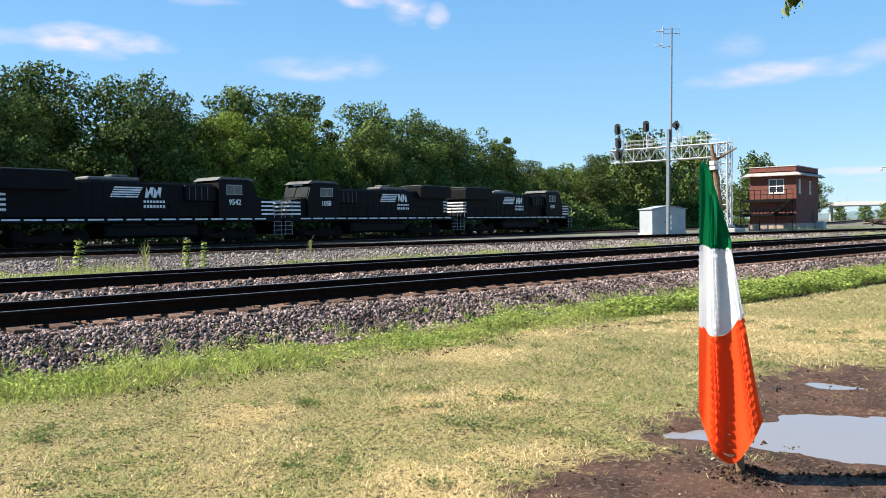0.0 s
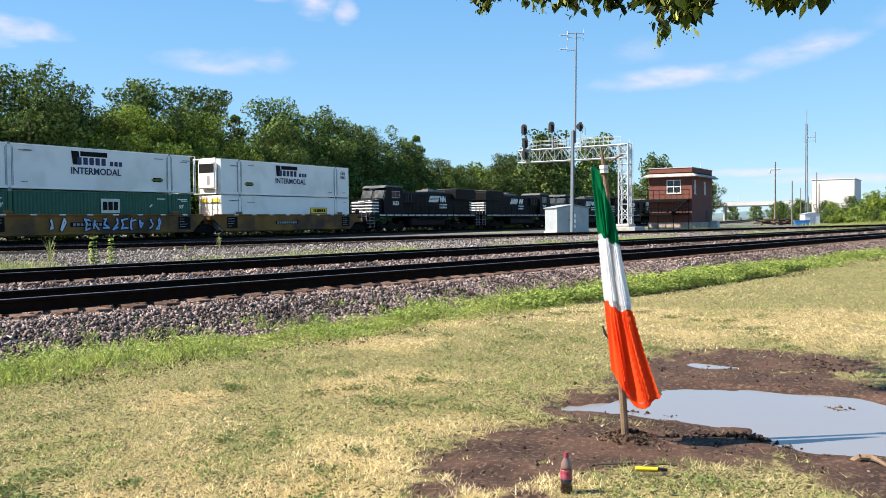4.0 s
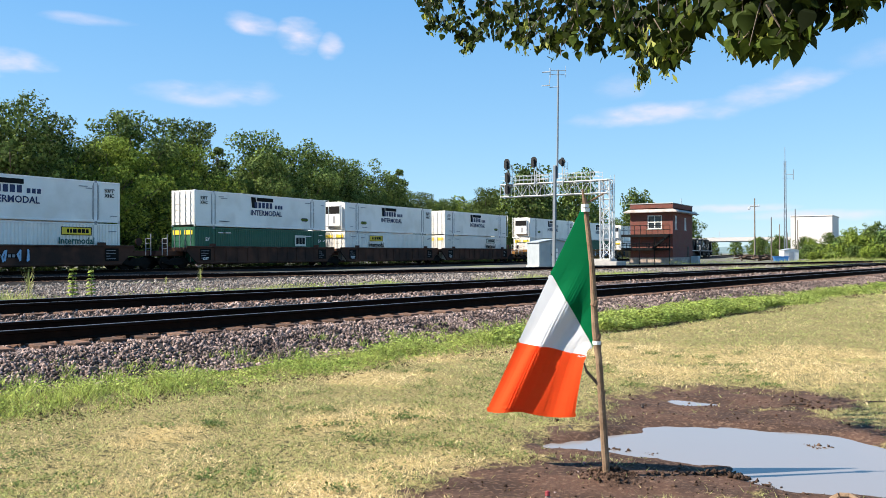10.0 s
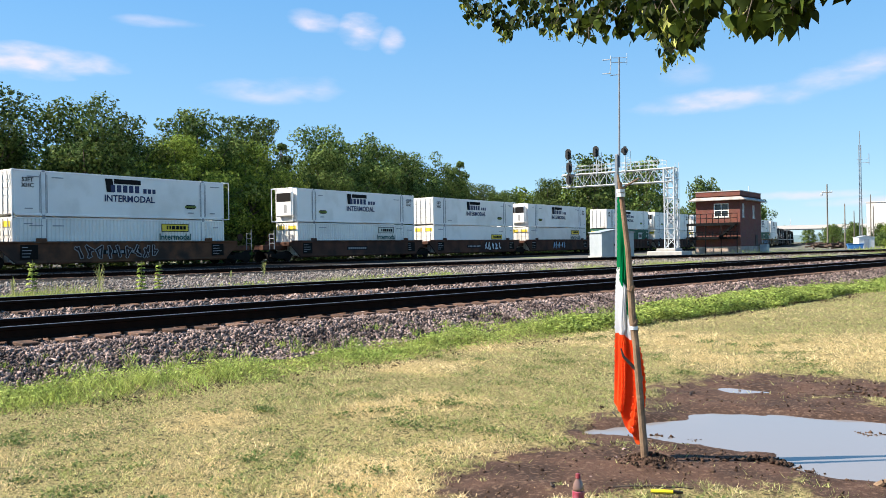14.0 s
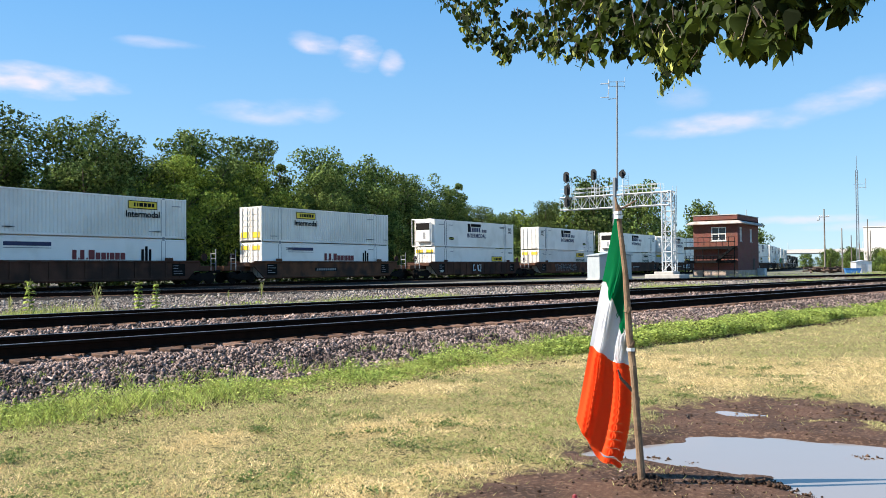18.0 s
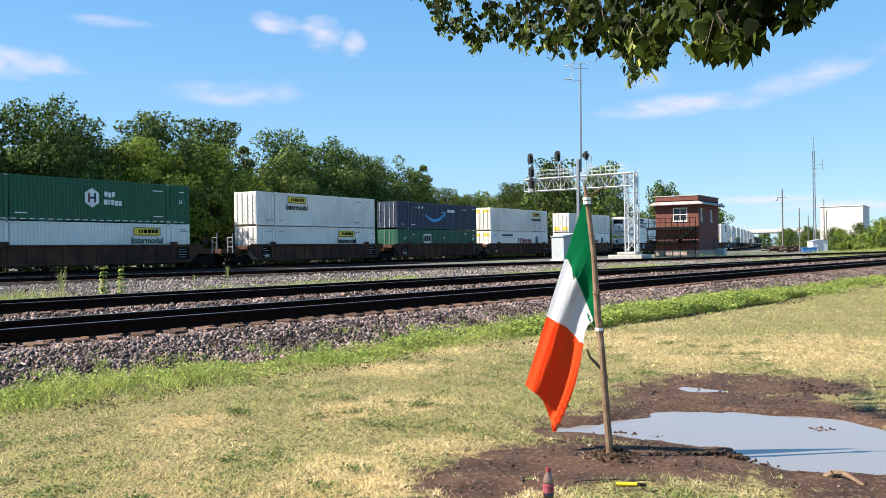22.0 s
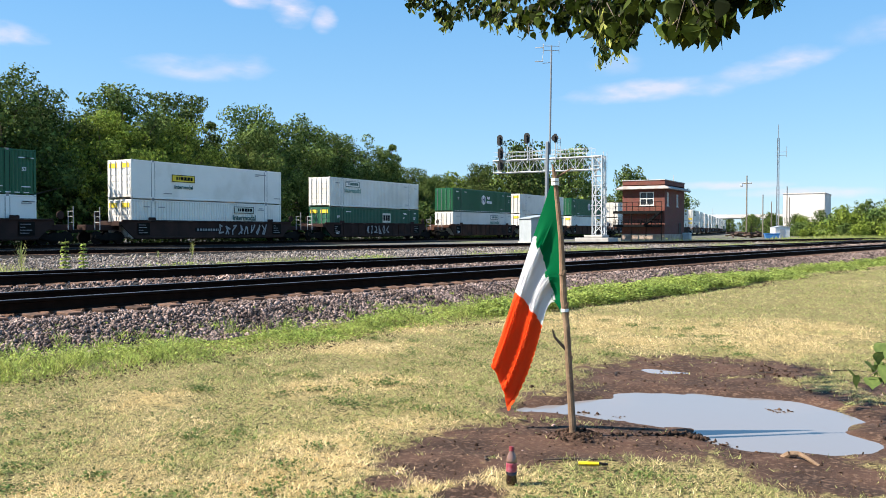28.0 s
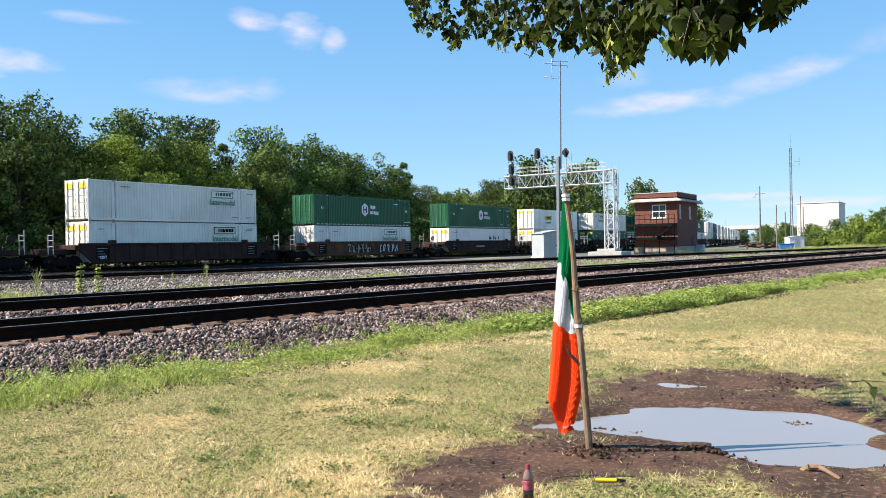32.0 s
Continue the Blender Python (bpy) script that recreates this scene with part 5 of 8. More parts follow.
def well_car(material, ribbed, left_end, right_end, graffiti, seed):
    """One well of a double-stack car. left_end, right_end: True for a coupler end with its platform, False where wells are jointed."""
    rnd = random.Random(seed)
    label = {"well_brown": "brown steel well car", "well_mustard": "mustard yellow steel well car", "well_dark": "dark grimy steel well car", "well_rust": "rust-brown steel well car"}[material]
    thing = empty("well_car", label + (" with painted graffiti" if graffiti else " carrying two stacked containers"), "rail car", "cars of the train")
    hx, hy = 8.35, 1.5
    for side in (-1, 1):
        bm = bmesh.new()
        y0, y1 = sorted((side * hy, side * (hy - 0.1)))
        prism(bm, [(-hx - 0.7, 1.3), (-hx + 0.3, 0.42), (hx - 0.3, 0.42), (hx + 0.7, 1.3), (hx + 0.7, 1.62), (hx - 1.0, 1.64), (-hx + 1.0, 1.64), (-hx - 0.7, 1.62)], y0, y1)
        s = part("side_sill", bm, material, thing)
        bm = bmesh.new()
        a, b = sorted((side * (hy + 0.09), side * (hy - 0.05)))
        soft_box(bm, -hx - 0.7, hx + 0.7, a, b, 1.6, 1.72, 0.02)
        part("top_chord", bm, material, s)
        bm = bmesh.new()
        a, b = sorted((side * (hy + 0.06), side * (hy - 0.02)))
        soft_box(bm, -hx + 0.3, hx - 0.3, a, b, 0.36, 0.5, 0.02)
        part("bottom_chord", bm, material, s)
        if ribbed:
            for k in range(13):
                x = -hx + 1.0 + k * (2 * hx - 2.0) / 12
                bm = bmesh.new()
                soft_box(bm, x - 0.06, x + 0.06, a, b, 0.5, 1.6, 0.012)
                part("rib", bm, material, s)
        for x in (-6.4, 6.4):
            bm = bmesh.new()
            soft_box(bm, x - 0.35, x + 0.35, a, b, 1.7, 1.92, 0.04)
            part("guide", bm, material, s)
    bm = bmesh.new()
    box(bm, -hx + 0.4, hx - 0.4, -1.38, 1.38, 0.3, 0.34)
    part("floor", bm, material, thing)
    for end, coupled in ((-1, left_end), (1, right_end)):
        bm = bmesh.new()
        far = hx + (2.9 if coupled else 1.5)
        x0, x1 = sorted((end * (hx + 0.2), end * far))
        soft_box(bm, x0, x1, -0.55 if coupled else -0.8, 0.55 if coupled else 0.8, 0.95, 1.35, 0.04)
        x0, x1 = sorted((end * (hx - 0.2), end * (hx + 0.9)))
        soft_box(bm, x0, x1, -1.45, 1.45, 1.25, 1.6, 0.05)
        part("end_frame", bm, material, thing)
        if coupled:
            bogie(thing, end * (hx + 1.35))
            bm = bmesh.new()
            x0, x1 = sorted((end * far, end * (far + 0.55)))
            soft_box(bm, x0, x1, -0.12, 0.12, 0.78, 1.02, 0.04)
            part("coupler", bm, "running_gear", thing)
            bm = bmesh.new()
            for y in (-1.3, -0.75):
                tube(bm, (end * (far - 0.5), y, 1.0), (end * (far - 0.5), y, 2.6 if y < -1 else 2.3), 0.035, n=6)
            for z in (1.5, 1.9, 2.25):
                tube(bm, (end * (far - 0.5), -1.3, z), (end * (far - 0.5), -0.75, z), 0.025, n=6)
            part("ladder", bm, "ink_grey", thing)
            bm = bmesh.new()
            tube(bm, (end * (far - 0.9), -0.5, 2.0), (end * (far - 0.9), -0.42, 2.0), 0.28, n=12)
            part("brake_wheel", bm, "well_dark", thing)
        elif end < 0:
            bogie(thing, end * (hx + 1.4))
    for x, w in ((-7.2, 1.1), (7.2, 1.1)):
        bm = bmesh.new()
        box(bm, x - w / 2, x + w / 2, -hy - 0.068, -hy - 0.06, 0.62, 1.5)
        p = part("data_panel", bm, "running_gear", thing, "black data panel")
        for k in range(4):
            bm = bmesh.new()
            box(bm, x - w / 2 + 0.1, x - w / 2 + 0.1 + rnd.uniform(0.3, 0.85), -hy - 0.075, -hy - 0.069, 0.76 + k * 0.19, 0.8 + k * 0.19)
            part("data_line", bm, "ink_grey", p)
    if ribbed:
        lettering("125T", 0.3, "ink_white", thing, -7.2, -hy - 0.08, 0.72)
    else:
        bm = bmesh.new()
        box(bm, -2.2, 0.6, -hy - 0.012, -hy - 0.004, 0.86, 1.16)
        p = part("number_board", bm, "ink_black", thing)
        for k in range(9):
            bm = bmesh.new()
            box(bm, -2.0 + k * 0.28, -1.82 + k * 0.28, -hy - 0.02, -hy - 0.013, 0.92, 1.1)
            part("number_bar", bm, "ink_grey", p)
    for k in range(8):
        x = -7 + k * 2
        bm = bmesh.new()
        box(bm, x, x + 0.45, -hy - 0.1, -hy - 0.092, 1.62, 1.7)
        part("reflector", bm, "scrap" if material != "well_mustard" else "ink_white", thing)
    if graffiti:
        for start, count, colour in graffiti:
            for k in range(count):
                x0 = start + k * 0.72
                nodes = [(x0 + rnd.uniform(-0.26, 0.3), 1.02 + z + rnd.uniform(-0.08, 0.08)) for z in rnd.choice(((-0.32, 0.34, 0.05, 0.1, -0.3), (0.34, -0.3, -0.32, 0.1, 0.32), (-0.3, 0.3, 0.32, 0.0, -0.34), (0.3, 0.32, 0.0, -0.32, -0.25)))]
                shapes = []
                for wide, lift in ((0.11, 0.0), (0.06, 0.009)):
                    bm = bmesh.new()
                    for (xa, za), (xb, zb) in zip(nodes, nodes[1:]):
                        d = Vector((xb - xa, zb - za)).normalized() * wide
                        prism(bm, [(xa - d.x * 0.6 - d.y, za - d.y * 0.6 + d.x), (xa - d.x * 0.6 + d.y, za - d.y * 0.6 - d.x), (xb + d.x * 0.6 + d.y, zb + d.y * 0.6 - d.x), (xb + d.x * 0.6 - d.y, zb + d.y * 0.6 + d.x)], -hy - 0.085 - lift, -hy - 0.078 - lift)
                        lift += 0.0015
                    shapes.append(bm)
                g = part("graffiti", shapes[0], "well_dark" if colour != "well_dark" else "ink_grey", thing, "painted graffiti shapes")
                part("graffiti_stroke", shapes[1], colour, g)
    return thing


def locomotive(number, cab_front):
    """A six-axle diesel, long hood and wide cab; built with its cab towards +x."""
    thing = empty("locomotive", "black diesel freight locomotive with white striped ends and white side lettering", "locomotive", "locomotives of the train")
    L = 11.05
    bm = bmesh.new()
    soft_box(bm, -L, L, -1.5, 1.5, 1.45, 1.72, 0.03)
    prism(bm, [(-L, 1.45), (-L + 0.4, 0.5), (-L + 0.5, 0.5), (-L + 0.6, 1.45)], -1.4, 1.4)
    prism(bm, [(L, 1.45), (L - 0.4, 0.5), (L - 0.5, 0.5), (L - 0.6, 1.45)], -1.4, 1.4)
    part("deck", bm, "loco_black", thing)
    for side in (-1, 1):
        a, b = sorted((side * 1.5, side * 1.512))
        x = -L + 1.2
        while x < L - 1.5:
            bm = bmesh.new()
            box(bm, x, x + 1.05, a, b, 1.6, 1.7)
            part("sill_stripe", bm, "ink_white", thing, "white reflective sill stripe")
            x += 1.3
    bm = bmesh.new()
    soft_box(bm, -L + 1.2, 5.2, -1.0, 1.0, 1.72, 4.15, 0.12)
    hood = part("long_hood", bm, "loco_black", thing)
    bm = bmesh.new()
    prism(bm, [(-L + 1.0, 3.5), (-L + 5.6, 3.5), (-L + 5.6, 4.45), (-L + 5.2, 4.62), (-L + 1.3, 4.62), (-L + 1.0, 4.4)], -1.45, 1.45)
    part("radiator_housing", bm, "loco_black", thing)
    bm = bmesh.new()
    soft_box(bm, -L + 1.2, -L + 5.3, -1.3, 1.3, 4.63, 4.7, 0.02)
    part("radiator_screen", bm, "loco_roof", thing)
    bm = bmesh.new()
    soft_box(bm, -4.2, -0.6, -0.85, 0.85, 4.16, 4.42, 0.08)
    soft_box(bm, -2.4, -1.2, -0.45, 0.45, 4.43, 4.6, 0.05)
    part("exhaust_housing", bm, "loco_roof", thing)
    for k in range(13):
        x = -L + 6.2 + k * 0.78
        for side in (-1, 1):
            bm = bmesh.new()
            a, b = sorted((side * 1.0, side * 1.03))
            soft_box(bm, x, x + 0.7, a, b, 2.0 if k % 4 else 2.4, 3.9, 0.012)
            part("hood_door", bm, "loco_black", hood)
    for side in (-1, 1):
        a, b = sorted((side * 1.0, side * 1.25))
        bm = bmesh.new()
        soft_box(bm, 2.6, 5.2, a, b, 2.9, 4.0, 0.05)
        blower = part("blower_box", bm, "loco_black", thing)
        for k in range(4):
            bm = bmesh.new()
            tube(bm, (2.9 + k * 0.5, side * 1.27, 3.0), (2.9 + k * 0.5, side * 1.27, 3.9), 0.03, n=6)
            part("pipe", bm, "loco_roof", blower)
    bm = bmesh.new()
    prism(bm, [(5.2, 1.72), (8.6, 1.72), (8.6, 3.3), (8.25, 4.3), (7.9, 4.5), (5.5, 4.5), (5.2, 4.3)], -1.48, 1.48)
    cab = part("cab", bm, "loco_black", thing)
    bm = bmesh.new()
    prism(bm, [(5.1, 4.42), (8.5, 4.42), (8.0, 4.68), (5.5, 4.68)], -1.4, 1.4)
    part("cab_roof", bm, "loco_roof", cab, "pale cab roof, sunlit highlight in its colour")
    for side in (-1, 1):
        for x0, x1 in ((5.9, 6.5), (6.62, 7.2)):
            bm = bmesh.new()
            a, b = sorted((side * 1.48, side * 1.5))
            box(bm, x0 - 0.05, x1 + 0.05, a, b, 3.4, 4.12)
            w = part("window_frame", bm, "ink_grey", cab)
            bm = bmesh.new()
            a, b = sorted((side * 1.5, side * 1.508))
            box(bm, x0, x1, a, b, 3.46, 4.06)
            part("pane", bm, "glass_dark", w)
        lettering(number, 0.55, "ink_white", cab, 6.6, side * 1.49, 2.85, 0 if side < 0 else 180, "number")
    for y in (-0.75, 0.75):
        bm = bmesh.new()
        prism(bm, [(8.6, 3.38), (8.63, 3.38), (8.33, 4.2), (8.3, 4.2)], y - 0.6, y + 0.6)
        part("windscreen", bm, "glass_dark", cab)
    bm = bmesh.new()
    prism(bm, [(8.6, 1.72), (10.4, 1.72), (10.4, 2.75), (10.1, 3.1), (8.6, 3.3)], -1.25, 1.25)
    nose = part("nose", bm, "loco_black", thing)
    for z in (1.95, 2.25, 2.55, 2.85):
        bm = bmesh.new()
        box(bm, 9.2, 10.41, -1.258, 1.258, z, z + 0.13)
        box(bm, 10.38, 10.412, -1.2, 1.2, z, z + 0.13)
        part("nose_stripe", bm, "ink_white", nose, "white nose stripe")
    for z in (2.2, 2.5, 2.8, 3.1):
        bm = bmesh.new()
        box(bm, -L + 1.18, -L + 1.7, -1.012, 1.012, z, z + 0.14)
        part("end_stripe", bm, "ink_white", hood, "white stripe on the hood end")
    bm = bmesh.new()
    box(bm, 10.405, 10.47, -0.35, 0.35, 2.95, 3.08)
    box(bm, 8.2, 8.4, -0.5, 0.5, 4.3, 4.45)
    part("headlight", bm, "ink_white", nose)
    for side in (-1, 1):
        turn = 0 if side < 0 else 180
        y = side * 1.036
        for k in range(5):
            bm = bmesh.new()
            a, b = sorted((y, y + side * 0.006))
            prism(bm, [(-2.9 + 0.08 * k, 3.1 + k * 0.15), (-0.9 + 0.08 * k, 3.1 + k * 0.15), (-0.86 + 0.08 * k, 3.19 + k * 0.15), (-2.86 + 0.08 * k, 3.19 + k * 0.15)] if side < 0 else
                  [(2.9 - 0.08 * k - 3.2, 3.1 + k * 0.15), (0.9 - 0.08 * k - 3.2, 3.1 + k * 0.15), (0.86 - 0.08 * k - 3.2, 3.19 + k * 0.15), (2.86 - 0.08 * k - 3.2, 3.19 + k * 0.15)], a, b)
            part("logo_stripe", bm, "ink_white", hood, "white speed stripe")
        base = -0.4 if side < 0 else -2.8
        for k, (a0, b0) in enumerate(((0, 0.55), (0.62, 1.15))):
            x0, x1 = (base + a0, base + b0) if side < 0 else (base - b0, base - a0)
            bm = bmesh.new()
            a, b = sorted((y, y + side * 0.008))
            prism(bm, [(x0, 3.1), (x1 - 0.3, 3.1), (x1 - 0.16, 3.45), (x1, 3.1), (x1 + 0.14, 3.8), (x0 + 0.42, 3.8), (x0 + 0.3, 3.45), (x0 + 0.14, 3.8)], a, b)
            part("logo_shape", bm, "ink_white", hood, "white logo shape")
        for row, z in enumerate((2.72, 2.42)):
            for k in range(7):
                bm = bmesh.new()
                x0 = (-0.5 + k * 0.24) if side < 0 else (-4.2 + k * 0.24)
                a, b = sorted((y, y + side * 0.006))
                box(bm, x0, x0 + 0.17, a, b, z, z + 0.2)
                part("logo_letter_shape", bm, "ink_white", hood)
    bm = bmesh.new()
    soft_box(bm, -3.4, 3.6, -1.35, 1.35, 0.42, 1.4, 0.18)
    part("fuel_tank", bm, "loco_black", thing)
    for side in (-1, 1):
        for k in range(2):
            bm = bmesh.new()
            tube(bm, (-3.0 + k * 3, side * 1.28, 1.28), (-0.6 + k * 3, side * 1.28, 1.28), 0.17, n=10)
            part("air_reservoir", bm, "running_gear", thing)
    bogie(thing, -6.6, 3, r=0.53, gap=1.85)
    bogie(thing, 6.6, 3, r=0.53, gap=1.85)
    for side in (-1, 1):
        bm = bmesh.new()
        y = side * 1.45
        for k in range(10):
            x = -L + 1.0 + k * 1.7
            tube(bm, (x, y, 1.7), (x, y, 2.72), 0.025, n=5)
        tube(bm, (-L + 1.0, y, 2.72), (-L + 1.0 + 9 * 1.7, y, 2.72), 0.025, n=5)
        part("handrail", bm, "loco_black", thing)
        for end in (-1, 1):
            bm = bmesh.new()
            for k in range(4):
                x0, x1 = sorted((end * (L - 0.05), end * (L - 0.75)))
                box(bm, x0, x1, min(y, y - side * 0.35), max(y, y - side * 0.35), 0.45 + k * 0.32, 0.49 + k * 0.32)
            for xx in (end * (L - 0.08), end * (L - 0.78)):
                tube(bm, (xx, y, 0.4), (xx, y, 2.75), 0.025, n=5)
            part("steps", bm, "ink_grey", thing, "steps with pale grab rails")
    for end in (-1, 1):
        bm = bmesh.new()
        x0, x1 = sorted((end * L, end * (L + 0.4)))
        soft_box(bm, x0, x1, -0.15, 0.15, 0.75, 1.05, 0.04)
        part("coupler", bm, "running_gear", thing)
        bm = bmesh.new()
        for y in (-0.9, -0.5, 0.5, 0.9):
            tube(bm, (end * L, y, 1.5), (end * (L + 0.25), y, 0.9), 0.03, n=5)
            tube(bm, (end * (L + 0.25), y, 0.9), (end * (L + 0.3), y, 0.6), 0.03, n=5)
        part("air_hoses", bm, "running_gear", thing)
    return thing


# place behind the train's datum (metres), upper box, lower box, well: the boxes as arguments of container(), the well as of well_car()
P, Q = dict(kind="cooled"), dict(kind="cooled", front_cooler=True)


def rib(at=3.6, style="yellow", ink="ink_green", marks=1):
    return dict(kind="ribbed", word_at=at, style=style, word_ink=ink, marks=marks)


def smo(at=3.6, style="plaque"):
    return dict(kind="smooth", word_at=at, style=style)


STACKS = [
    (247.06, P, smo(), ("well_mustard", False, False, True, None)),
    (227.84, Q, dict(kind="square", word_at=1.0), ("well_mustard", False, False, False, [(-3.5, 2, "graffiti"), (-1.0, 9, "graffiti_blue")])),
    (207.77, P, rib(4.6), ("well_mustard", False, True, False, [(0.6, 7, "graffiti")])),
    (184.07, Q, rib(3.4, "faded", "ink_black"), ("well_brown", True, False, True, None)),
    (164.98, P, rib(-2.9, "yellow", "ink_black"), ("well_brown", True, False, False, None)),
    (145.84, Q, dict(kind="square", word_at=4.4), ("well_brown", True, True, False, None)),
    (122.81, P, rib(4.6), ("well_brown", False, False, True, [(-2.0, 5, "graffiti_blue")])),
    (102.98, Q, smo(4.2), ("well_brown", False, False, False, [(1.5, 5, "graffiti")])),
    (83.52, P, rib(3.6, "faded"), ("well_brown", False, True, False, None)),
    (59.59, Q, rib(3.6), ("well_rust", False, True, True, [(-4, 9, "well_dark")])),
    (37.13, P, smo(4.2), ("well_brown", True, True, True, [(-1, 3, "graffiti")])),
    (13.33, rib(-3.1, "yellow", "ink_black", 2), dict(kind="brace", word_at=2), ("well_rust", False, True, True, None)),
    (-10.11, rib(4.4, "yellow", "ink_black"), dict(kind="brace", word_at=2), ("well_brown", True, False, True, None)),
    (-29.68, dict(kind="navy", marks=0), dict(kind="square", word_at=-2.6, marks=0), ("well_brown", True, False, False, None)),
    (-49.67, rib(-3.2, "yellow", "ink_black", 0), rib(3.6, "yellow", "ink_black", 0), ("well_brown", True, True, False, None)),
    (-72.81, dict(kind="hexagon", marks=0), rib(4.2, "yellow"), ("well_brown", True, False, True, None)),
    (-92.32, rib(4.2, "yellow"), smo(4.2), ("well_brown", True, False, False, None)),
    (-111.33, dict(kind="hexagon", marks=0), rib(2.9, "pale", "ink_teal_faded", 0), ("well_brown", True, True, False, None)),
    (-135.39, rib(-4.4, "pale", "ink_teal_faded", 0), dict(kind="square", word_at=1.6), ("well_dark", True, True, True, [(-2.2, 6, "ink_grey")])),
    (-158.5, smo(-3.2), rib(3.4, "faded"), ("well_dark", False, True, True, [(0.5, 8, "ink_grey")])),
    (-182.08, dict(kind="hexagon", marks=0), dict(kind="plain"), ("well_dark", False, True, True, None)),
    (-206.37, dict(kind="hexagon", marks=0), rib(4.2, "pale", "ink_teal_faded", 0), ("well_rust", False, True, True, [(-3.2, 5, "ink_grey"), (2.0, 5, "graffiti")])),
    (-230.0, rib(4.2, "pale", "ink_teal_faded"), rib(4.4, "faded", "ink_teal_faded"), ("well_dark", True, True, True, None)),
]
MOVING = []   # thing, its centre along the train, its height over the rails


def build_train():
    for k, (u, upper, lower, well) in enumerate(STACKS):
        centre = u + LONG / 2
        MOVING.append((well_car(*well, seed=100 + k), centre, 0.0, 0))
        MOVING.append((container(**lower, seed=200 + k), centre, 0.36, 0))
        MOVING.append((container(**upper, seed=300 + k), centre, 0.37 + TALL, 0))
    MOVING.append((well_car("well_dark", True, True, True, None, 99), -253.5 + LONG / 2, 0.0, 0))
    for u, number, cab_front in ((266.2, "3653", False), (288.9, "9542", True), (311.2, "1058", False), (333.6, "4207", True)):
        MOVING.append((locomotive(number, cab_front), u + 11.05, 0.0, 0 if cab_front else 180))


build_train()


def train_at(t):
    """How far the train has come along its track."""
    k = t - 16
    return 16.6 * k - 0.0026 * k * k + 0.0003 * k ** 3


def on_track(x, lift, turn):
    y = main_y(x)
    slope = (main_y(x + 6) - main_y(x - 6)) / 12
    return pose(x, y, RAIL_Z + lift, 0, 0, math.degrees(math.atan(slope)) + turn)

# ---- yard structures ----
def lattice(bm, a, b, w, d, bays, r=0.045, n=6):
    """A square lattice beam from a to b, w wide and d deep, with diagonals."""
    a, b = Vector(a), Vector(b)
    along = (b - a).normalized()
    s1 = along.cross(Vector((0, 0, 1)) if abs(along.z) < 0.9 else Vector((1, 0, 0))).normalized()
    s2 = s1.cross(along).normalized()
    cs = [s1 * (i * w / 2) + s2 * (j * d / 2) for i, j in ((-1, -1), (1, -1), (1, 1), (-1, 1))]
    for c in cs:
        tube(bm, a + c, b + c, r * 1.5, n=n)
    for k in range(bays):
        p, q = a.lerp(b, k / bays), a.lerp(b, (k + 1) / bays)
        for i in range(4):
            c1, c2 = cs[i], cs[(i + 1) % 4]
            tube(bm, p + c1, p + c2, r * 0.8, n=4, cap=False)
            tube(bm, p + (c1 if k % 2 else c2), q + (c2 if k % 2 else c1), r * 0.8, n=4, cap=False)
    for i in range(4):
        tube(bm, b + cs[i], b + cs[(i + 1) % 4], r * 0.8, n=4, cap=False)


def signal_head(thing, x, y, z, tall):
    """A black signal head with a backing plate and hooded lamps, on its post."""
    bm = bmesh.new()
    pts = [(0.38 * math.cos(a) * (1 if tall else 1.15), (0.38 if not tall else 0.38) * math.sin(a) + (0.28 if math.sin(a) > 0 else -0.28) * tall) for a in np.linspace(0, 2 * math.pi, 20, endpoint=False)]
    a = [bm.verts.new((x, y + px, z + pz)) for px, pz in pts]
    b = [bm.verts.new((x + 0.06, y + px, z + pz)) for px, pz in pts]
    bm.faces.new(a)
    bm.faces.new(b[::-1])
    for i in range(len(a)):
        bm.faces.new((a[i], b[i], b[(i + 1) % len(a)], a[(i + 1) % len(a)]))
    bmesh.ops.recalc_face_normals(bm, faces=bm.faces)
    head = part("signal_head", bm, "signal_black", thing, "black oval signal backing plate")
    for dz in ((-0.32, 0, 0.32) if tall else (-0.12, 0.16)):
        bm = bmesh.new()
        tube(bm, (x - 0.22, y, z + dz), (x, y, z + dz), 0.11, n=10)
        part("lamp_hood", bm, "signal_black", head)
    bm = bmesh.new()
    soft_box(bm, x + 0.06, x + 0.3, y - 0.16, y + 0.16, z - 0.5, z + 0.5, 0.03)
    part("lamp_case", bm, "signal_black", head)


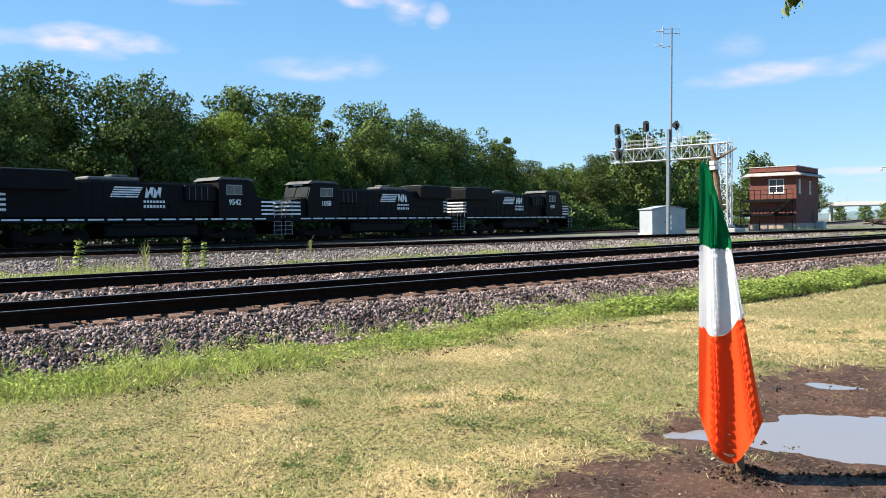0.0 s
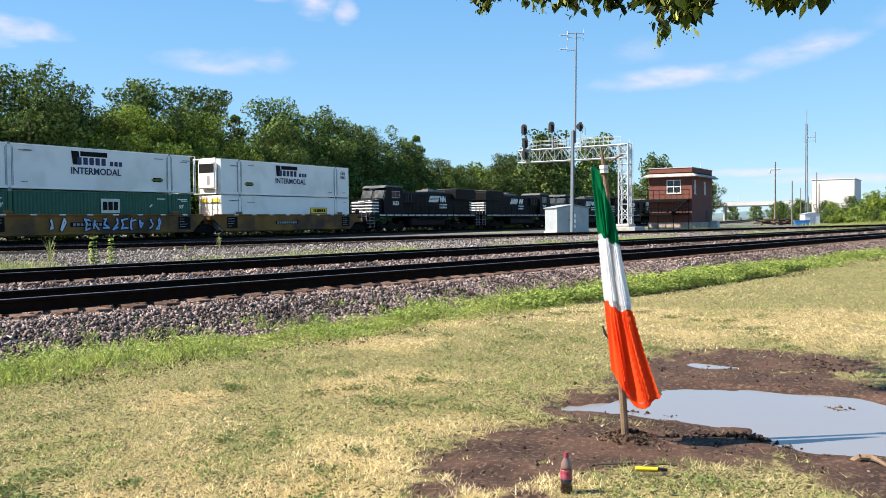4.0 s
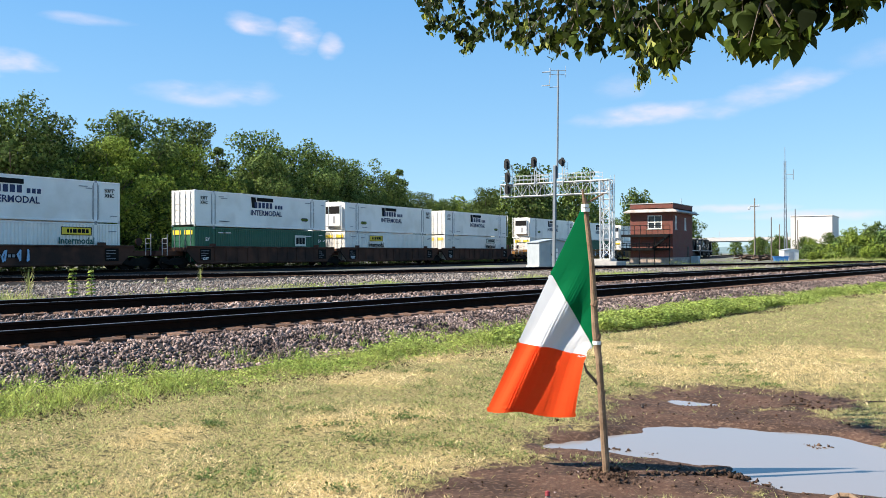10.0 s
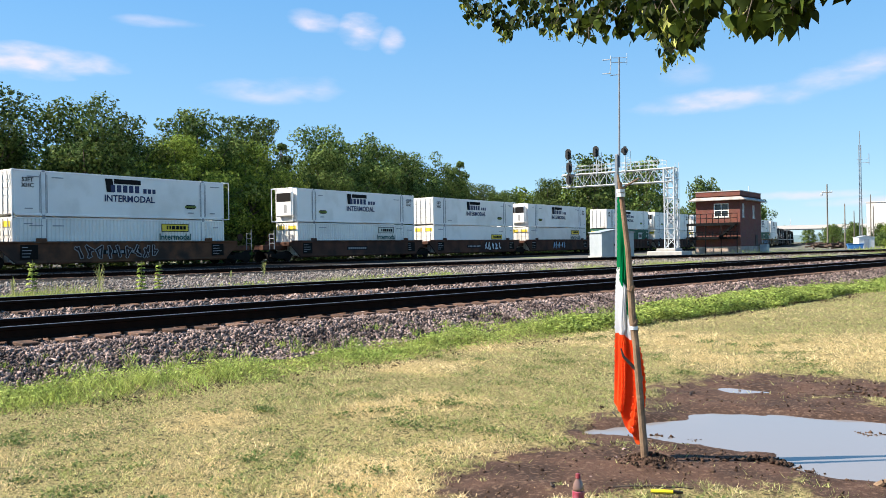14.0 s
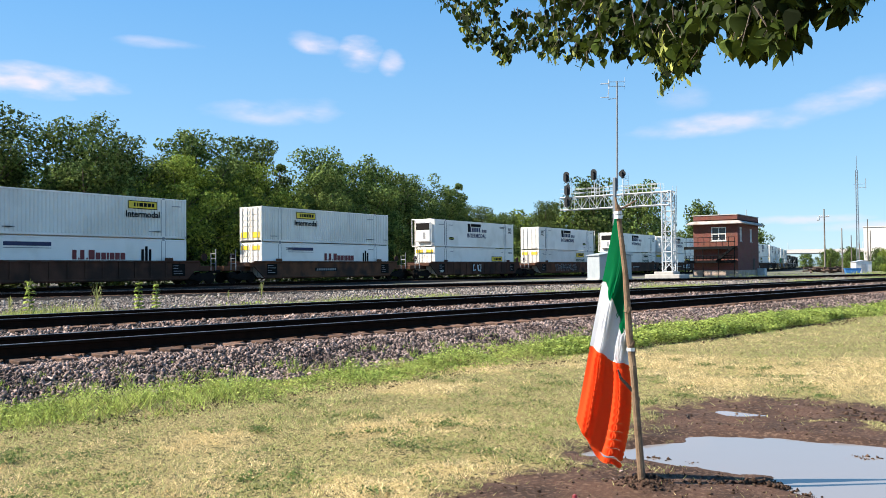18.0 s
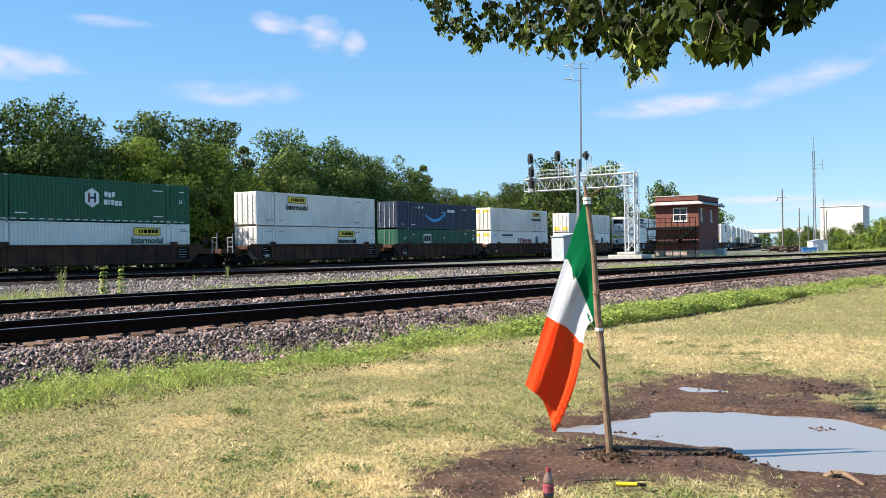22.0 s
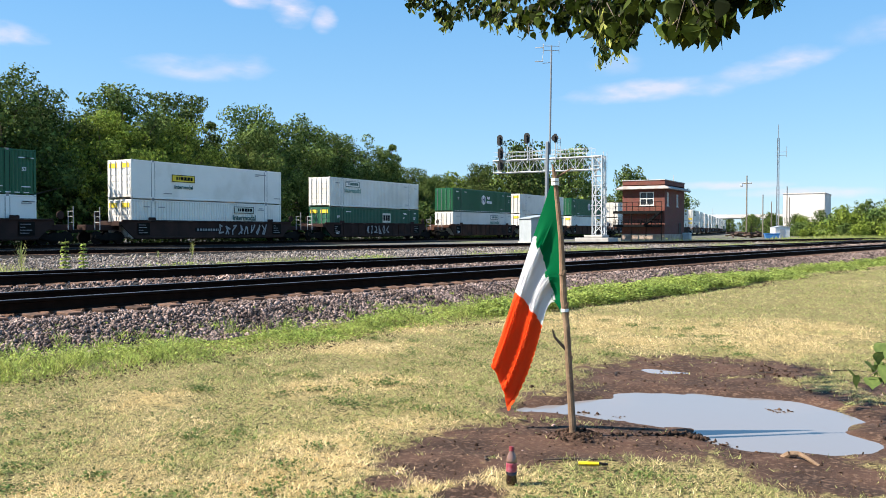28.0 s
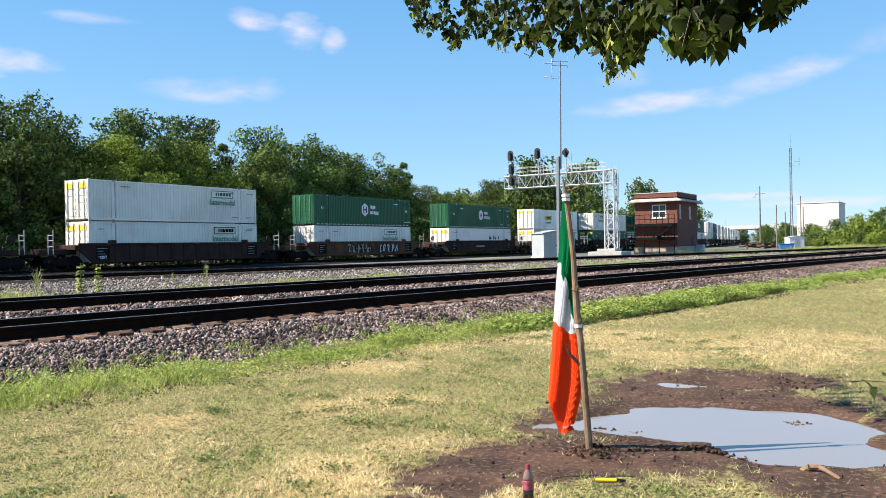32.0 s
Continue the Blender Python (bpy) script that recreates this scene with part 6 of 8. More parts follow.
def signal_gantry():
    thing = empty("signal_gantry", "white lattice cantilever signal gantry with black signal heads", "signal gantry")
    gx = 91.0
    bm = bmesh.new()
    lattice(bm, (gx, 32.75, 1.0), (gx, 32.75, 10.0), 1.1, 1.1, 8, 0.055)
    part("tower_leg", bm, "galv_white", thing)
    bm = bmesh.new()
    lattice(bm, (gx, 45.9, 9.2), (gx, 32.5, 9.2), 1.1, 1.45, 14, 0.045)
    part("truss_arm", bm, "galv_white", thing)
    bm = bmesh.new()
    box(bm, gx - 0.5, gx + 0.5, 32.6, 45.9, 9.99, 10.03)
    part("walkway", bm, "galv_white", thing)
    for x in (gx - 0.55, gx + 0.55):
        bm = bmesh.new()
        for y in np.arange(33.4, 46.0, 1.05):
            tube(bm, (x, y, 9.95), (x, y, 10.95), 0.025, n=5)
        for z in (10.45, 10.92):
            tube(bm, (x, 33.4, z), (x, 45.9, z), 0.025, n=5)
        part("railing", bm, "galv_white", thing)
    for y, z, tall in ((44.9, 12.35, 1), (41.35, 12.4, 1), (37.8, 12.25, 0)):
        bm = bmesh.new()
        tube(bm, (gx - 0.65, y, 9.5), (gx - 0.65, y, z + 0.3), 0.06, n=8)
        part("signal_post", bm, "galv_white", thing)
        signal_head(thing, gx - 0.85, y, z, tall)
        bm = bmesh.new()
        for k in range(9):
            box(bm, gx - 0.6, gx - 0.56, y - 0.62, y - 0.22, 10.2 + k * 0.25, 10.23 + k * 0.25)
        for yy in (y - 0.62, y - 0.22):
            tube(bm, (gx - 0.58, yy, 10.1), (gx - 0.58, yy, 12.3), 0.025, n=5)
        part("signal_ladder", bm, "galv_white", thing)
    signal_head(thing, gx - 0.85, 44.8, 10.75, 1)
    signal_head(thing, gx - 0.85, 44.8, 9.4, 1)
    bm = bmesh.new()
    for k in range(30):
        box(bm, gx + 0.85, gx + 0.88, 32.1, 32.5, 1.2 + k * 0.3, 1.23 + k * 0.3)
    for yy in (32.1, 32.5):
        tube(bm, (gx + 0.86, yy, 1.0), (gx + 0.86, yy, 10.6), 0.03, n=5)
    part("ladder", bm, "galv_white", thing)
    bm = bmesh.new()
    soft_box(bm, gx - 1.6, gx + 1.6, 31.0, 35.0, 0.2, 0.72, 0.06)
    soft_box(bm, gx - 1.1, gx + 1.1, 31.9, 34.1, 0.72, 1.02, 0.05)
    part("foundation", bm, "concrete", thing, "pale concrete footing")


signal_gantry()


def equipment_hut():
    thing = empty("equipment_hut", "grey sheet-metal signal equipment hut with a low gable roof", "hut")
    bm = bmesh.new()
    prism(bm, [(-1.7, 0), (1.7, 0), (1.7, 2.15), (0, 2.42), (-1.7, 2.15)], -1.15, 1.15)
    part("body", bm, "hut_metal", thing)
    for k in (-1, 1):
        bm = bmesh.new()
        prism(bm, [(k * 1.82, 2.16), (0, 2.46), (0, 2.52), (k * 1.82, 2.22)], -1.25, 1.25)
        part("roof_sheet", bm, "hut_metal", thing)
    bm = bmesh.new()
    box(bm, -0.5, 0.45, -1.18, -1.153, 0.1, 2.0)
    d = part("door", bm, "hut_metal", thing)
    bm = bmesh.new()
    box(bm, -0.42, -0.36, -1.24, -1.182, 0.95, 1.1)
    part("handle", bm, "ink_black", d)
    for z0, z1, x0, x1 in ((1.25, 1.6, -0.2, 0.3), (0.75, 1.15, 0.0, 0.3), (0.3, 0.6, -0.1, 0.3)):
        bm = bmesh.new()
        box(bm, x0, x1, -1.19, -1.182, z0, z1)
        part("notice", bm, "ink_white", d, "white paper notice")
    bm = bmesh.new()
    box(bm, -1.8, 1.8, -1.25, 1.25, -0.25, 0.0)
    part("plinth", bm, "concrete", thing)
    thing.matrix_basis = pose(73.9, 32.4, 0.5, 0, 0, -36)


equipment_hut()


def radio_mast():
    thing = empty("radio_mast", "tall thin grey radio mast with a small antenna on top", "mast")
    bm = bmesh.new()
    soft_box(bm, -0.14, 0.14, -0.14, 0.14, 0, 9.4, 0.04)
    part("post", bm, "mast_grey", thing)
    bm = bmesh.new()
    tube(bm, (0.1, -0.2, 8.2), (0.1, -0.2, 18.2), 0.1, 0.075, n=8)
    part("pole", bm, "mast_grey", thing)
    bm = bmesh.new()
    # two dipole loops on brackets to one side, a whip to the other
    back = Vector((-0.545, 0.838, 0))
    foot = Vector((0.1, -0.2, 0))
    for z in (18.15, 17.75):
        tube(bm, foot + back * -0.7 + Vector((0, 0, z)), foot + back * 0.8 + Vector((0, 0, z)), 0.032, n=5)
    tube(bm, foot + back * 0.75 + Vector((0, 0, 17.5)), foot + back * 0.75 + Vector((0, 0, 18.35)), 0.05, n=6)
    tube(bm, foot + back * -0.7 + Vector((0, 0, 17.5)), foot + back * -0.7 + Vector((0, 0, 18.6)), 0.022, n=5)
    for z in (18.0, 16.75):
        tube(bm, foot + back * 0.75 + Vector((0, 0, z)), foot + back * 1.5 + Vector((0, 0, z - 0.05)), 0.05, n=6)
    tube(bm, foot + back * 0.85 + Vector((0, 0, 16.7)), foot + back * 0.75 + Vector((0, 0, 17.5)), 0.028, n=5)
    tube(bm, foot + Vector((0, 0, 16.65)), foot + back * 0.8 + Vector((0, 0, 16.55)), 0.035, n=5)
    part("antenna", bm, "galv_white", thing)
    bm = bmesh.new()
    box(bm, -0.3, 0.3, -0.3, 0.3, -0.3, 0.08)
    part("footing", bm, "concrete", thing)
    thing.matrix_basis = Matrix.Translation((71.3, 30.75, 0.34)) @ Matrix.Rotation(radians(0.75), 4, Vector((0.838, 0.545, 0)))


radio_mast()


def brick_material():
    m = bpy.data.materials.new("tower_brick")
    m.use_nodes = True
    nt = m.node_tree
    b = nt.nodes["Principled BSDF"]
    b.inputs["Roughness"].default_value = 0.9
    co = nt.nodes.new("ShaderNodeTexCoord")
    sep = nt.nodes.new("ShaderNodeSeparateXYZ")
    com = nt.nodes.new("ShaderNodeCombineXYZ")
    ad = nt.nodes.new("ShaderNodeMath")
    nt.links.new(co.outputs["Object"], sep.inputs[0])
    nt.links.new(sep.outputs["X"], ad.inputs[0])
    nt.links.new(sep.outputs["Y"], ad.inputs[1])
    nt.links.new(ad.outputs[0], com.inputs["X"])
    nt.links.new(sep.outputs["Z"], com.inputs["Y"])
    br = nt.nodes.new("ShaderNodeTexBrick")
    br.inputs["Color1"].default_value, br.inputs["Color2"].default_value, br.inputs["Mortar"].default_value = (0.2, 0.05, 0.033, 1), (0.14, 0.038, 0.028, 1), (0.16, 0.09, 0.07, 1)
    br.inputs["Scale"].default_value = 1.0
    br.inputs["Brick Width"].default_value, br.inputs["Row Height"].default_value, br.inputs["Mortar Size"].default_value = 0.22, 0.075, 0.008
    nt.links.new(com.outputs[0], br.inputs["Vector"])
    no = nt.nodes.new("ShaderNodeTexNoise")
    no.inputs["Scale"].default_value, no.inputs["Detail"].default_value = 0.9, 5
    nt.links.new(co.outputs["Object"], no.inputs["Vector"])
    mx = nt.nodes.new("ShaderNodeMix")
    mx.data_type, mx.blend_type = "RGBA", "MULTIPLY"
    mx.inputs["Factor"].default_value = 0.5
    nt.links.new(br.outputs["Color"], mx.inputs["A"])
    nt.links.new(no.outputs["Color"], mx.inputs["B"])
    hs = nt.nodes.new("ShaderNodeHueSaturation")
    hs.inputs["Value"].default_value = 1.15
    nt.links.new(mx.outputs["Result"], hs.inputs["Color"])
    nt.links.new(hs.outputs[0], b.inputs["Base Color"])
    return m


M["tower_brick"] = brick_material()


def signal_tower():
    """Two-storey brick tower, 5 m by 10 m, with a flared eave, a steel landing and windows."""
    thing = empty("signal_tower", "two-storey red brick railway signal tower with white flared eaves", "building")
    W, D, H = 5.1, 9.0, 6.6
    wins = {"west": [(1.75, 3.45, 4.15, 5.75)], "south": [(0.9, 1.75, 4.1, 5.7), (5.2, 6.1, 4.1, 5.6)]}

    def wall(name, length, openings, at):
        """A wall 0.35 m thick along x, its outer face at y = 0, with real openings; then turned into place."""
        bm = bmesh.new()
        xs = sorted({0, length, *(v for o in openings for v in o[:2])})
        zs = sorted({0.75, H, *(v for o in openings for v in o[2:])})
        for a, b in zip(xs, xs[1:]):
            for c, d in zip(zs, zs[1:]):
                if not any(o[0] <= a and b <= o[1] and o[2] <= c and d <= o[3] for o in openings):
                    box(bm, a, b, 0, 0.35, c, d)
        bmesh.ops.remove_doubles(bm, verts=bm.verts, dist=0.001)
        w = part(name, bm, "tower_brick", thing)
        w.matrix_basis = at
        for a, b, c, d in openings:
            bm = bmesh.new()
            for x0, x1, z0, z1 in ((a, a + 0.1, c, d), (b - 0.1, b, c, d), (a + 0.1, b - 0.1, c, c + 0.1), (a + 0.1, b - 0.1, d - 0.1, d), ((a + b) / 2 - 0.04, (a + b) / 2 + 0.04, c + 0.1, d - 0.1), (a + 0.1, b - 0.1, (c + d) / 2 - 0.05, (c + d) / 2 + 0.05)):
                box(bm, x0, x1, 0.02 if x0 != a + 0.1 else 0.03, 0.12, z0, z1)
            f = part("window_frame", bm, "paint_white", w, "white window frame")
            bm = bmesh.new()
            box(bm, a + 0.05, b - 0.05, 0.13, 0.15, c + 0.05, d - 0.05)
            part("pane", bm, "glass_dark", f)
            bm = bmesh.new()
            soft_box(bm, a - 0.08, b + 0.08, -0.06, 0.12, c - 0.1, c - 0.004, 0.015)
            part("sill", bm, "concrete", f)
        return w

    wall("wall", D, wins["south"], pose(0, 0, 0))
    wall("wall", W - 0.7, wins["west"], pose(0, W - 0.35, 0, 0, 0, -90))
    wall("wall", D, [], pose(D, W, 0, 0, 0, 180))
    wall("wall", W - 0.7, [], pose(D, 0.35, 0, 0, 0, 90))
    bm = bmesh.new()
    soft_box(bm, -0.12, D + 0.12, -0.12, W + 0.12, -0.2, 0.75, 0.03)
    part("foundation", bm, "stone_base", thing, "weathered stone foundation")
    bm = bmesh.new()
    ring = []
    for o, z in ((0.66, 6.08), (0.66, 6.15), (0.24, 6.42), (-0.05, 6.5)):
        ring.append([bm.verts.new(p) for p in ((-o, -o, z), (D + o, -o, z), (D + o, W + o, z), (-o, W + o, z))])
    for a, b in zip(ring, ring[1:]):
        for i in range(4):
            bm.faces.new((a[i], a[(i + 1) % 4], b[(i + 1) % 4], b[i]))
    bm.faces.new(ring[0][::-1])
    bm.faces.new(ring[-1])
    part("eave", bm, "eave_white", thing, "weathered white flared eave")
    bm = bmesh.new()
    box(bm, 0.0, D, 0.0, W, 6.5, 7.1)
    part("parapet", bm, "tower_brick", thing)
    bm = bmesh.new()
    soft_box(bm, -0.06, D + 0.06, -0.06, W + 0.06, 7.1, 7.2, 0.02)
    part("coping", bm, "concrete", thing)
    bm = bmesh.new()
    for x, y, h in ((0.4, 2.2, 0.25), (7.5, 1.0, 0.9), (3.0, 3.0, 0.2), (9, 2, 0.25)):
        tube(bm, (x, y, 7.2), (x, y, 7.2 + h), 0.05, n=6)
    part("vent_pipe", bm, "galv", thing)
    # two steel landings, one over the other, and the stair between them, on the sunny end wall; the lower landing is
    # added to cast the lower shadow band
    for z, rise, bays in ((3.5, 1.05, 0.7), (1.9, 0.55, 0.4)):
        bm = bmesh.new()
        box(bm, -0.72, -0.01, 0.1, W + 0.9, z - 0.07, z)
        box(bm, -0.74, -0.68, 0.1, W + 0.9, z - 0.32, z - 0.07)
        landing = part("landing", bm, "loco_black", thing, "black painted steel landing")
        for k, y in enumerate(np.arange(0.15, W + 0.9, bays)):
            bm = bmesh.new()
            tube(bm, (-0.7, y, z), (-0.7, y, z + rise), 0.035, n=5)
            part("baluster", bm, "loco_black", landing)
        for top in (z + rise * 0.5, z + rise):
            bm = bmesh.new()
            tube(bm, (-0.7, 0.1, top), (-0.7, W + 0.9, top), 0.035, n=5)
            part("handrail", bm, "loco_black", landing)
        for y in (0.2, 2.0, 3.8, W + 0.8):
            bm = bmesh.new()
            tube(bm, (-0.68, y, z - 1.75 if z > 2 else -0.1), (-0.68, y, z - 0.3), 0.05, n=6)
            part("post", bm, "loco_black", landing)
    bm = bmesh.new()
    for x in (-1.35, -0.8):
        prism_y = ((0.2, 3.5), (0.2, 3.25), (2.1, 1.65), (2.1, 1.9))
        a = [bm.verts.new((x, y, z)) for y, z in prism_y]
        b = [bm.verts.new((x + 0.05, y, z)) for y, z in prism_y]
        bm.faces.new(a)
        bm.faces.new(b[::-1])
        for k in range(4):
            bm.faces.new((a[k], b[k], b[(k + 1) % 4], a[(k + 1) % 4]))
    for k in range(8):
        y = 0.3 + k * 0.22
        box(bm, -1.3, -0.8, y, y + 0.22, 3.32 - k * 0.2, 3.35 - k * 0.2)
    part("stair", bm, "loco_black", thing, "black steel stair")
    bm = bmesh.new()
    soft_box(bm, 6.3, 7.2, -0.06, -0.005, 0.0, 2.1, 0.02)
    part("door", bm, "scrap", thing)
    bm = bmesh.new()
    soft_box(bm, 7.4, 8.4, -1.1, -0.2, -0.1, 0.9, 0.05)
    part("air_unit", bm, "galv", thing)
    thing.matrix_basis = pose(97.8, 27.1, 0.36)


signal_tower()


def power_pole(x, y, h, arms, r=0.16):
    thing = empty("utility_pole", "weathered wooden utility pole" + (" with crossarm and wires" if arms else ""), "utility pole", "poles in the yard")
    bm = bmesh.new()
    tube(bm, (0, 0, -0.3), (0, 0, h), r, r * 0.7, n=10)
    part("pole", bm, "wood_pole", thing)
    if arms:
        bm = bmesh.new()
        soft_box(bm, -0.06, 0.06, -0.8, 0.8, h - 1.4, h - 1.28, 0.02)
        part("crossarm", bm, "wood_pole", thing)
        for yy in (-0.72, -0.35, 0.35, 0.72):
            bm = bmesh.new()
            lathe(bm, [(0.03, h - 1.26), (0.06, h - 1.2), (0.04, h - 1.1)], 8, 0, yy)
            part("insulator", bm, "paint_white", thing)
        bm = bmesh.new()
        soft_box(bm, -0.25, 0.1, 0.7, 1.1, h - 1.9, h - 1.45, 0.05)
        part("lamp_box", bm, "galv", thing)
    thing.matrix_basis = pose(x, y, 0.36)
    return thing


power_pole(150.3, 27.5, 10.6, True, 0.14)
for px, py, ph in ((133, 22.0, 6.6), (160, 25.0, 6.4), (166, 24.6, 5.0), (150, 21.0, 8.6), (152, 20.9, 6.8)):
    power_pole(px, py, ph, False, 0.1)


def radio_tower():
    thing = empty("lattice_tower", "tall slim grey lattice radio tower", "radio tower")
    bm = bmesh.new()
    lattice(bm, (0, 0, 0), (0, 0, 14), 0.62, 0.62, 14, 0.045, n=4)
    lattice(bm, (0, 0, 14), (0, 0, 28), 0.5, 0.5, 14, 0.045, n=4)
    part("lattice", bm, "steel_grey", thing)
    bm = bmesh.new()
    tube(bm, (0, 0, 28), (0, 0, 32), 0.09, n=5)
    for z in (23.0, 24.0):
        tube(bm, (0, 0.8, z), (0, -2.4, z), 0.06, n=5)
    tube(bm, (0, -2.3, 22.4), (0, -2.3, 25.5), 0.08, n=5)
    part("antenna", bm, "steel_grey", thing)
    bm = bmesh.new()
    box(bm, -1.2, 1.2, -1.2, 1.2, -0.4, 0.1)
    part("footing", bm, "concrete", thing)
    thing.matrix_basis = pose(260, 38.9, 0.36)


radio_tower()


def skip():
    thing = empty("waste_skip", "open blue steel waste skip", "skip")
    for k, pts in enumerate(([(-1.3, 0.1), (1.3, 0.1), (1.6, 1.15), (-1.6, 1.15)],)):
        for y0, y1 in ((-0.85, -0.79), (0.79, 0.85)):
            bm = bmesh.new()
            prism(bm, pts, y0, y1)
            part("side", bm, "blue_bin", thing)
    for s in (-1, 1):
        bm = bmesh.new()
        prism(bm, [(s * 1.24, 0.1), (s * 1.3, 0.1), (s * 1.6, 1.15), (s * 1.54, 1.15)], -0.79, 0.79)
        part("end", bm, "blue_bin", thing)
    bm = bmesh.new()
    box(bm, -1.3, 1.3, -0.79, 0.79, 0.05, 0.12)
    part("floor", bm, "blue_bin", thing)
    bm = bmesh.new()
    for x0, x1, y0, y1 in ((-1.66, 1.66, -0.93, -0.83), (-1.66, 1.66, 0.83, 0.93)):
        soft_box(bm, x0, x1, y0, y1, 1.1, 1.2, 0.02)
    part("rim", bm, "blue_bin", thing)
    bm = bmesh.new()
    for x in (-0.9, 0.9):
        soft_box(bm, x - 0.1, x + 0.1, -0.8, 0.8, -0.05, 0.06, 0.01)
    part("skid", bm, "scrap", thing)
    thing.matrix_basis = pose(122, 19.0, 0.42, 0, 0, -70) @ Matrix.Scale(0.62, 4)


skip()


def shed():
    thing = empty("metal_shed", "small white metal yard shed with a flat pitched roof", "shed")
    bm = bmesh.new()
    prism(bm, [(-1.6, 0), (1.6, 0), (1.6, 2.4), (0, 2.7), (-1.6, 2.4)], -1.4, 1.4)
    part("body", bm, "paint_white", thing)
    bm = bmesh.new()
    prism(bm, [(-1.75, 2.38), (0, 2.72), (1.75, 2.38), (1.75, 2.46), (0, 2.8), (-1.75, 2.46)], -1.5, 1.5)
    part("roof", bm, "galv", thing)
    bm = bmesh.new()
    box(bm, -0.5, 0.5, -1.44, -1.405, 0.05, 2.05)
    part("door", bm, "hut_metal", thing)
    thing.matrix_basis = pose(134, 19.7, 0.36, 0, 0, -60) @ Matrix.Scale(0.68, 4)


shed()


def far_warehouse():
    thing = empty("warehouse", "large plain white warehouse beyond the yard", "building")
    bm = bmesh.new()
    box(bm, 0, 22, 0, 14, -0.4, 14.6)
    part("wall", bm, "far_white", thing)
    bm = bmesh.new()
    box(bm, -0.2, 22.2, -0.2, 14.2, 14.6, 14.9)
    part("roof_edge", bm, "far_white", thing)
    for k in range(5):
        bm = bmesh.new()
        box(bm, -0.08, -0.03, 1 + k * 2.4, 2.6 + k * 2.4, 0.2, 3.6)
        part("dock_door", bm, "hut_metal", thing)
    thing.matrix_basis = pose(330, 33.5, 0.36)


far_warehouse()


def overpass():
    thing = empty("road_overpass", "pale concrete road overpass crossing the tracks", "bridge")
    bm = bmesh.new()
    box(bm, -5, 5, -60, 70, 6.6, 7.5)
    part("deck", bm, "concrete", thing)
    for x in (-5.1, 5.1):
        bm = bmesh.new()
        box(bm, x - 0.15, x + 0.15, -60, 70, 7.0, 8.7)
        part("parapet", bm, "far_white", thing)
    for y in (-40, -18, 24, 44):
        for x in (-3, 0, 3):
            bm = bmesh.new()
            tube(bm, (x, y, -0.5), (x, y, 6.0), 0.5, n=10)
            part("pier", bm, "concrete", thing)
        bm = bmesh.new()
        box(bm, -4.5, 4.5, y - 0.7, y + 0.7, 5.8, 6.6)
        part("pier_cap", bm, "concrete", thing)
    for y in (-50, -14, 18, 50):
        bm = bmesh.new()
        tube(bm, (5, y, 8.7), (5, y, 12), 0.12, n=6)
        part("lamp_post", bm, "galv", thing)
    thing.matrix_basis = pose(420, 75, 0.36, 0, 0, 8)


overpass()


def scrap_heap(x, y, n, seed):
    rnd = random.Random(seed)
    thing = empty("scrap_heap", "dark rusty heap of old track parts and timber", "scrap heap")
    for k in range(n):
        bm = bmesh.new()
        l = rnd.uniform(0.6, 1.7)
        soft_box(bm, -l, l, -0.13, 0.13, -0.1, 0.1, 0.02)
        o = part("sleeper", bm, "scrap", thing)
        o.matrix_basis = pose(rnd.uniform(-1.6, 1.6), rnd.uniform(-3, 3), 0.12 + 0.9 * rnd.random() * (1 - k / n / 2), rnd.uniform(-12, 12), rnd.uniform(-10, 10), rnd.uniform(0, 180))
    thing.matrix_basis = pose(x, y, 0.36)


scrap_heap(143, 25.4, 34, 6)

# ---- trees ----
def leaf_cloud(r, centres, radii, count, size):
    """Leaf quads gathered in and near the skins of many rounded clumps."""
    k = r.choice(len(centres), count, p=radii ** 2 / np.sum(radii ** 2))
    d = r.normal(size=(count, 3))
    d /= np.linalg.norm(d, axis=1)[:, None]
    d[:, 2] *= 0.8
    rad = radii[k] * (0.62 + 0.42 * r.rand(count) ** 0.5) * (1 + 0.16 * np.sin(5 * d[:, 0] + 7 * d[:, 1] + k))
    c = centres[k] + d * rad[:, None]
    n = d + r.normal(0, 0.45, (count, 3))
    n /= np.linalg.norm(n, axis=1)[:, None]
    u = np.cross(n, r.normal(size=(count, 3)))
    u /= np.linalg.norm(u, axis=1)[:, None]
    v = np.cross(n, u)
    s = (size * r.uniform(0.55, 1.35, count))[:, None]
    V = np.stack([c - u * s, c - v * s * 0.7 + u * s * 0.25, c + v * s * 0.7 + u * s * 0.25], 1).reshape(-1, 3)
    return V, np.arange(3 * count).reshape(-1, 3)


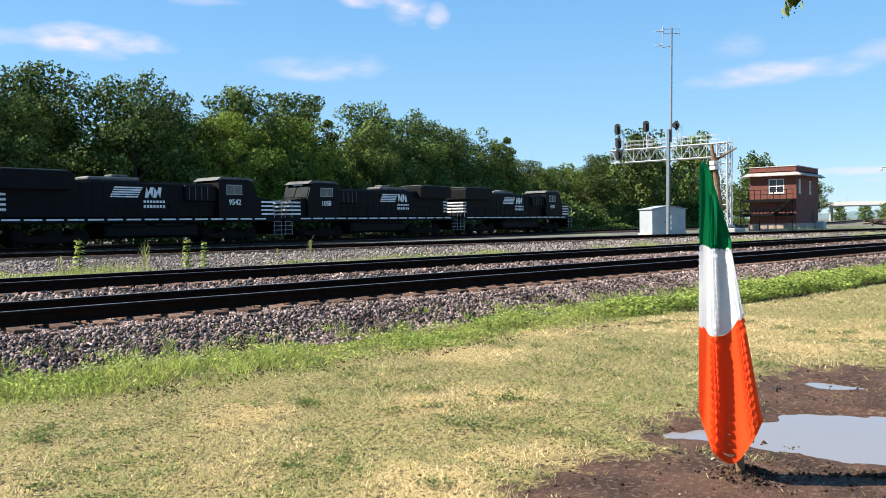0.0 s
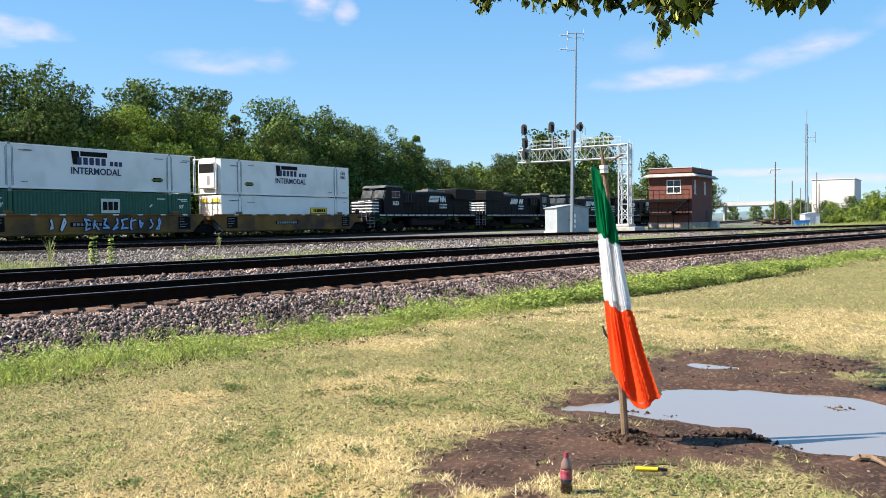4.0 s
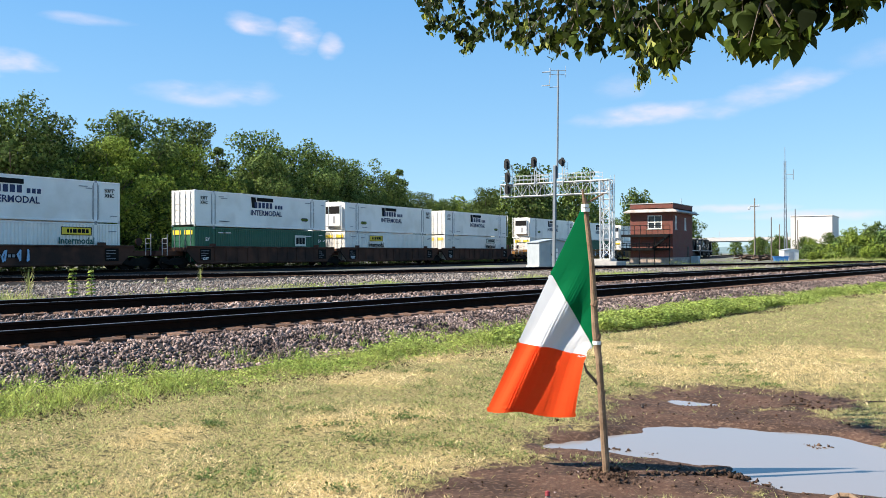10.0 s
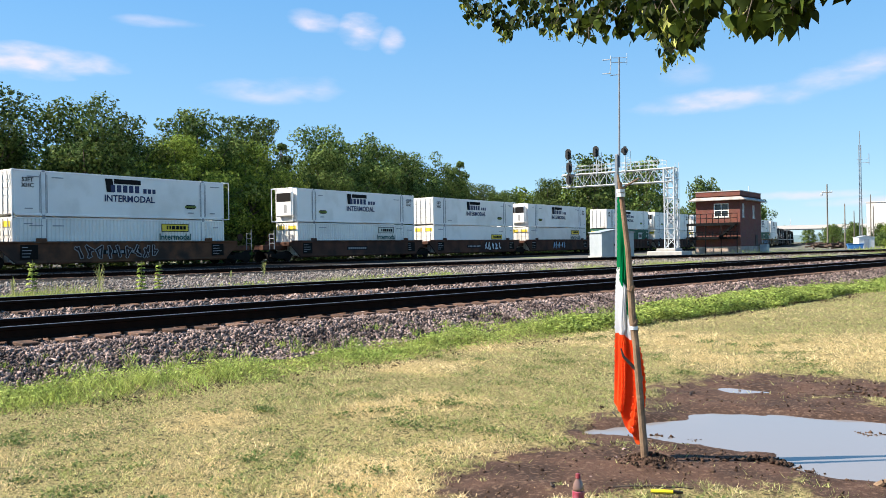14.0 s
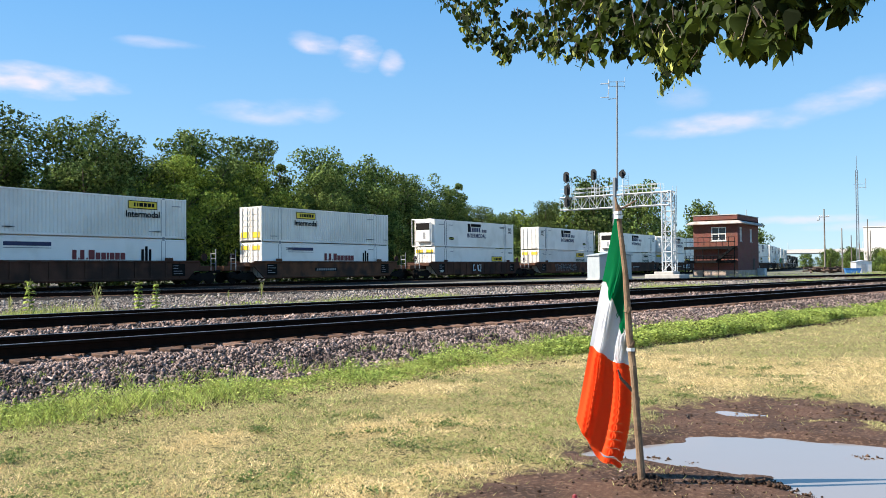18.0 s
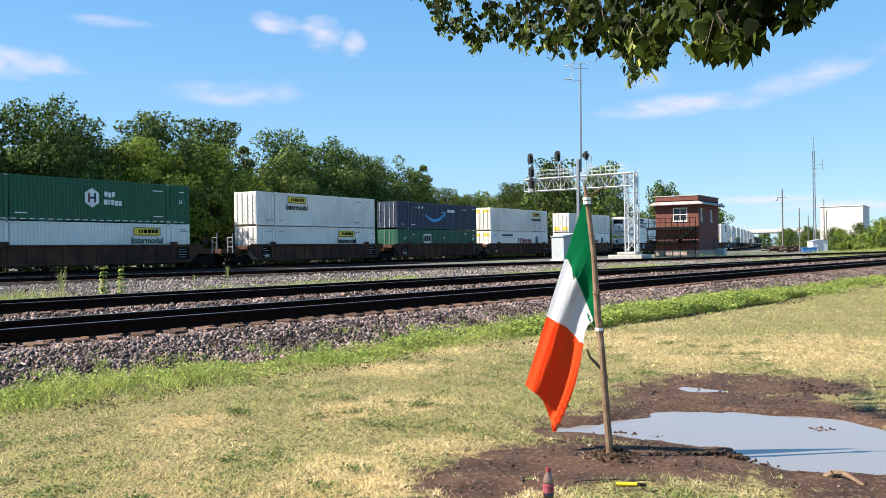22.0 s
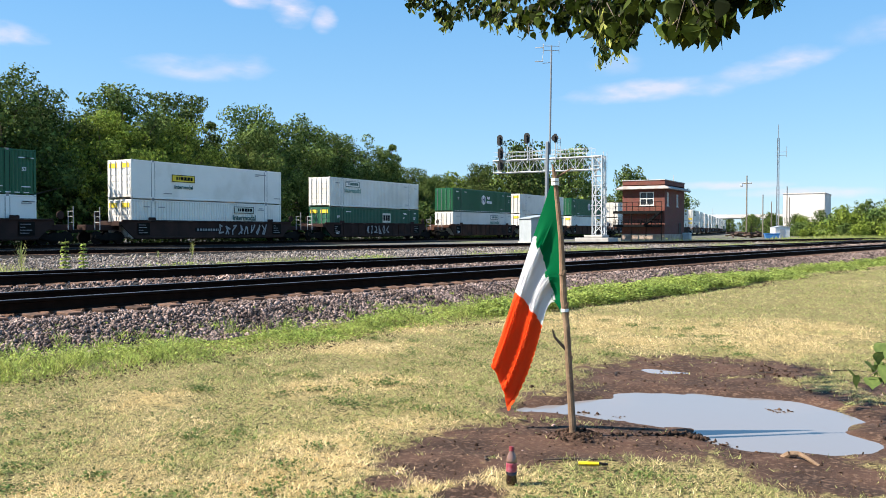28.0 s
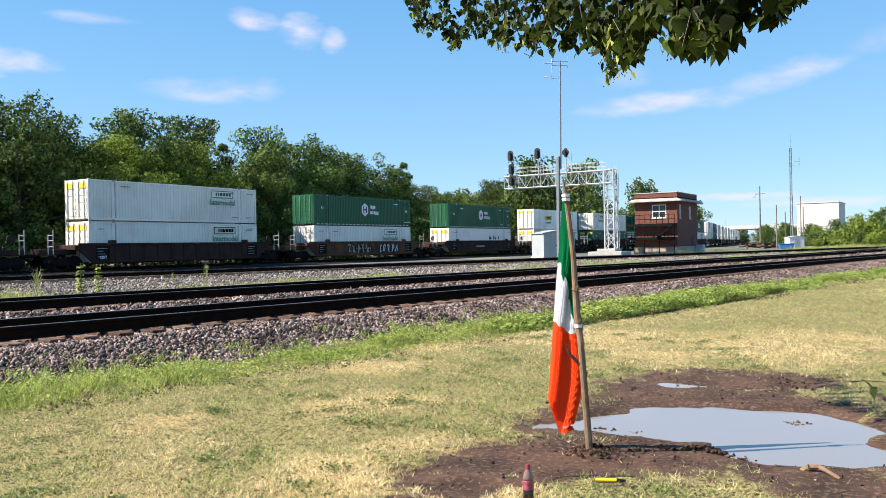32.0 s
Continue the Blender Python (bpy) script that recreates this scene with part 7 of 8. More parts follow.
def tree_meshes(seed, h, spread, material, count, size=0.2, pointed=False, name="tree"):
    r = np.random.RandomState(seed)
    bm = bmesh.new()
    lean = r.normal(0, 0.25, 2)
    top = Vector((lean[0], lean[1], h * 0.62))
    tube(bm, (0, 0, -0.4), (lean[0] * 0.4, lean[1] * 0.4, h * 0.3), h * 0.02, h * 0.015, n=8)
    tube(bm, (lean[0] * 0.4, lean[1] * 0.4, h * 0.3), top, h * 0.015, h * 0.006, n=7)
    centres, radii = [], []
    limbs = 26 if not pointed else 28
    for k in range(limbs):
        f = (k + 0.5) / limbs
        z0 = h * (0.16 + 0.42 * f)
        a = k * 2.4 + r.uniform(-0.4, 0.4)
        if pointed:
            reach = spread * (1.05 - f) * r.uniform(0.6, 1.25)
            tip = Vector((math.cos(a) * reach, math.sin(a) * reach, h * (0.12 + 0.85 * f)))
        else:
            reach = spread * math.sin(math.pi * min(1, 0.26 + 0.66 * f)) * r.uniform(0.6, 1.1)
            tip = Vector((math.cos(a) * reach, math.sin(a) * reach, h * (0.2 + 0.68 * f) + r.uniform(-0.05, 0.05) * h))
        root = Vector((lean[0] * 0.5, lean[1] * 0.5, min(z0, tip.z)))
        tube(bm, root, tip, h * 0.006, h * 0.0022, n=5)
        for j in range(6):
            c = root.lerp(tip, 0.5 + 0.11 * j) + Vector(r.normal(0, 0.13 * spread, 3))
            centres.append(c)
            radii.append(spread * r.uniform(0.12, 0.25) * (1.25 - 0.6 * f if pointed else 1))
    for k in range(16 if not pointed else 2):
        centres.append(Vector((lean[0], lean[1], h * (0.8 + 0.1 * r.rand()))) + Vector(r.normal(0, 0.2 * spread, 3)))
        radii.append(spread * r.uniform(0.12, 0.24) * (0.7 if pointed else 1))
    centres, radii = np.array([tuple(c) for c in centres]), np.array(radii)
    centres[:, 2] = np.minimum(centres[:, 2], h - radii * 0.8)
    V, F = leaf_cloud(r, centres, radii, count, size)
    wood = bpy.data.meshes.new("trunk")
    bm.to_mesh(wood)
    bm.free()
    wood.materials.append(M["bark"])
    return wood, array_mesh("crown", V, F, material)


TREES = [tree_meshes(k, 14, w, mat, 22000, 0.16, point) for k, w, mat, point in ((1, 5.2, "leaf_dark", False), (2, 4.8, "leaf_dark", False), (3, 5.4, "leaf_light", False), (4, 3.4, "leaf_dark", True), (5, 5.0, "leaf_dark", False))]
FAR_TREES = [tree_meshes(k, 14, w, mat, 6000, 0.28, point) for k, w, mat, point in ((11, 5.2, "leaf_dark", False), (12, 4.6, "leaf_dark", False), (13, 5.2, "leaf_light", False), (14, 3.4, "leaf_dark", True), (15, 4.9, "leaf_dark", False))]
BUSHES = [tree_meshes(7, 5, 3.2, "leaf_dark", 2700, 0.26), tree_meshes(8, 4.5, 3.0, "leaf_light", 2700, 0.25)]


def plant(x, y, h, kind, seed, label="leafy green deciduous tree in full summer leaf", name="tree", stock=TREES, base=14.0, z=0.3):
    rnd = random.Random(seed)
    wood, crown = stock[kind]
    thing = empty(name, label, name)
    s = h / base
    mesh_part("trunk", wood, thing)
    mesh_part("crown", crown, thing)
    thing.matrix_basis = Matrix.LocRotScale((x, y, z), Euler((0, 0, rnd.uniform(0, 6.28))), (s * rnd.uniform(0.92, 1.1), s * rnd.uniform(0.92, 1.1), s))


def treeline():
    rnd = random.Random(77)
    # x, y, height, kind: the wood behind the far track
    for x, y, h, k in ((14, 63, 14, 0), (21, 66, 14.5, 1), (27, 62, 13, 4), (33, 66, 14.8, 0), (38, 61, 13.6, 1), (42.5, 63, 13.0, 4), (46, 60, 11.5, 2), (50, 63, 14.6, 0), (54, 60, 11.8, 2), (58, 65, 15.2, 1),
                       (63, 65, 12.6, 3), (67, 62, 12.4, 0), (71, 66, 15.4, 4), (77, 65, 15.0, 0), (83, 65, 13.8, 1), (88, 67, 14.0, 4), (94, 66, 13.2, 0), (100, 67, 13.6, 3),
                       (106, 68, 11.0, 1), (112, 68, 9.8, 4), (119, 70, 10.8, 0), (127, 72, 11.5, 2), (136, 72, 12.0, 1), (146, 74, 13.0, 2), (156, 74, 14.0, 0), (166, 74, 14.0, 4),
                       (178, 76, 13, 1), (191, 78, 14, 0), (207, 66, 17.9, 4), (129, 60, 16.8, 0), (139, 63, 15.0, 1), (150, 60, 17.6, 4), (117, 62, 12.0, 1), (237, 62, 13.5, 0), (214, 80, 14, 1), (240, 84, 12, 4), (270, 90, 12, 0), (286, 77, 15.0, 4), (297, 80, 13.0, 1), (310, 84, 10, 0)):
        plant(x, y, h, k, int(x * 7), stock=TREES if x < 125 else FAR_TREES)
    # a second, deeper row closes the gaps
    for i in range(22):
        plant(8 + i * 7.5, 74 + rnd.uniform(-2, 4), rnd.uniform(10.5, 13.0) - (1.5 if i > 12 else 0), rnd.choice((0, 1, 4)), 500 + i, stock=FAR_TREES)
    for i in range(34):
        plant(12 + i * 4.4, 58.5 + rnd.uniform(-0.8, 1.5), rnd.uniform(3.2, 5.2), 0, 600 + i, "dense green undergrowth bush beside the track", "bush", BUSHES, 5.0)
    # beyond the yard, right of the tower
    for x, y, h, k in ((198, 24.5, 6.0, 2), (189, 20, 7.0, 1), (196, 16.5, 8.5, 2), (186, 11.5, 9.5, 0), (192, 6.5, 11.0, 2), (188, 1.0, 12.5, 0), (185, -5, 12, 2), (192, -11, 13, 0), (188, -17, 12, 1), (190, -24, 12, 0), (228, 30, 7, 0), (300, 47, 9.5, 0), (315, 56, 9, 1), (340, 62, 9, 4), (322, 50, 9.5, 1), (330, 57, 9, 0), (360, 24, 13, 1), (390, 58, 10, 0), (460, 60, 12, 1), (470, 95, 12, 0), (480, 110, 13, 4), (500, 80, 11, 1)):
        plant(x, y, h, k, int(x * 3 + y), stock=FAR_TREES, z=0.3 - 0.2 * h)
    # a thicket of shrubs and low trees that rises towards the near side of the yard
    for k in range(30):
        f = k / 29
        y = 27.5 - 34 * f + rnd.uniform(-1, 1)
        h = (2.6 + 6.5 * f) * rnd.uniform(0.75, 1.2)
        plant(186 + rnd.uniform(-12, 12) - 20 * f, y, h, rnd.choice((0, 0, 1)), 900 + k, "dense green shrub in the thicket beyond the yard", "shrub", BUSHES, 5.0, 0.3 - 0.22 * h)
    for x, y in ((150, 10), (158, 5), (165, 0), (172, 8), (180, 12), (162, 13), (176, -4), (170, -10), (143, 17.5)):
        plant(x, y, 1.6 if x < 150 else 2.6, rnd.choice((0, 1)), int(x), "low green bush on rough grass", "bush", BUSHES, 5.0)


treeline()


def far_hills():
    bm = bmesh.new()
    rnd = random.Random(3)
    lo, hi = [], []
    for k in range(90):
        a = radians(-20 + k * 2.0)
        d = 2400
        lo.append(bm.verts.new((d * math.sin(a), d * math.cos(a), -20)))
        hi.append(bm.verts.new((d * 1.02 * math.sin(a), d * 1.02 * math.cos(a), 26 + 14 * math.sin(k * 0.37) + rnd.uniform(-3, 3))))
    for i in range(len(lo) - 1):
        bm.faces.new((lo[i], lo[i + 1], hi[i + 1], hi[i]))
    tagged(part("backdrop", bm, "leaf_far"), "distant wooded ridge on the horizon", "hills", kind="structure")


M["leaf_far"] = surf("leaf_far", (0.1, 0.15, 0.16), (0.12, 0.17, 0.19), 0.02, 0.9, 0, 0, 0.2, 0.2)
far_hills()

# ---- the tree over the camera: drooping twigs with heart-shaped leaves ----
VIEW = Vector((0.03, 0.03, 1.59))


def around(az, el, far):
    """A place at a heading (clockwise from +y), elevation and distance from the standing spot."""
    a, e = radians(az), radians(el)
    return VIEW + far * Vector((math.sin(a) * math.cos(e), math.cos(a) * math.cos(e), math.sin(e)))


def leaf_mesh(seed, material="leaf_near"):
    """A heart-shaped leaf with a drawn-out tip, folded along its midrib; one unit long from stalk to tip."""
    r = random.Random(seed)
    w = r.uniform(0.88, 1.08)
    side = [(0.0, 0.0), (0.27, -0.08), (0.46, 0.08), (0.5, 0.32), (0.38, 0.6), (0.16, 0.86), (0.0, 1.12)]
    verts, faces = [], []
    fold, curl, twist = r.uniform(0.02, 0.16), r.uniform(-0.35, 0.1), r.uniform(-0.15, 0.15)
    for k, (x, y) in enumerate(side):
        z = curl * y * y
        verts += [(twist * y * y * 0.4, y if k else 0.04, z), (x * w, y, z + fold * x), (-x * w, y, z + fold * x * 0.8)]
    for k in range(6):
        a, b = 3 * k, 3 * k + 3
        faces += [(a, a + 1, b + 1, b), (a, b, b + 2, a + 2)]
    me = bpy.data.meshes.new("leaf")
    me.from_pydata(verts, [], faces)
    me.materials.append(M[material])
    me.validate()
    me.polygons.foreach_set("use_smooth", [True] * len(me.polygons))
    return me


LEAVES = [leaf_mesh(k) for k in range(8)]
# lighter copies of the leaf: sun on one low twig, put into the colour
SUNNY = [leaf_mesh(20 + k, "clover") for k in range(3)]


def overhead_tree():
    rnd = random.Random(12)
    thing = empty("shade_tree", "shade tree with drooping leafy branches over the lawn", "tree")
    bm = bmesh.new()
    trunk_foot, fork = Vector((-0.3, -4.2, -0.1)), Vector((0.0, -3.9, 3.6))
    tube(bm, trunk_foot, fork, 0.3, 0.2, n=14)
    part("trunk", bm, "bark", thing)
    limb_a = bmesh.new()
    hub = around(76, 40, 3.6)
    tube(limb_a, fork, hub, 0.13, 0.05, n=8)
    part("limb", limb_a, "bark", thing)
    # lowest edge of the crown: heading, elevation; and how far off the twigs hang there
    low_az = [54.0, 55.2, 56.7, 57.3, 58.3, 58.8, 59.5, 60.4, 63.6, 65.0, 66.1, 66.9, 68.0, 69.7, 70.05, 70.15, 71.4, 72.3, 73.4, 74.5, 74.7, 75.4, 77.8, 78.4, 79.4, 80.5, 81.0, 82.3, 83.0, 86]
    low_el = [18.5, 17.0, 15.9, 14.4, 14.2, 14.4, 13.1, 13.6, 13.1, 12.5, 12.8, 12.2, 12.5, 12.4, 13.2, 11.1, 11.5, 12.0, 13.0, 13.8, 12.3, 12.0, 11.8, 12.5, 13.6, 12.9, 14.0, 14.1, 15.5, 16.5]
    way_az, way_far = [54, 58, 62, 66, 70, 72.5, 74.5, 76, 86], [9.4, 8.1, 6.7, 5.5, 4.8, 4.1, 3.4, 3.1, 3.0]
    ends = []
    for k in range(16):
        az = 55.5 + 28 * k / 15
        far = float(np.interp(az, way_az, way_far))
        end = around(az, float(np.interp(az, low_az, low_el)) + 5 + rnd.uniform(-1, 1), far)
        mid = hub.lerp(end, 0.55) + Vector((0, 0, 0.25))
        bm = bmesh.new()
        tube(bm, hub, mid, 0.03, 0.016, n=6)
        tube(bm, mid, end, 0.016, 0.006, n=5)
        part("branch", bm, "bark", thing)
        ends.append(end)
    # twigs in four storeys: the lowest one ends at the crown's edge, the others hang above it
    twigs = bmesh.new()
    spots = []
    plan = []
    for storey, count in ((0, 105), (1, 150), (2, 170), (3, 150)):
        for k in range(count):
            az = 54.3 + 29.6 * (k + rnd.random()) / count
            if storey < 2 and (73.2 < az < 74.6 or 78.6 < az < 80.2 or az > 81.6) and k % 3:
                continue
            if storey > 1 and az < 62 and k % 4:
                continue
            plan.append((storey, az, rnd.uniform(0.0, 1.3) ** 1.7 if storey == 0 else (storey - 1) * 2.0 + rnd.uniform(0.3, 3.0)))
    # sprays that hang lowest
    for first, last, count in ((69.9, 72.6, 16), (74.7, 78.2, 18), (80.2, 82.6, 8), (59.2, 60.2, 5), (56.8, 58.3, 6)):
        plan += [(0, rnd.uniform(first, last), rnd.uniform(0, 0.35)) for k in range(count)]
    for storey, az, drop in plan:
        far = float(np.interp(az, way_az, way_far)) * rnd.uniform(0.93, 1.09)
        low = float(np.interp(az, low_az, low_el))
        tip = around(az, low + 0.045 / far * 57.3 + drop, far)
        root = tip + Vector((rnd.uniform(-0.04, 0.1), rnd.uniform(-0.12, 0.08), rnd.uniform(0.06, 0.22)))
        tube(twigs, root, tip, 0.0035, 0.0015, n=4, cap=False)
        for n in range(9):
            f = (n + 0.5) / 9
            p = root.lerp(tip, f) + Vector((rnd.gauss(0, 0.024), rnd.gauss(0, 0.024), rnd.gauss(0, 0.012)))
            spots.append((storey - f, p))
    tagged(part("twigwork", twigs, "bark", thing), kind="stuff")
    # one twig hanging low beside the lawn, its leaves in the lighter, sunlit colour
    top, tip = around(102.0, 4, 3.6), around(87.0, -9.2, 3.7)
    bm = bmesh.new()
    tube(bm, hub, top, 0.02, 0.01, n=5)
    tube(bm, top, tip, 0.008, 0.002, n=5)
    part("branch", bm, "bark", thing)
    for n in range(30):
        f = 1 - 0.4 * rnd.random() ** 1.6
        p = top.lerp(tip, f) + Vector((rnd.gauss(0, 0.05), rnd.gauss(0, 0.05), rnd.gauss(0, 0.035)))
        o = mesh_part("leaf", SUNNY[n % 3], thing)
        o.matrix_basis = Matrix.Translation(p) @ Matrix.Rotation(rnd.uniform(0, 6.28), 4, "Z") @ Matrix.Rotation(radians(-55 + rnd.gauss(0, 30)), 4, "X") @ Matrix.Scale(rnd.uniform(0.04, 0.066), 4)
    spots.sort(key=lambda q: q[0])
    rest_v, rest_f = [], []
    for n, (f, p) in enumerate(spots):
        size = rnd.uniform(0.033, 0.06)
        m = Matrix.Translation(p) @ Matrix.Rotation(rnd.uniform(0, 6.28), 4, "Z") @ Matrix.Rotation(radians(-88 + rnd.gauss(0, 30)), 4, "X") @ Matrix.Rotation(radians(rnd.gauss(0, 22)), 4, "Z") @ Matrix.Scale(size, 4)
        me = LEAVES[n % 8]
        if n < 260:
            o = mesh_part("leaf", me, thing)
            o.matrix_basis = m
        else:
            base = len(rest_v)
            rest_v += [tuple(m @ v.co) for v in me.vertices]
            rest_f += [tuple(base + i for i in q.vertices) for q in me.polygons]
    me = bpy.data.meshes.new("foliage")
    me.from_pydata(rest_v, [], rest_f)
    me.polygons.foreach_set("use_smooth", [True] * len(me.polygons))
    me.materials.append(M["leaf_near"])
    tagged(mesh_part("foliage", me, thing), kind="stuff")
    # pale flower bracts with round buds, in bunches among the leaves
    V, buds = [], bmesh.new()
    for k in range(170):
        p = spots[rnd.randrange(len(spots))][1] + Vector((0, 0, -0.02))
        for n in range(5):
            a, l = rnd.uniform(0, 6.28), rnd.uniform(0.04, 0.075)
            d = Vector((math.cos(a) * 0.5, math.sin(a) * 0.5, -rnd.uniform(0.5, 1.0))).normalized()
            side = d.cross(Vector((rnd.gauss(0, 1), rnd.gauss(0, 1), 0.3))).normalized() * l * 0.15
            q = p + Vector((rnd.gauss(0, 0.025), rnd.gauss(0, 0.025), rnd.gauss(0, 0.02)))
            V += [tuple(q), tuple(q + d * l * 0.5 + side), tuple(q + d * l), tuple(q + d * l * 0.5 - side)]
            m = Matrix.Translation(q + d * l * 0.8 + side * 2.5)
            bmesh.ops.create_icosphere(buds, subdivisions=1, radius=0.004, matrix=m)
    tagged(mesh_part("bract_bunch", array_mesh("bract_bunch", V, np.arange(len(V)).reshape(-1, 4), "leaf_bract"), thing, None, "pale yellow-green flower bracts"), kind="stuff")
    tagged(part("bud_bunch", buds, "leaf_near", thing), kind="stuff")


overhead_tree()

# ---- the flag on its stick, and small things on the ground ----
FOOT, TOP = Vector((5.916, 2.332, 0.0)), Vector((5.905, 2.50, 2.03))


def flag_stick():
    thing = empty("flag_stick", "crooked bare wooden branch stuck upright in the mud", "stick")
    bm = bmesh.new()
    pts = [FOOT + Vector((0, 0, -0.15)), FOOT.lerp(TOP, 0.2) + Vector((0.004, 0.005, 0)), FOOT.lerp(TOP, 0.42) + Vector((-0.006, -0.008, 0)), FOOT.lerp(TOP, 0.52) + Vector((0.004, 0.004, 0)), FOOT.lerp(TOP, 0.75) + Vector((0.01, -0.01, 0)), TOP]
    rad = [0.029, 0.027, 0.025, 0.027, 0.021, 0.017]
    for (a, b), (r0, r1) in zip(zip(pts, pts[1:]), zip(rad, rad[1:])):
        tube(bm, a, b, r0, r1, n=10)
    for f in (0.3, 0.47, 0.5, 0.62):
        p = FOOT.lerp(TOP, f)
        tube(bm, p + Vector((0, 0, -0.02)), p + Vector((0.012, -0.012, 0.025)), 0.03, 0.022, n=8)
    part("stem", bm, "stick", thing, "peeled pale branch")
    bm = bmesh.new()
    p = FOOT.lerp(TOP, 0.325)
    tube(bm, p, p + Vector((-0.055, 0.085, 0.11)), 0.014, 0.01, n=7)
    tube(bm, p + Vector((-0.055, 0.085, 0.11)), p + Vector((-0.065, 0.1, 0.17)), 0.01, 0.005, n=7)
    part("side_branch", bm, "stick_dark", thing, "dark broken side branch")
    bm = bmesh.new()
    tube(bm, TOP + Vector((0, 0, -0.05)), TOP + Vector((0.07, -0.12, 0.03)), 0.01, 0.006, n=6)
    tube(bm, TOP + Vector((0, 0, -0.03)), TOP + Vector((-0.01, 0.01, 0.06)), 0.014, 0.008, n=6)
    part("fork", bm, "stick", thing)
    bm = bmesh.new()
    for f in (0.48, 0.955, 0.97):
        p = FOOT.lerp(TOP, f)
        tube(bm, p + Vector((0, 0, -0.012)), p + Vector((0, 0, 0.012)), 0.031, n=10)
    part("binding", bm, "ink_white", thing, "clear tape binding")


flag_stick()

HOIST, FLY, NA, NB = 1.02, 1.6, 42, 27
SIDE = Vector((0.545, -0.838, 0)).normalized()   # to the right as seen from the lawn
AWAY = Vector((0.838, 0.545, 0)).normalized()


def cloth_piece(material, size):
    """A small round patch of thin cloth."""
    bm = bmesh.new()
    r = FLY / NA * size
    ring = [bm.verts.new((r * math.cos(math.pi * k / 5), r * math.sin(math.pi * k / 5), 0)) for k in range(10)]
    bm.faces.new(ring)
    me = bpy.data.meshes.new("cloth")
    bm.to_mesh(me)
    bm.free()
    me.materials.append(M[material])
    return me


def build_flag():
    """Overlapping patches of cloth, finer along the hems and the two seams."""
    thing = empty("flag", "green, white and orange tricolour cloth flag tied to the stick", "flag")
    pieces = []
    colours = ("flag_green", "flag_white", "flag_orange")
    wide, fine = [cloth_piece(c, 0.82) for c in colours], [cloth_piece(c, 0.56) for c in colours]
    seams = {0, NA // 3 - 1, NA // 3, 2 * NA // 3 - 1, 2 * NA // 3, NA - 1}
    for i in range(NA):
        for j in range(NB):
            spots = [(0.5, 0.5)]
            if i in seams and i:
                spots = [(0.5, 0.25), (0.5, 0.75)]
            elif j in (0, NB - 1):
                spots = [(0.25, 0.5), (0.75, 0.5)]
            for a, b in spots:
                o = mesh_part("cloth", (wide if len(spots) == 1 else fine)[i * 3 // NA], thing)
                pieces.append((i, j, (i + a) / NA, (j + b) / NB, o))
    return pieces


CLOTH = build_flag()


def bottle():
    thing = empty("cola_bottle", "small plastic cola bottle with a red label and red cap", "bottle")
    bm = bmesh.new()
    lathe(bm, [(0.026, 0.0), (0.033, 0.006), (0.035, 0.03), (0.031, 0.06), (0.034, 0.085)], 18)
    part("lower_body", bm, "cola", thing, smooth=True)
    bm = bmesh.new()
    lathe(bm, [(0.0335, 0.085), (0.0345, 0.09), (0.0345, 0.135), (0.0335, 0.14)], 18)
    part("label", bm, "label_red", thing, "red printed label", smooth=True)
    bm = bmesh.new()
    lathe(bm, [(0.033, 0.14), (0.034, 0.155), (0.026, 0.185), (0.015, 0.205), (0.0125, 0.216)], 18)
    part("shoulder", bm, "cola_clear", thing, smooth=True)
    bm = bmesh.new()
    lathe(bm, [(0.016, 0.212), (0.0165, 0.214), (0.0155, 0.218), (0.0145, 0.219), (0.0145, 0.234), (0.013, 0.237)], 18)
    part("cap", bm, "cap_red", thing, smooth=True)
    x, y = 4.58, 2.22
    thing.matrix_basis = pose(x, y, float(height(x, y)) - 0.002)


bottle()


def yellow_stick():
    thing = empty("marker_pen", "yellow plastic pen with a black end lying on the mud", "pen")
    bm = bmesh.new()
    tube(bm, (-0.085, 0, 0.012), (0.05, 0, 0.012), 0.0125, n=10)
    part("barrel", bm, "plastic_yellow", thing)
    bm = bmesh.new()
    tube(bm, (0.05, 0, 0.012), (0.11, 0, 0.01), 0.011, 0.007, n=10)
    part("cap", bm, "ink_black", thing)
    x, y = 5.22, 1.94
    thing.matrix_basis = pose(x, y, float(height(x, y)) + 0.004, 0, 0, -66)


yellow_stick()


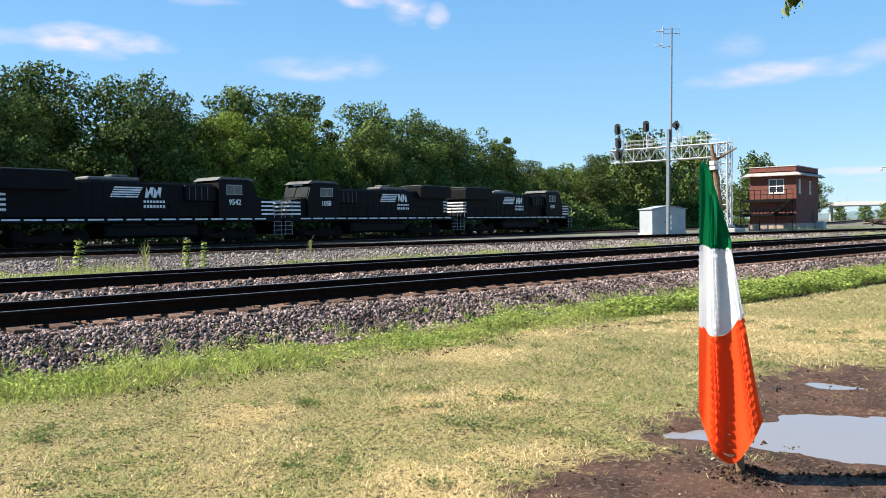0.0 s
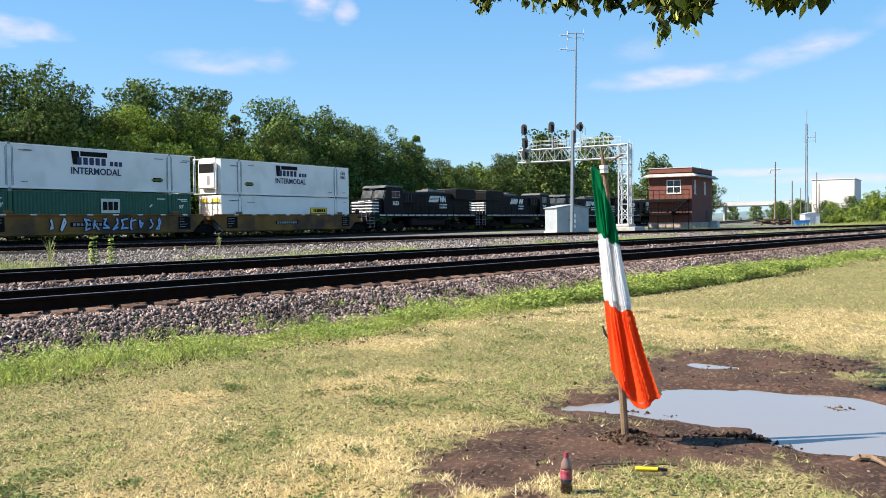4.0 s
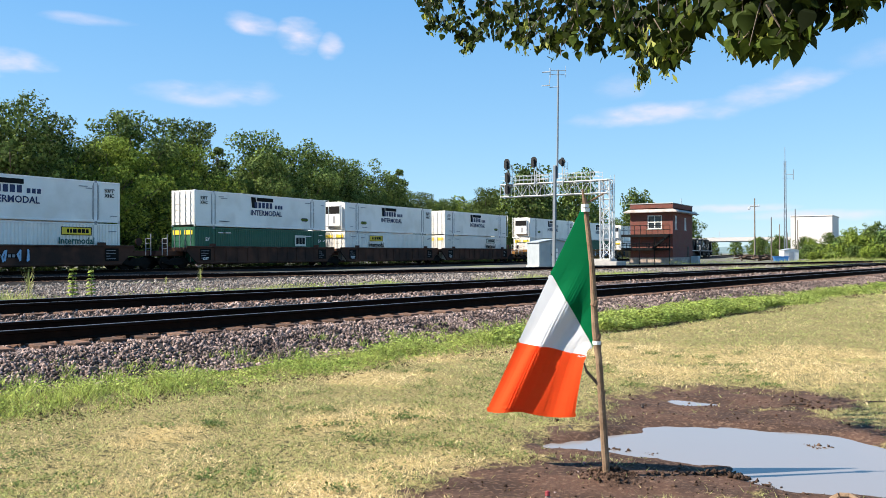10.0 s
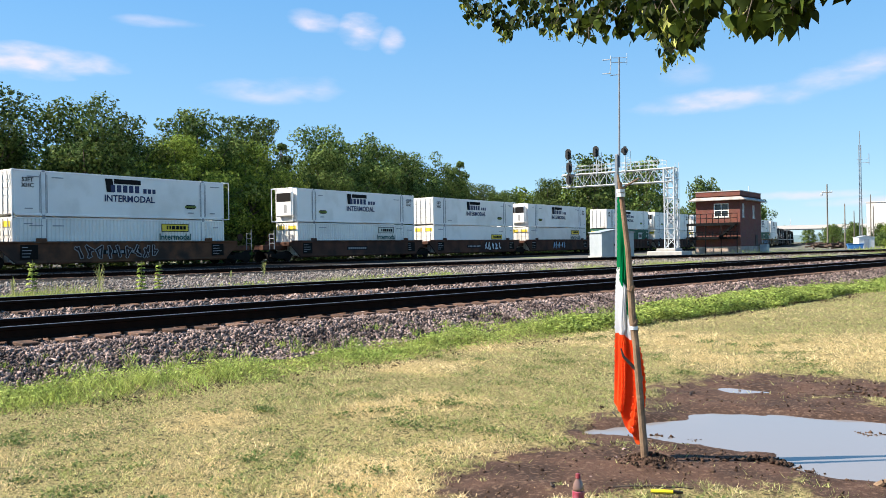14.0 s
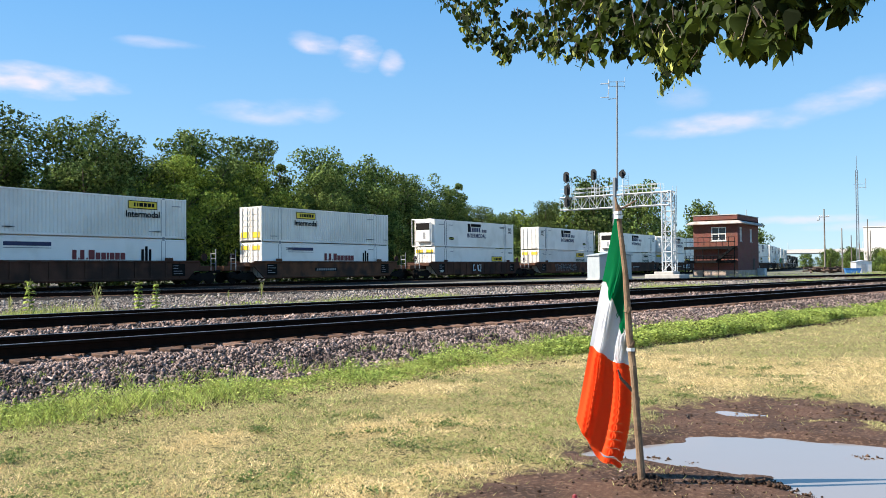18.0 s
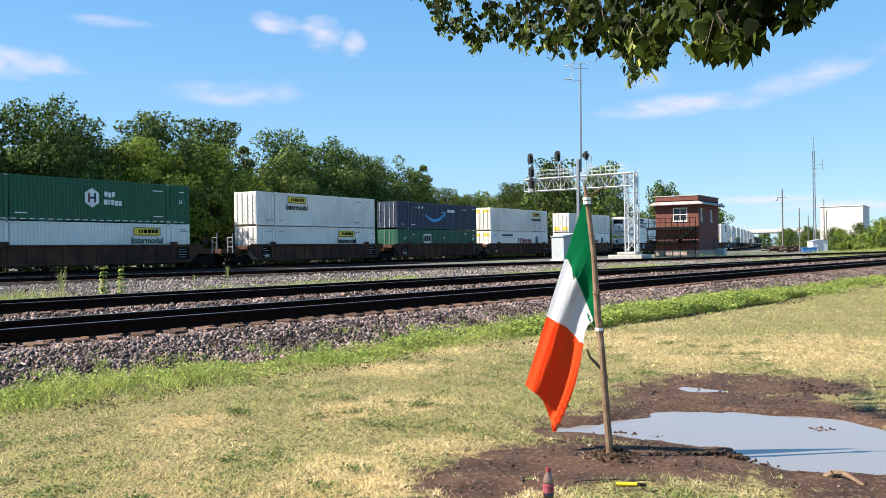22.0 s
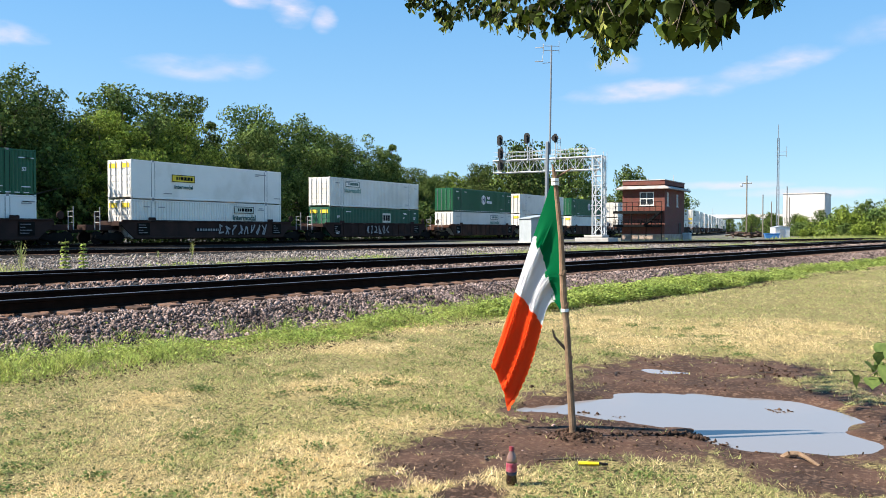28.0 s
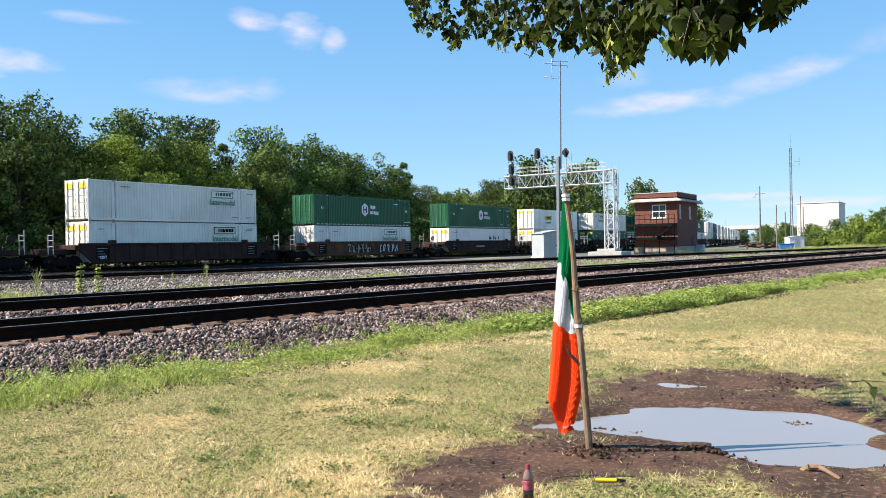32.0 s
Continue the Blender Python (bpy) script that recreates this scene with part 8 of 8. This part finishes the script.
def ground_litter():
    rnd = random.Random(8)
    # old root in the mud beside the puddle
    x, y = 6.25, 0.79
    thing = empty("tree_root", "grey gnarled root sticking out of the mud", "root")
    bm = bmesh.new()
    pts = [(0.0, 0.11, -0.01), (-0.01, 0.06, 0.03), (0.0, 0.0, 0.035), (-0.04, -0.06, 0.02), (-0.09, -0.14, -0.01)]
    for k in range(4):
        tube(bm, pts[k], pts[k + 1], 0.024 - 0.003 * k, 0.021 - 0.003 * k, n=8)
    part("root", bm, "stick", thing)
    thing.matrix_basis = pose(x, y, float(height(x, y)))
    for k in range(150):
        x, y = rnd.uniform(4.0, 10.5), rnd.uniform(-0.6, 3.9)
        if blobs(np.array([x]), np.array([y]), MUD)[0] < 0.05 or blobs(np.array([x]), np.array([y]), POOL)[0] > -0.15:
            continue
        bm = bmesh.new()
        s = rnd.uniform(0.006, 0.022)
        bmesh.ops.create_icosphere(bm, subdivisions=1, radius=s)
        for v in bm.verts:
            v.co *= rnd.uniform(0.7, 1.2)
            v.co.z *= 0.6
        o = part("pebble", bm, rnd.choice(("ballast", "mud", "mud")))
        tagged(o, "small muddy pebble on bare ground", "pebble", "pebbles in the mud")
        o.matrix_basis = pose(x, y, float(height(x, y)) + s * 0.2)
    for k, (x, y, l, a) in enumerate(((7.36, 3.2, 0.2, 30), (5.3, 2.05, 0.5, -62), (6.2, 2.9, 0.12, 80), (8.9, 3.0, 0.25, 10), (9.8, 1.6, 0.3, 120), (10.3, 0.8, 0.35, -70), (5.0, 2.6, 0.1, 15))):
        thing = bmesh.new()
        tube(thing, (-l / 2, 0, 0.006), (0, 0.02, 0.012), 0.006, 0.006, n=6)
        tube(thing, (0, 0.02, 0.012), (l / 2, 0, 0.006), 0.006, 0.003, n=6)
        o = tagged(part("twig", thing, "stick_dark"), "thin dark fallen twig on the ground", "twig")
        o.matrix_basis = pose(x, y, float(height(x, y)) + 0.002, 0, 0, a)


ground_litter()


def tall_weeds():
    """Single tall weeds on the gravel between the tracks."""
    rnd = random.Random(19)
    for x, y, h, leafy in ((13.06, 23.6, 1.1, True), (13.9, 21.6, 0.95, False), (12.7, 24.0, 0.6, False), (16.45, 23.3, 1.0, True), (17.22, 23.45, 0.9, True), (27.5, 29.6, 0.75, False), (25.0, 29.0, 0.4, False), (4.9, 9.0, 0.2, True), (5.6, 9.1, 0.16, True)):
        s, d = to_track(x, y)
        thing = empty("tall_weed", "tall " + ("leafy" if leafy else "wispy seeding") + " green weed growing in the gravel", "weed")
        bm = bmesh.new()
        tube(bm, (0, 0, -0.05), (0.02, 0, h), 0.012, 0.004, n=5)
        part("stem", bm, "weed_green", thing)
        V = []
        many = 90 if leafy else 60
        for k in range(many):
            f = k / many
            a = k * 2.4
            c, sn = math.cos(a), math.sin(a)
            if leafy:
                # broad drooping leaves in tiers on short stalks
                tier = math.floor(f * 7) / 7
                z, l, w = h * (0.1 + 0.88 * tier + 0.05 * rnd.random()), h * (0.2 - 0.1 * tier) * rnd.uniform(0.7, 1.3), h * 0.05
                mid, tip = h * rnd.uniform(0.0, 0.05), h * rnd.uniform(-0.06, 0.03)
                foot = (c * l * 0.1, sn * l * 0.1, z)
            else:
                # thin upright side shoots
                z, l, w = h * (0.1 + 0.6 * f), h * rnd.uniform(0.04, 0.26), 0.006
                mid, tip = h * 0.14, h * rnd.uniform(0.26, 0.4)
                foot = (0, 0, z)
            V += [foot, (c * l * 0.6 - sn * w, sn * l * 0.6 + c * w, z + mid), (c * l, sn * l, z + tip), (c * l * 0.6 + sn * w, sn * l * 0.6 - c * w, z + mid)]
        me = array_mesh("leaves", V, np.arange(len(V)).reshape(-1, 4), "weed_green" if leafy else "grass_green")
        mesh_part("leaves", me, thing)
        thing.matrix_basis = pose(x, y, float(height(x, y)))


tall_weeds()

# ---- what moves ----
# seconds, then the free upper and lower corner of the flag from the top of the stick: metres to the right and up
FLAG_A = [(0, -0.02, -1.62, 0.34, -1.7), (1.0, 0.12, -1.66, 0.46, -1.76), (2.0, 0.12, -1.66, 0.5, -1.74), (2.5, 0.06, -1.64, 0.35, -1.72), (3.0, 0.2, -1.6, 0.65, -1.66), (3.5, 0.09, -1.5, 0.43, -1.76), (4.5, 0.2, -1.55, 0.55, -1.72), (5.5, 0.52, -1.28, 0.64, -1.8),
          (5.8, 1.06, -1.18, 0.43, -1.9), (6.0, 0.96, -1.15, 0.66, -1.82), (6.2, 0.62, -0.82, 0.7, -1.87), (6.4, 1.3, -1.04, 0.7, -1.83), (6.6, 1.16, -0.77, 0.46, -1.58), (6.8, 0.86, -0.67, 0.42, -1.17), (7.0, -0.1, -0.22, 0.46, -0.98), (7.2, -0.04, -0.2, 0.62, -1.03)]
FLAG_B = [(7.4, 0.5, -0.15, 0.98, -1.27), (7.6, 1.0, -0.52, 0.93, -1.2), (7.8, 1.16, -1.08, 1.02, -1.16), (8.0, 1.18, -1.1, 1.1, -1.17), (8.2, 1.03, -1.1, 0.87, -1.35), (8.4, 0.73, -1.1, 0.46, -1.4), (8.6, 0.34, -1.3, -0.34, -1.27), (8.8, -0.65, -1.3, -0.39, -1.3),
          (9.0, -0.77, -1.27, -0.53, -1.39), (9.2, -0.87, -1.44, -0.39, -1.51), (9.5, -0.68, -1.5, -0.1, -1.5), (10.0, -0.71, -1.55, -0.08, -1.6), (10.5, -0.45, -1.56, -0.1, -1.67), (11.0, -0.53, -1.64, -0.26, -1.86), (12.0, -0.4, -1.55, -0.3, -1.9), (13.0, -0.11, -1.57, 0.02, -1.94), (14.0, -0.05, -1.6, 0.1, -1.92)]
FLAG_C = [(16.5, -0.33, -1.55, -0.1, -1.88), (17.5, -0.29, -1.57, 0.02, -1.92), (19.0, -0.37, -1.56, -0.13, -1.94), (20.5, -0.35, -1.48, -0.12, -1.84), (21.5, -0.4, -1.45, -0.18, -1.84), (22.5, -0.54, -1.49, -0.38, -1.87), (23.5, -0.56, -1.43, -0.46, -1.86), (24.5, -0.58, -1.46, -0.48, -1.87),
          (26.0, -0.43, -1.54, -0.34, -1.86), (28.5, -0.52, -1.48, -0.37, -1.83), (29.0, -0.58, -1.52, -0.41, -1.84), (29.5, -0.54, -1.45, -0.42, -1.83), (30.0, -0.68, -1.74, -0.52, -1.81), (30.5, -0.74, -1.7, -0.57, -1.74), (31.0, -0.74, -1.72, -0.57, -1.76), (31.5, -0.45, -1.6, -0.33, -1.76), (32.0, -0.15, -1.6, 0.0, -1.88)]


# seconds, how far the lower hoist corner hangs down the stick, and how far the two seams have come along the lower edge
SEAMS = [(0, 0.5, 0.04, 0.42), (3.5, 0.5, 0.04, 0.42), (5.5, 0.52, 0.1, 0.5), (6.0, 0.55, 0.2, 0.62), (6.6, 0.58, 0.15, 0.6), (7.0, 1, 0.08, 0.3), (7.3, 1, 0.18, 0.55), (7.6, 1, 0.08, 0.5), (8.2, 1, 0.04, 0.44), (9.0, 1, 0.42, 0.64), (9.6, 1, 0.2, 0.3), (10.0, 1, 0.14, 0.2), (11.0, 1, 0.15, 0.25),
         (12.0, 1, 0.12, 0.24), (13.0, 1, 0.05, 0.13), (17.0, 1, 0.06, 0.2), (21.0, 1, 0.07, 0.22), (22.5, 1, 0.1, 0.28), (31.0, 1, 0.18, 0.36), (32.0, 1, 0.03, 0.1)]


def seam_way(p, f1, f2):
    """A smooth run from 0 to 1 that reaches f1 and f2 at the two seams."""
    return float(np.interp(p, (0, 1 / 6, 1 / 3, 1 / 2, 2 / 3, 5 / 6, 1), (0, f1 * 0.5, f1, (f1 + f2) / 2, f2, f2 + (1 - f2) * 0.48, 1)))


# seconds, and how far the middle of the fly edge hangs out of line: metres to the right and up
HEM = [(0, -0.03, -0.3), (1, -0.02, -0.33), (2, 0.06, -0.3), (3, 0.0, -0.28), (3.5, 0.03, -0.2), (5.5, -0.12, 0.02), (5.8, 0.06, -0.04), (6.0, -0.24, -0.08), (6.2, 0.22, -0.1), (6.4, 0.05, -0.03), (6.6, 0.16, 0.02), (6.8, -0.3, 0.02), (7.0, -0.3, -0.08), (7.2, -0.2, -0.08), (7.4, 0.16, -0.1),
       (7.6, 0.06, 0.0), (8.0, 0.0, 0.04), (8.6, 0.0, 0.06), (9.2, 0.0, -0.04), (10.0, -0.04, 0.0), (11.0, 0.02, -0.1), (12.0, 0.02, 0.0), (13.0, 0.0, 0.02), (17.0, -0.02, -0.1), (19.0, 0.0, -0.08), (22.0, 0.05, 0.02), (26.0, 0.03, 0.03), (30.0, 0.0, 0.0), (32.0, 0.0, -0.12)]


def cloth_surface(t, cr, cu, dr, du):
    """The flag at one time, as a function of the way along its fly (p) and down its hoist (q)."""
    gather, f1, f2 = (float(np.interp(t, [s[0] for s in SEAMS], [s[k] for s in SEAMS])) for k in (1, 2, 3))
    hem = SIDE * float(np.interp(t, [h[0] for h in HEM], [h[1] for h in HEM])) + Vector((0, 0, float(np.interp(t, [h[0] for h in HEM], [h[2] for h in HEM]))))
    behind = t > 8.5
    near = 0.1 if behind else -0.1
    squeeze = float(np.interp(t, (0, 6, 6.6, 7.6, 8.2, 9.0, 9.6, 11, 12, 13, 22, 26, 29, 30, 31, 32), (0, 0, 0.1, 0.2, 0.22, 0.15, 0.1, 0.1, 0.45, 0.15, 0.3, 0.4, 0.36, 0.5, 0.45, 0.12)))
    c = SIDE * cr + Vector((0, 0, cu))
    calm = float(np.interp(t, (0, 5, 5.6, 9.2, 9.8, 19, 23, 32), (0.55, 0.55, 0.12, 0.16, 0.36, 0.42, 0.36, 0.36)))
    bow = float(np.interp(t, (0, 5, 5.8, 6.0, 6.2, 6.4, 6.6, 6.8, 7.0, 9.5, 12, 13, 17, 29, 30, 31.3, 32), (0, -0.05, -0.14, -0.25, -0.2, -0.3, -0.28, -0.15, 0, 0, 0, 0.07, 0.1, 0.08, 0, 0, 0.08)))
    slip = SIDE * float(np.interp(t, (0, 5, 6), (-0.07, -0.07, 0)))
    lawn_eye = Vector((0, 0, 1.59))

    def leaning(q, lean):
        """The place q slid along the line of sight by lean metres."""
        return q + (q - lawn_eye) * (lean / 6.4)

    head = leaning(TOP + Vector((0, 0, -0.06)) + slip, near)
    tail = head.lerp(leaning(FOOT.lerp(TOP, 0.485) + slip, near), gather)
    curl = float(np.interp(t, (6.8, 7.0, 7.2, 7.4), (0, 0.24, 0.18, 0)))
    tail = tail + SIDE * float(np.interp(t, (0, 5.3, 5.8, 6.2), (0.1, 0.12, 0.06, 0)))
    corner = leaning(TOP + c + slip, near - 0.3 * cr - 1.2 * curl)
    low = leaning(TOP + SIDE * dr + slip + Vector((0, 0, du)), near - 0.45 * dr - 1.2 * curl)
    many = 1.75 + 0.35 * math.sin(0.5 * t)
    drift = 0.5 * math.sin(0.7 * t) + 0.06 * t

    belly = float(np.interp(t, (7.0, 7.4, 7.8, 8.0, 8.4, 8.6, 9.0), (0, -0.05, -0.1, -0.18, -0.24, -0.12, 0)))
    g1, g2 = (float(np.interp(t, (0, 10, 11, 12, 13, 17, 22, 28, 30, 32), g)) for g in ((0.33, 0.33, 0.35, 0.37, 0.37, 0.33, 0.32, 0.3, 0.28, 0.33), (0.66, 0.66, 0.72, 0.77, 0.68, 0.64, 0.63, 0.6, 0.57, 0.62)))

    def at(p, q):
        upper = head.lerp(corner, seam_way(p, g1, g2))
        f = seam_way(p, f1, f2)
        lower = tail.lerp(low, f) + (SIDE + Vector((0, 0, 0.35))) * (bow * math.sin(math.pi * f))
        lower = lower.lerp(upper, squeeze * math.sin(math.pi * min(1.0, max(0.0, (p - 0.12) / 0.88))))
        s = upper.lerp(lower, q) + hem * (math.sin(math.pi * q) * p ** 3) + SIDE * (curl * math.sin(math.pi * p)) + SIDE * (belly * math.sin(math.pi * q) * max(0.0, 1 - p * 1.3))
        # the cloth's spare width stands in folds that run from the stick to the fly
        w = (lower - upper).length
        slack = math.sqrt(max(0.0, 1 - (w / HOIST) ** 2))
        deep = calm * (min(0.078 * slack, 0.13 * w) * min(1, 2.2 * p + 0.08) + 0.012 * min(1, 3 * p))
        turn = 2 * math.pi * many * q + 1.3 * p + drift
        fold = math.sin(turn) + 0.35 * math.sin(1.9 * turn + 2.0 * p + 0.6)
        s = s + (AWAY * 0.95 + SIDE * 0.2) * (deep * fold * 0.8)
        return s + Vector((0, 0, 0.016 * slack * p * p * math.cos(turn + 0.5)))

    return at


def cloth_pose(at, i, j, p, q, turn):
    """Where a piece lies, and its turn: the turn before, tipped to the new slope of the cloth."""
    e = 0.03
    along = at(min(1, p + e), q) - at(max(0, p - e), q)
    down = at(p, min(1, q + e)) - at(p, max(0, q - e))
    n = along.cross(down)
    if n.length < 1e-6:
        n = AWAY.copy()
    n.normalize()
    face = n.copy()
    old = turn @ Vector((0, 0, 1))
    if n.dot(old) < 0:
        n = -n
    turn = old.rotation_difference(n) @ turn
    where = at(p, q) + face * (0.00012 * ((i % 3) + 3 * (j % 3) - 4) + 0.0012 * (i * 3 // NA))
    return Matrix.LocRotScale(where, turn, (1, 1, 1)), turn


def motions():
    for thing, centre, lift, turn in MOVING:
        walk(thing, [(t, on_track(centre + train_at(t), lift, turn)) for t in (0, 2, 4, 6, 8, 10, 12, 14, 16, 18, 20, 22, 24, 26, 28, 30, 32)])
    rows = FLAG_A + FLAG_B + FLAG_C
    sheets = [(row[0], cloth_surface(*row)) for row in rows]
    for i, j, p, q, o in CLOTH:
        path, turn = [], AWAY.to_track_quat("Z", "Y")
        for t, at in sheets:
            m, turn = cloth_pose(at, i, j, p, q, turn)
            path.append((t, m))
        walk(o, path)


motions()
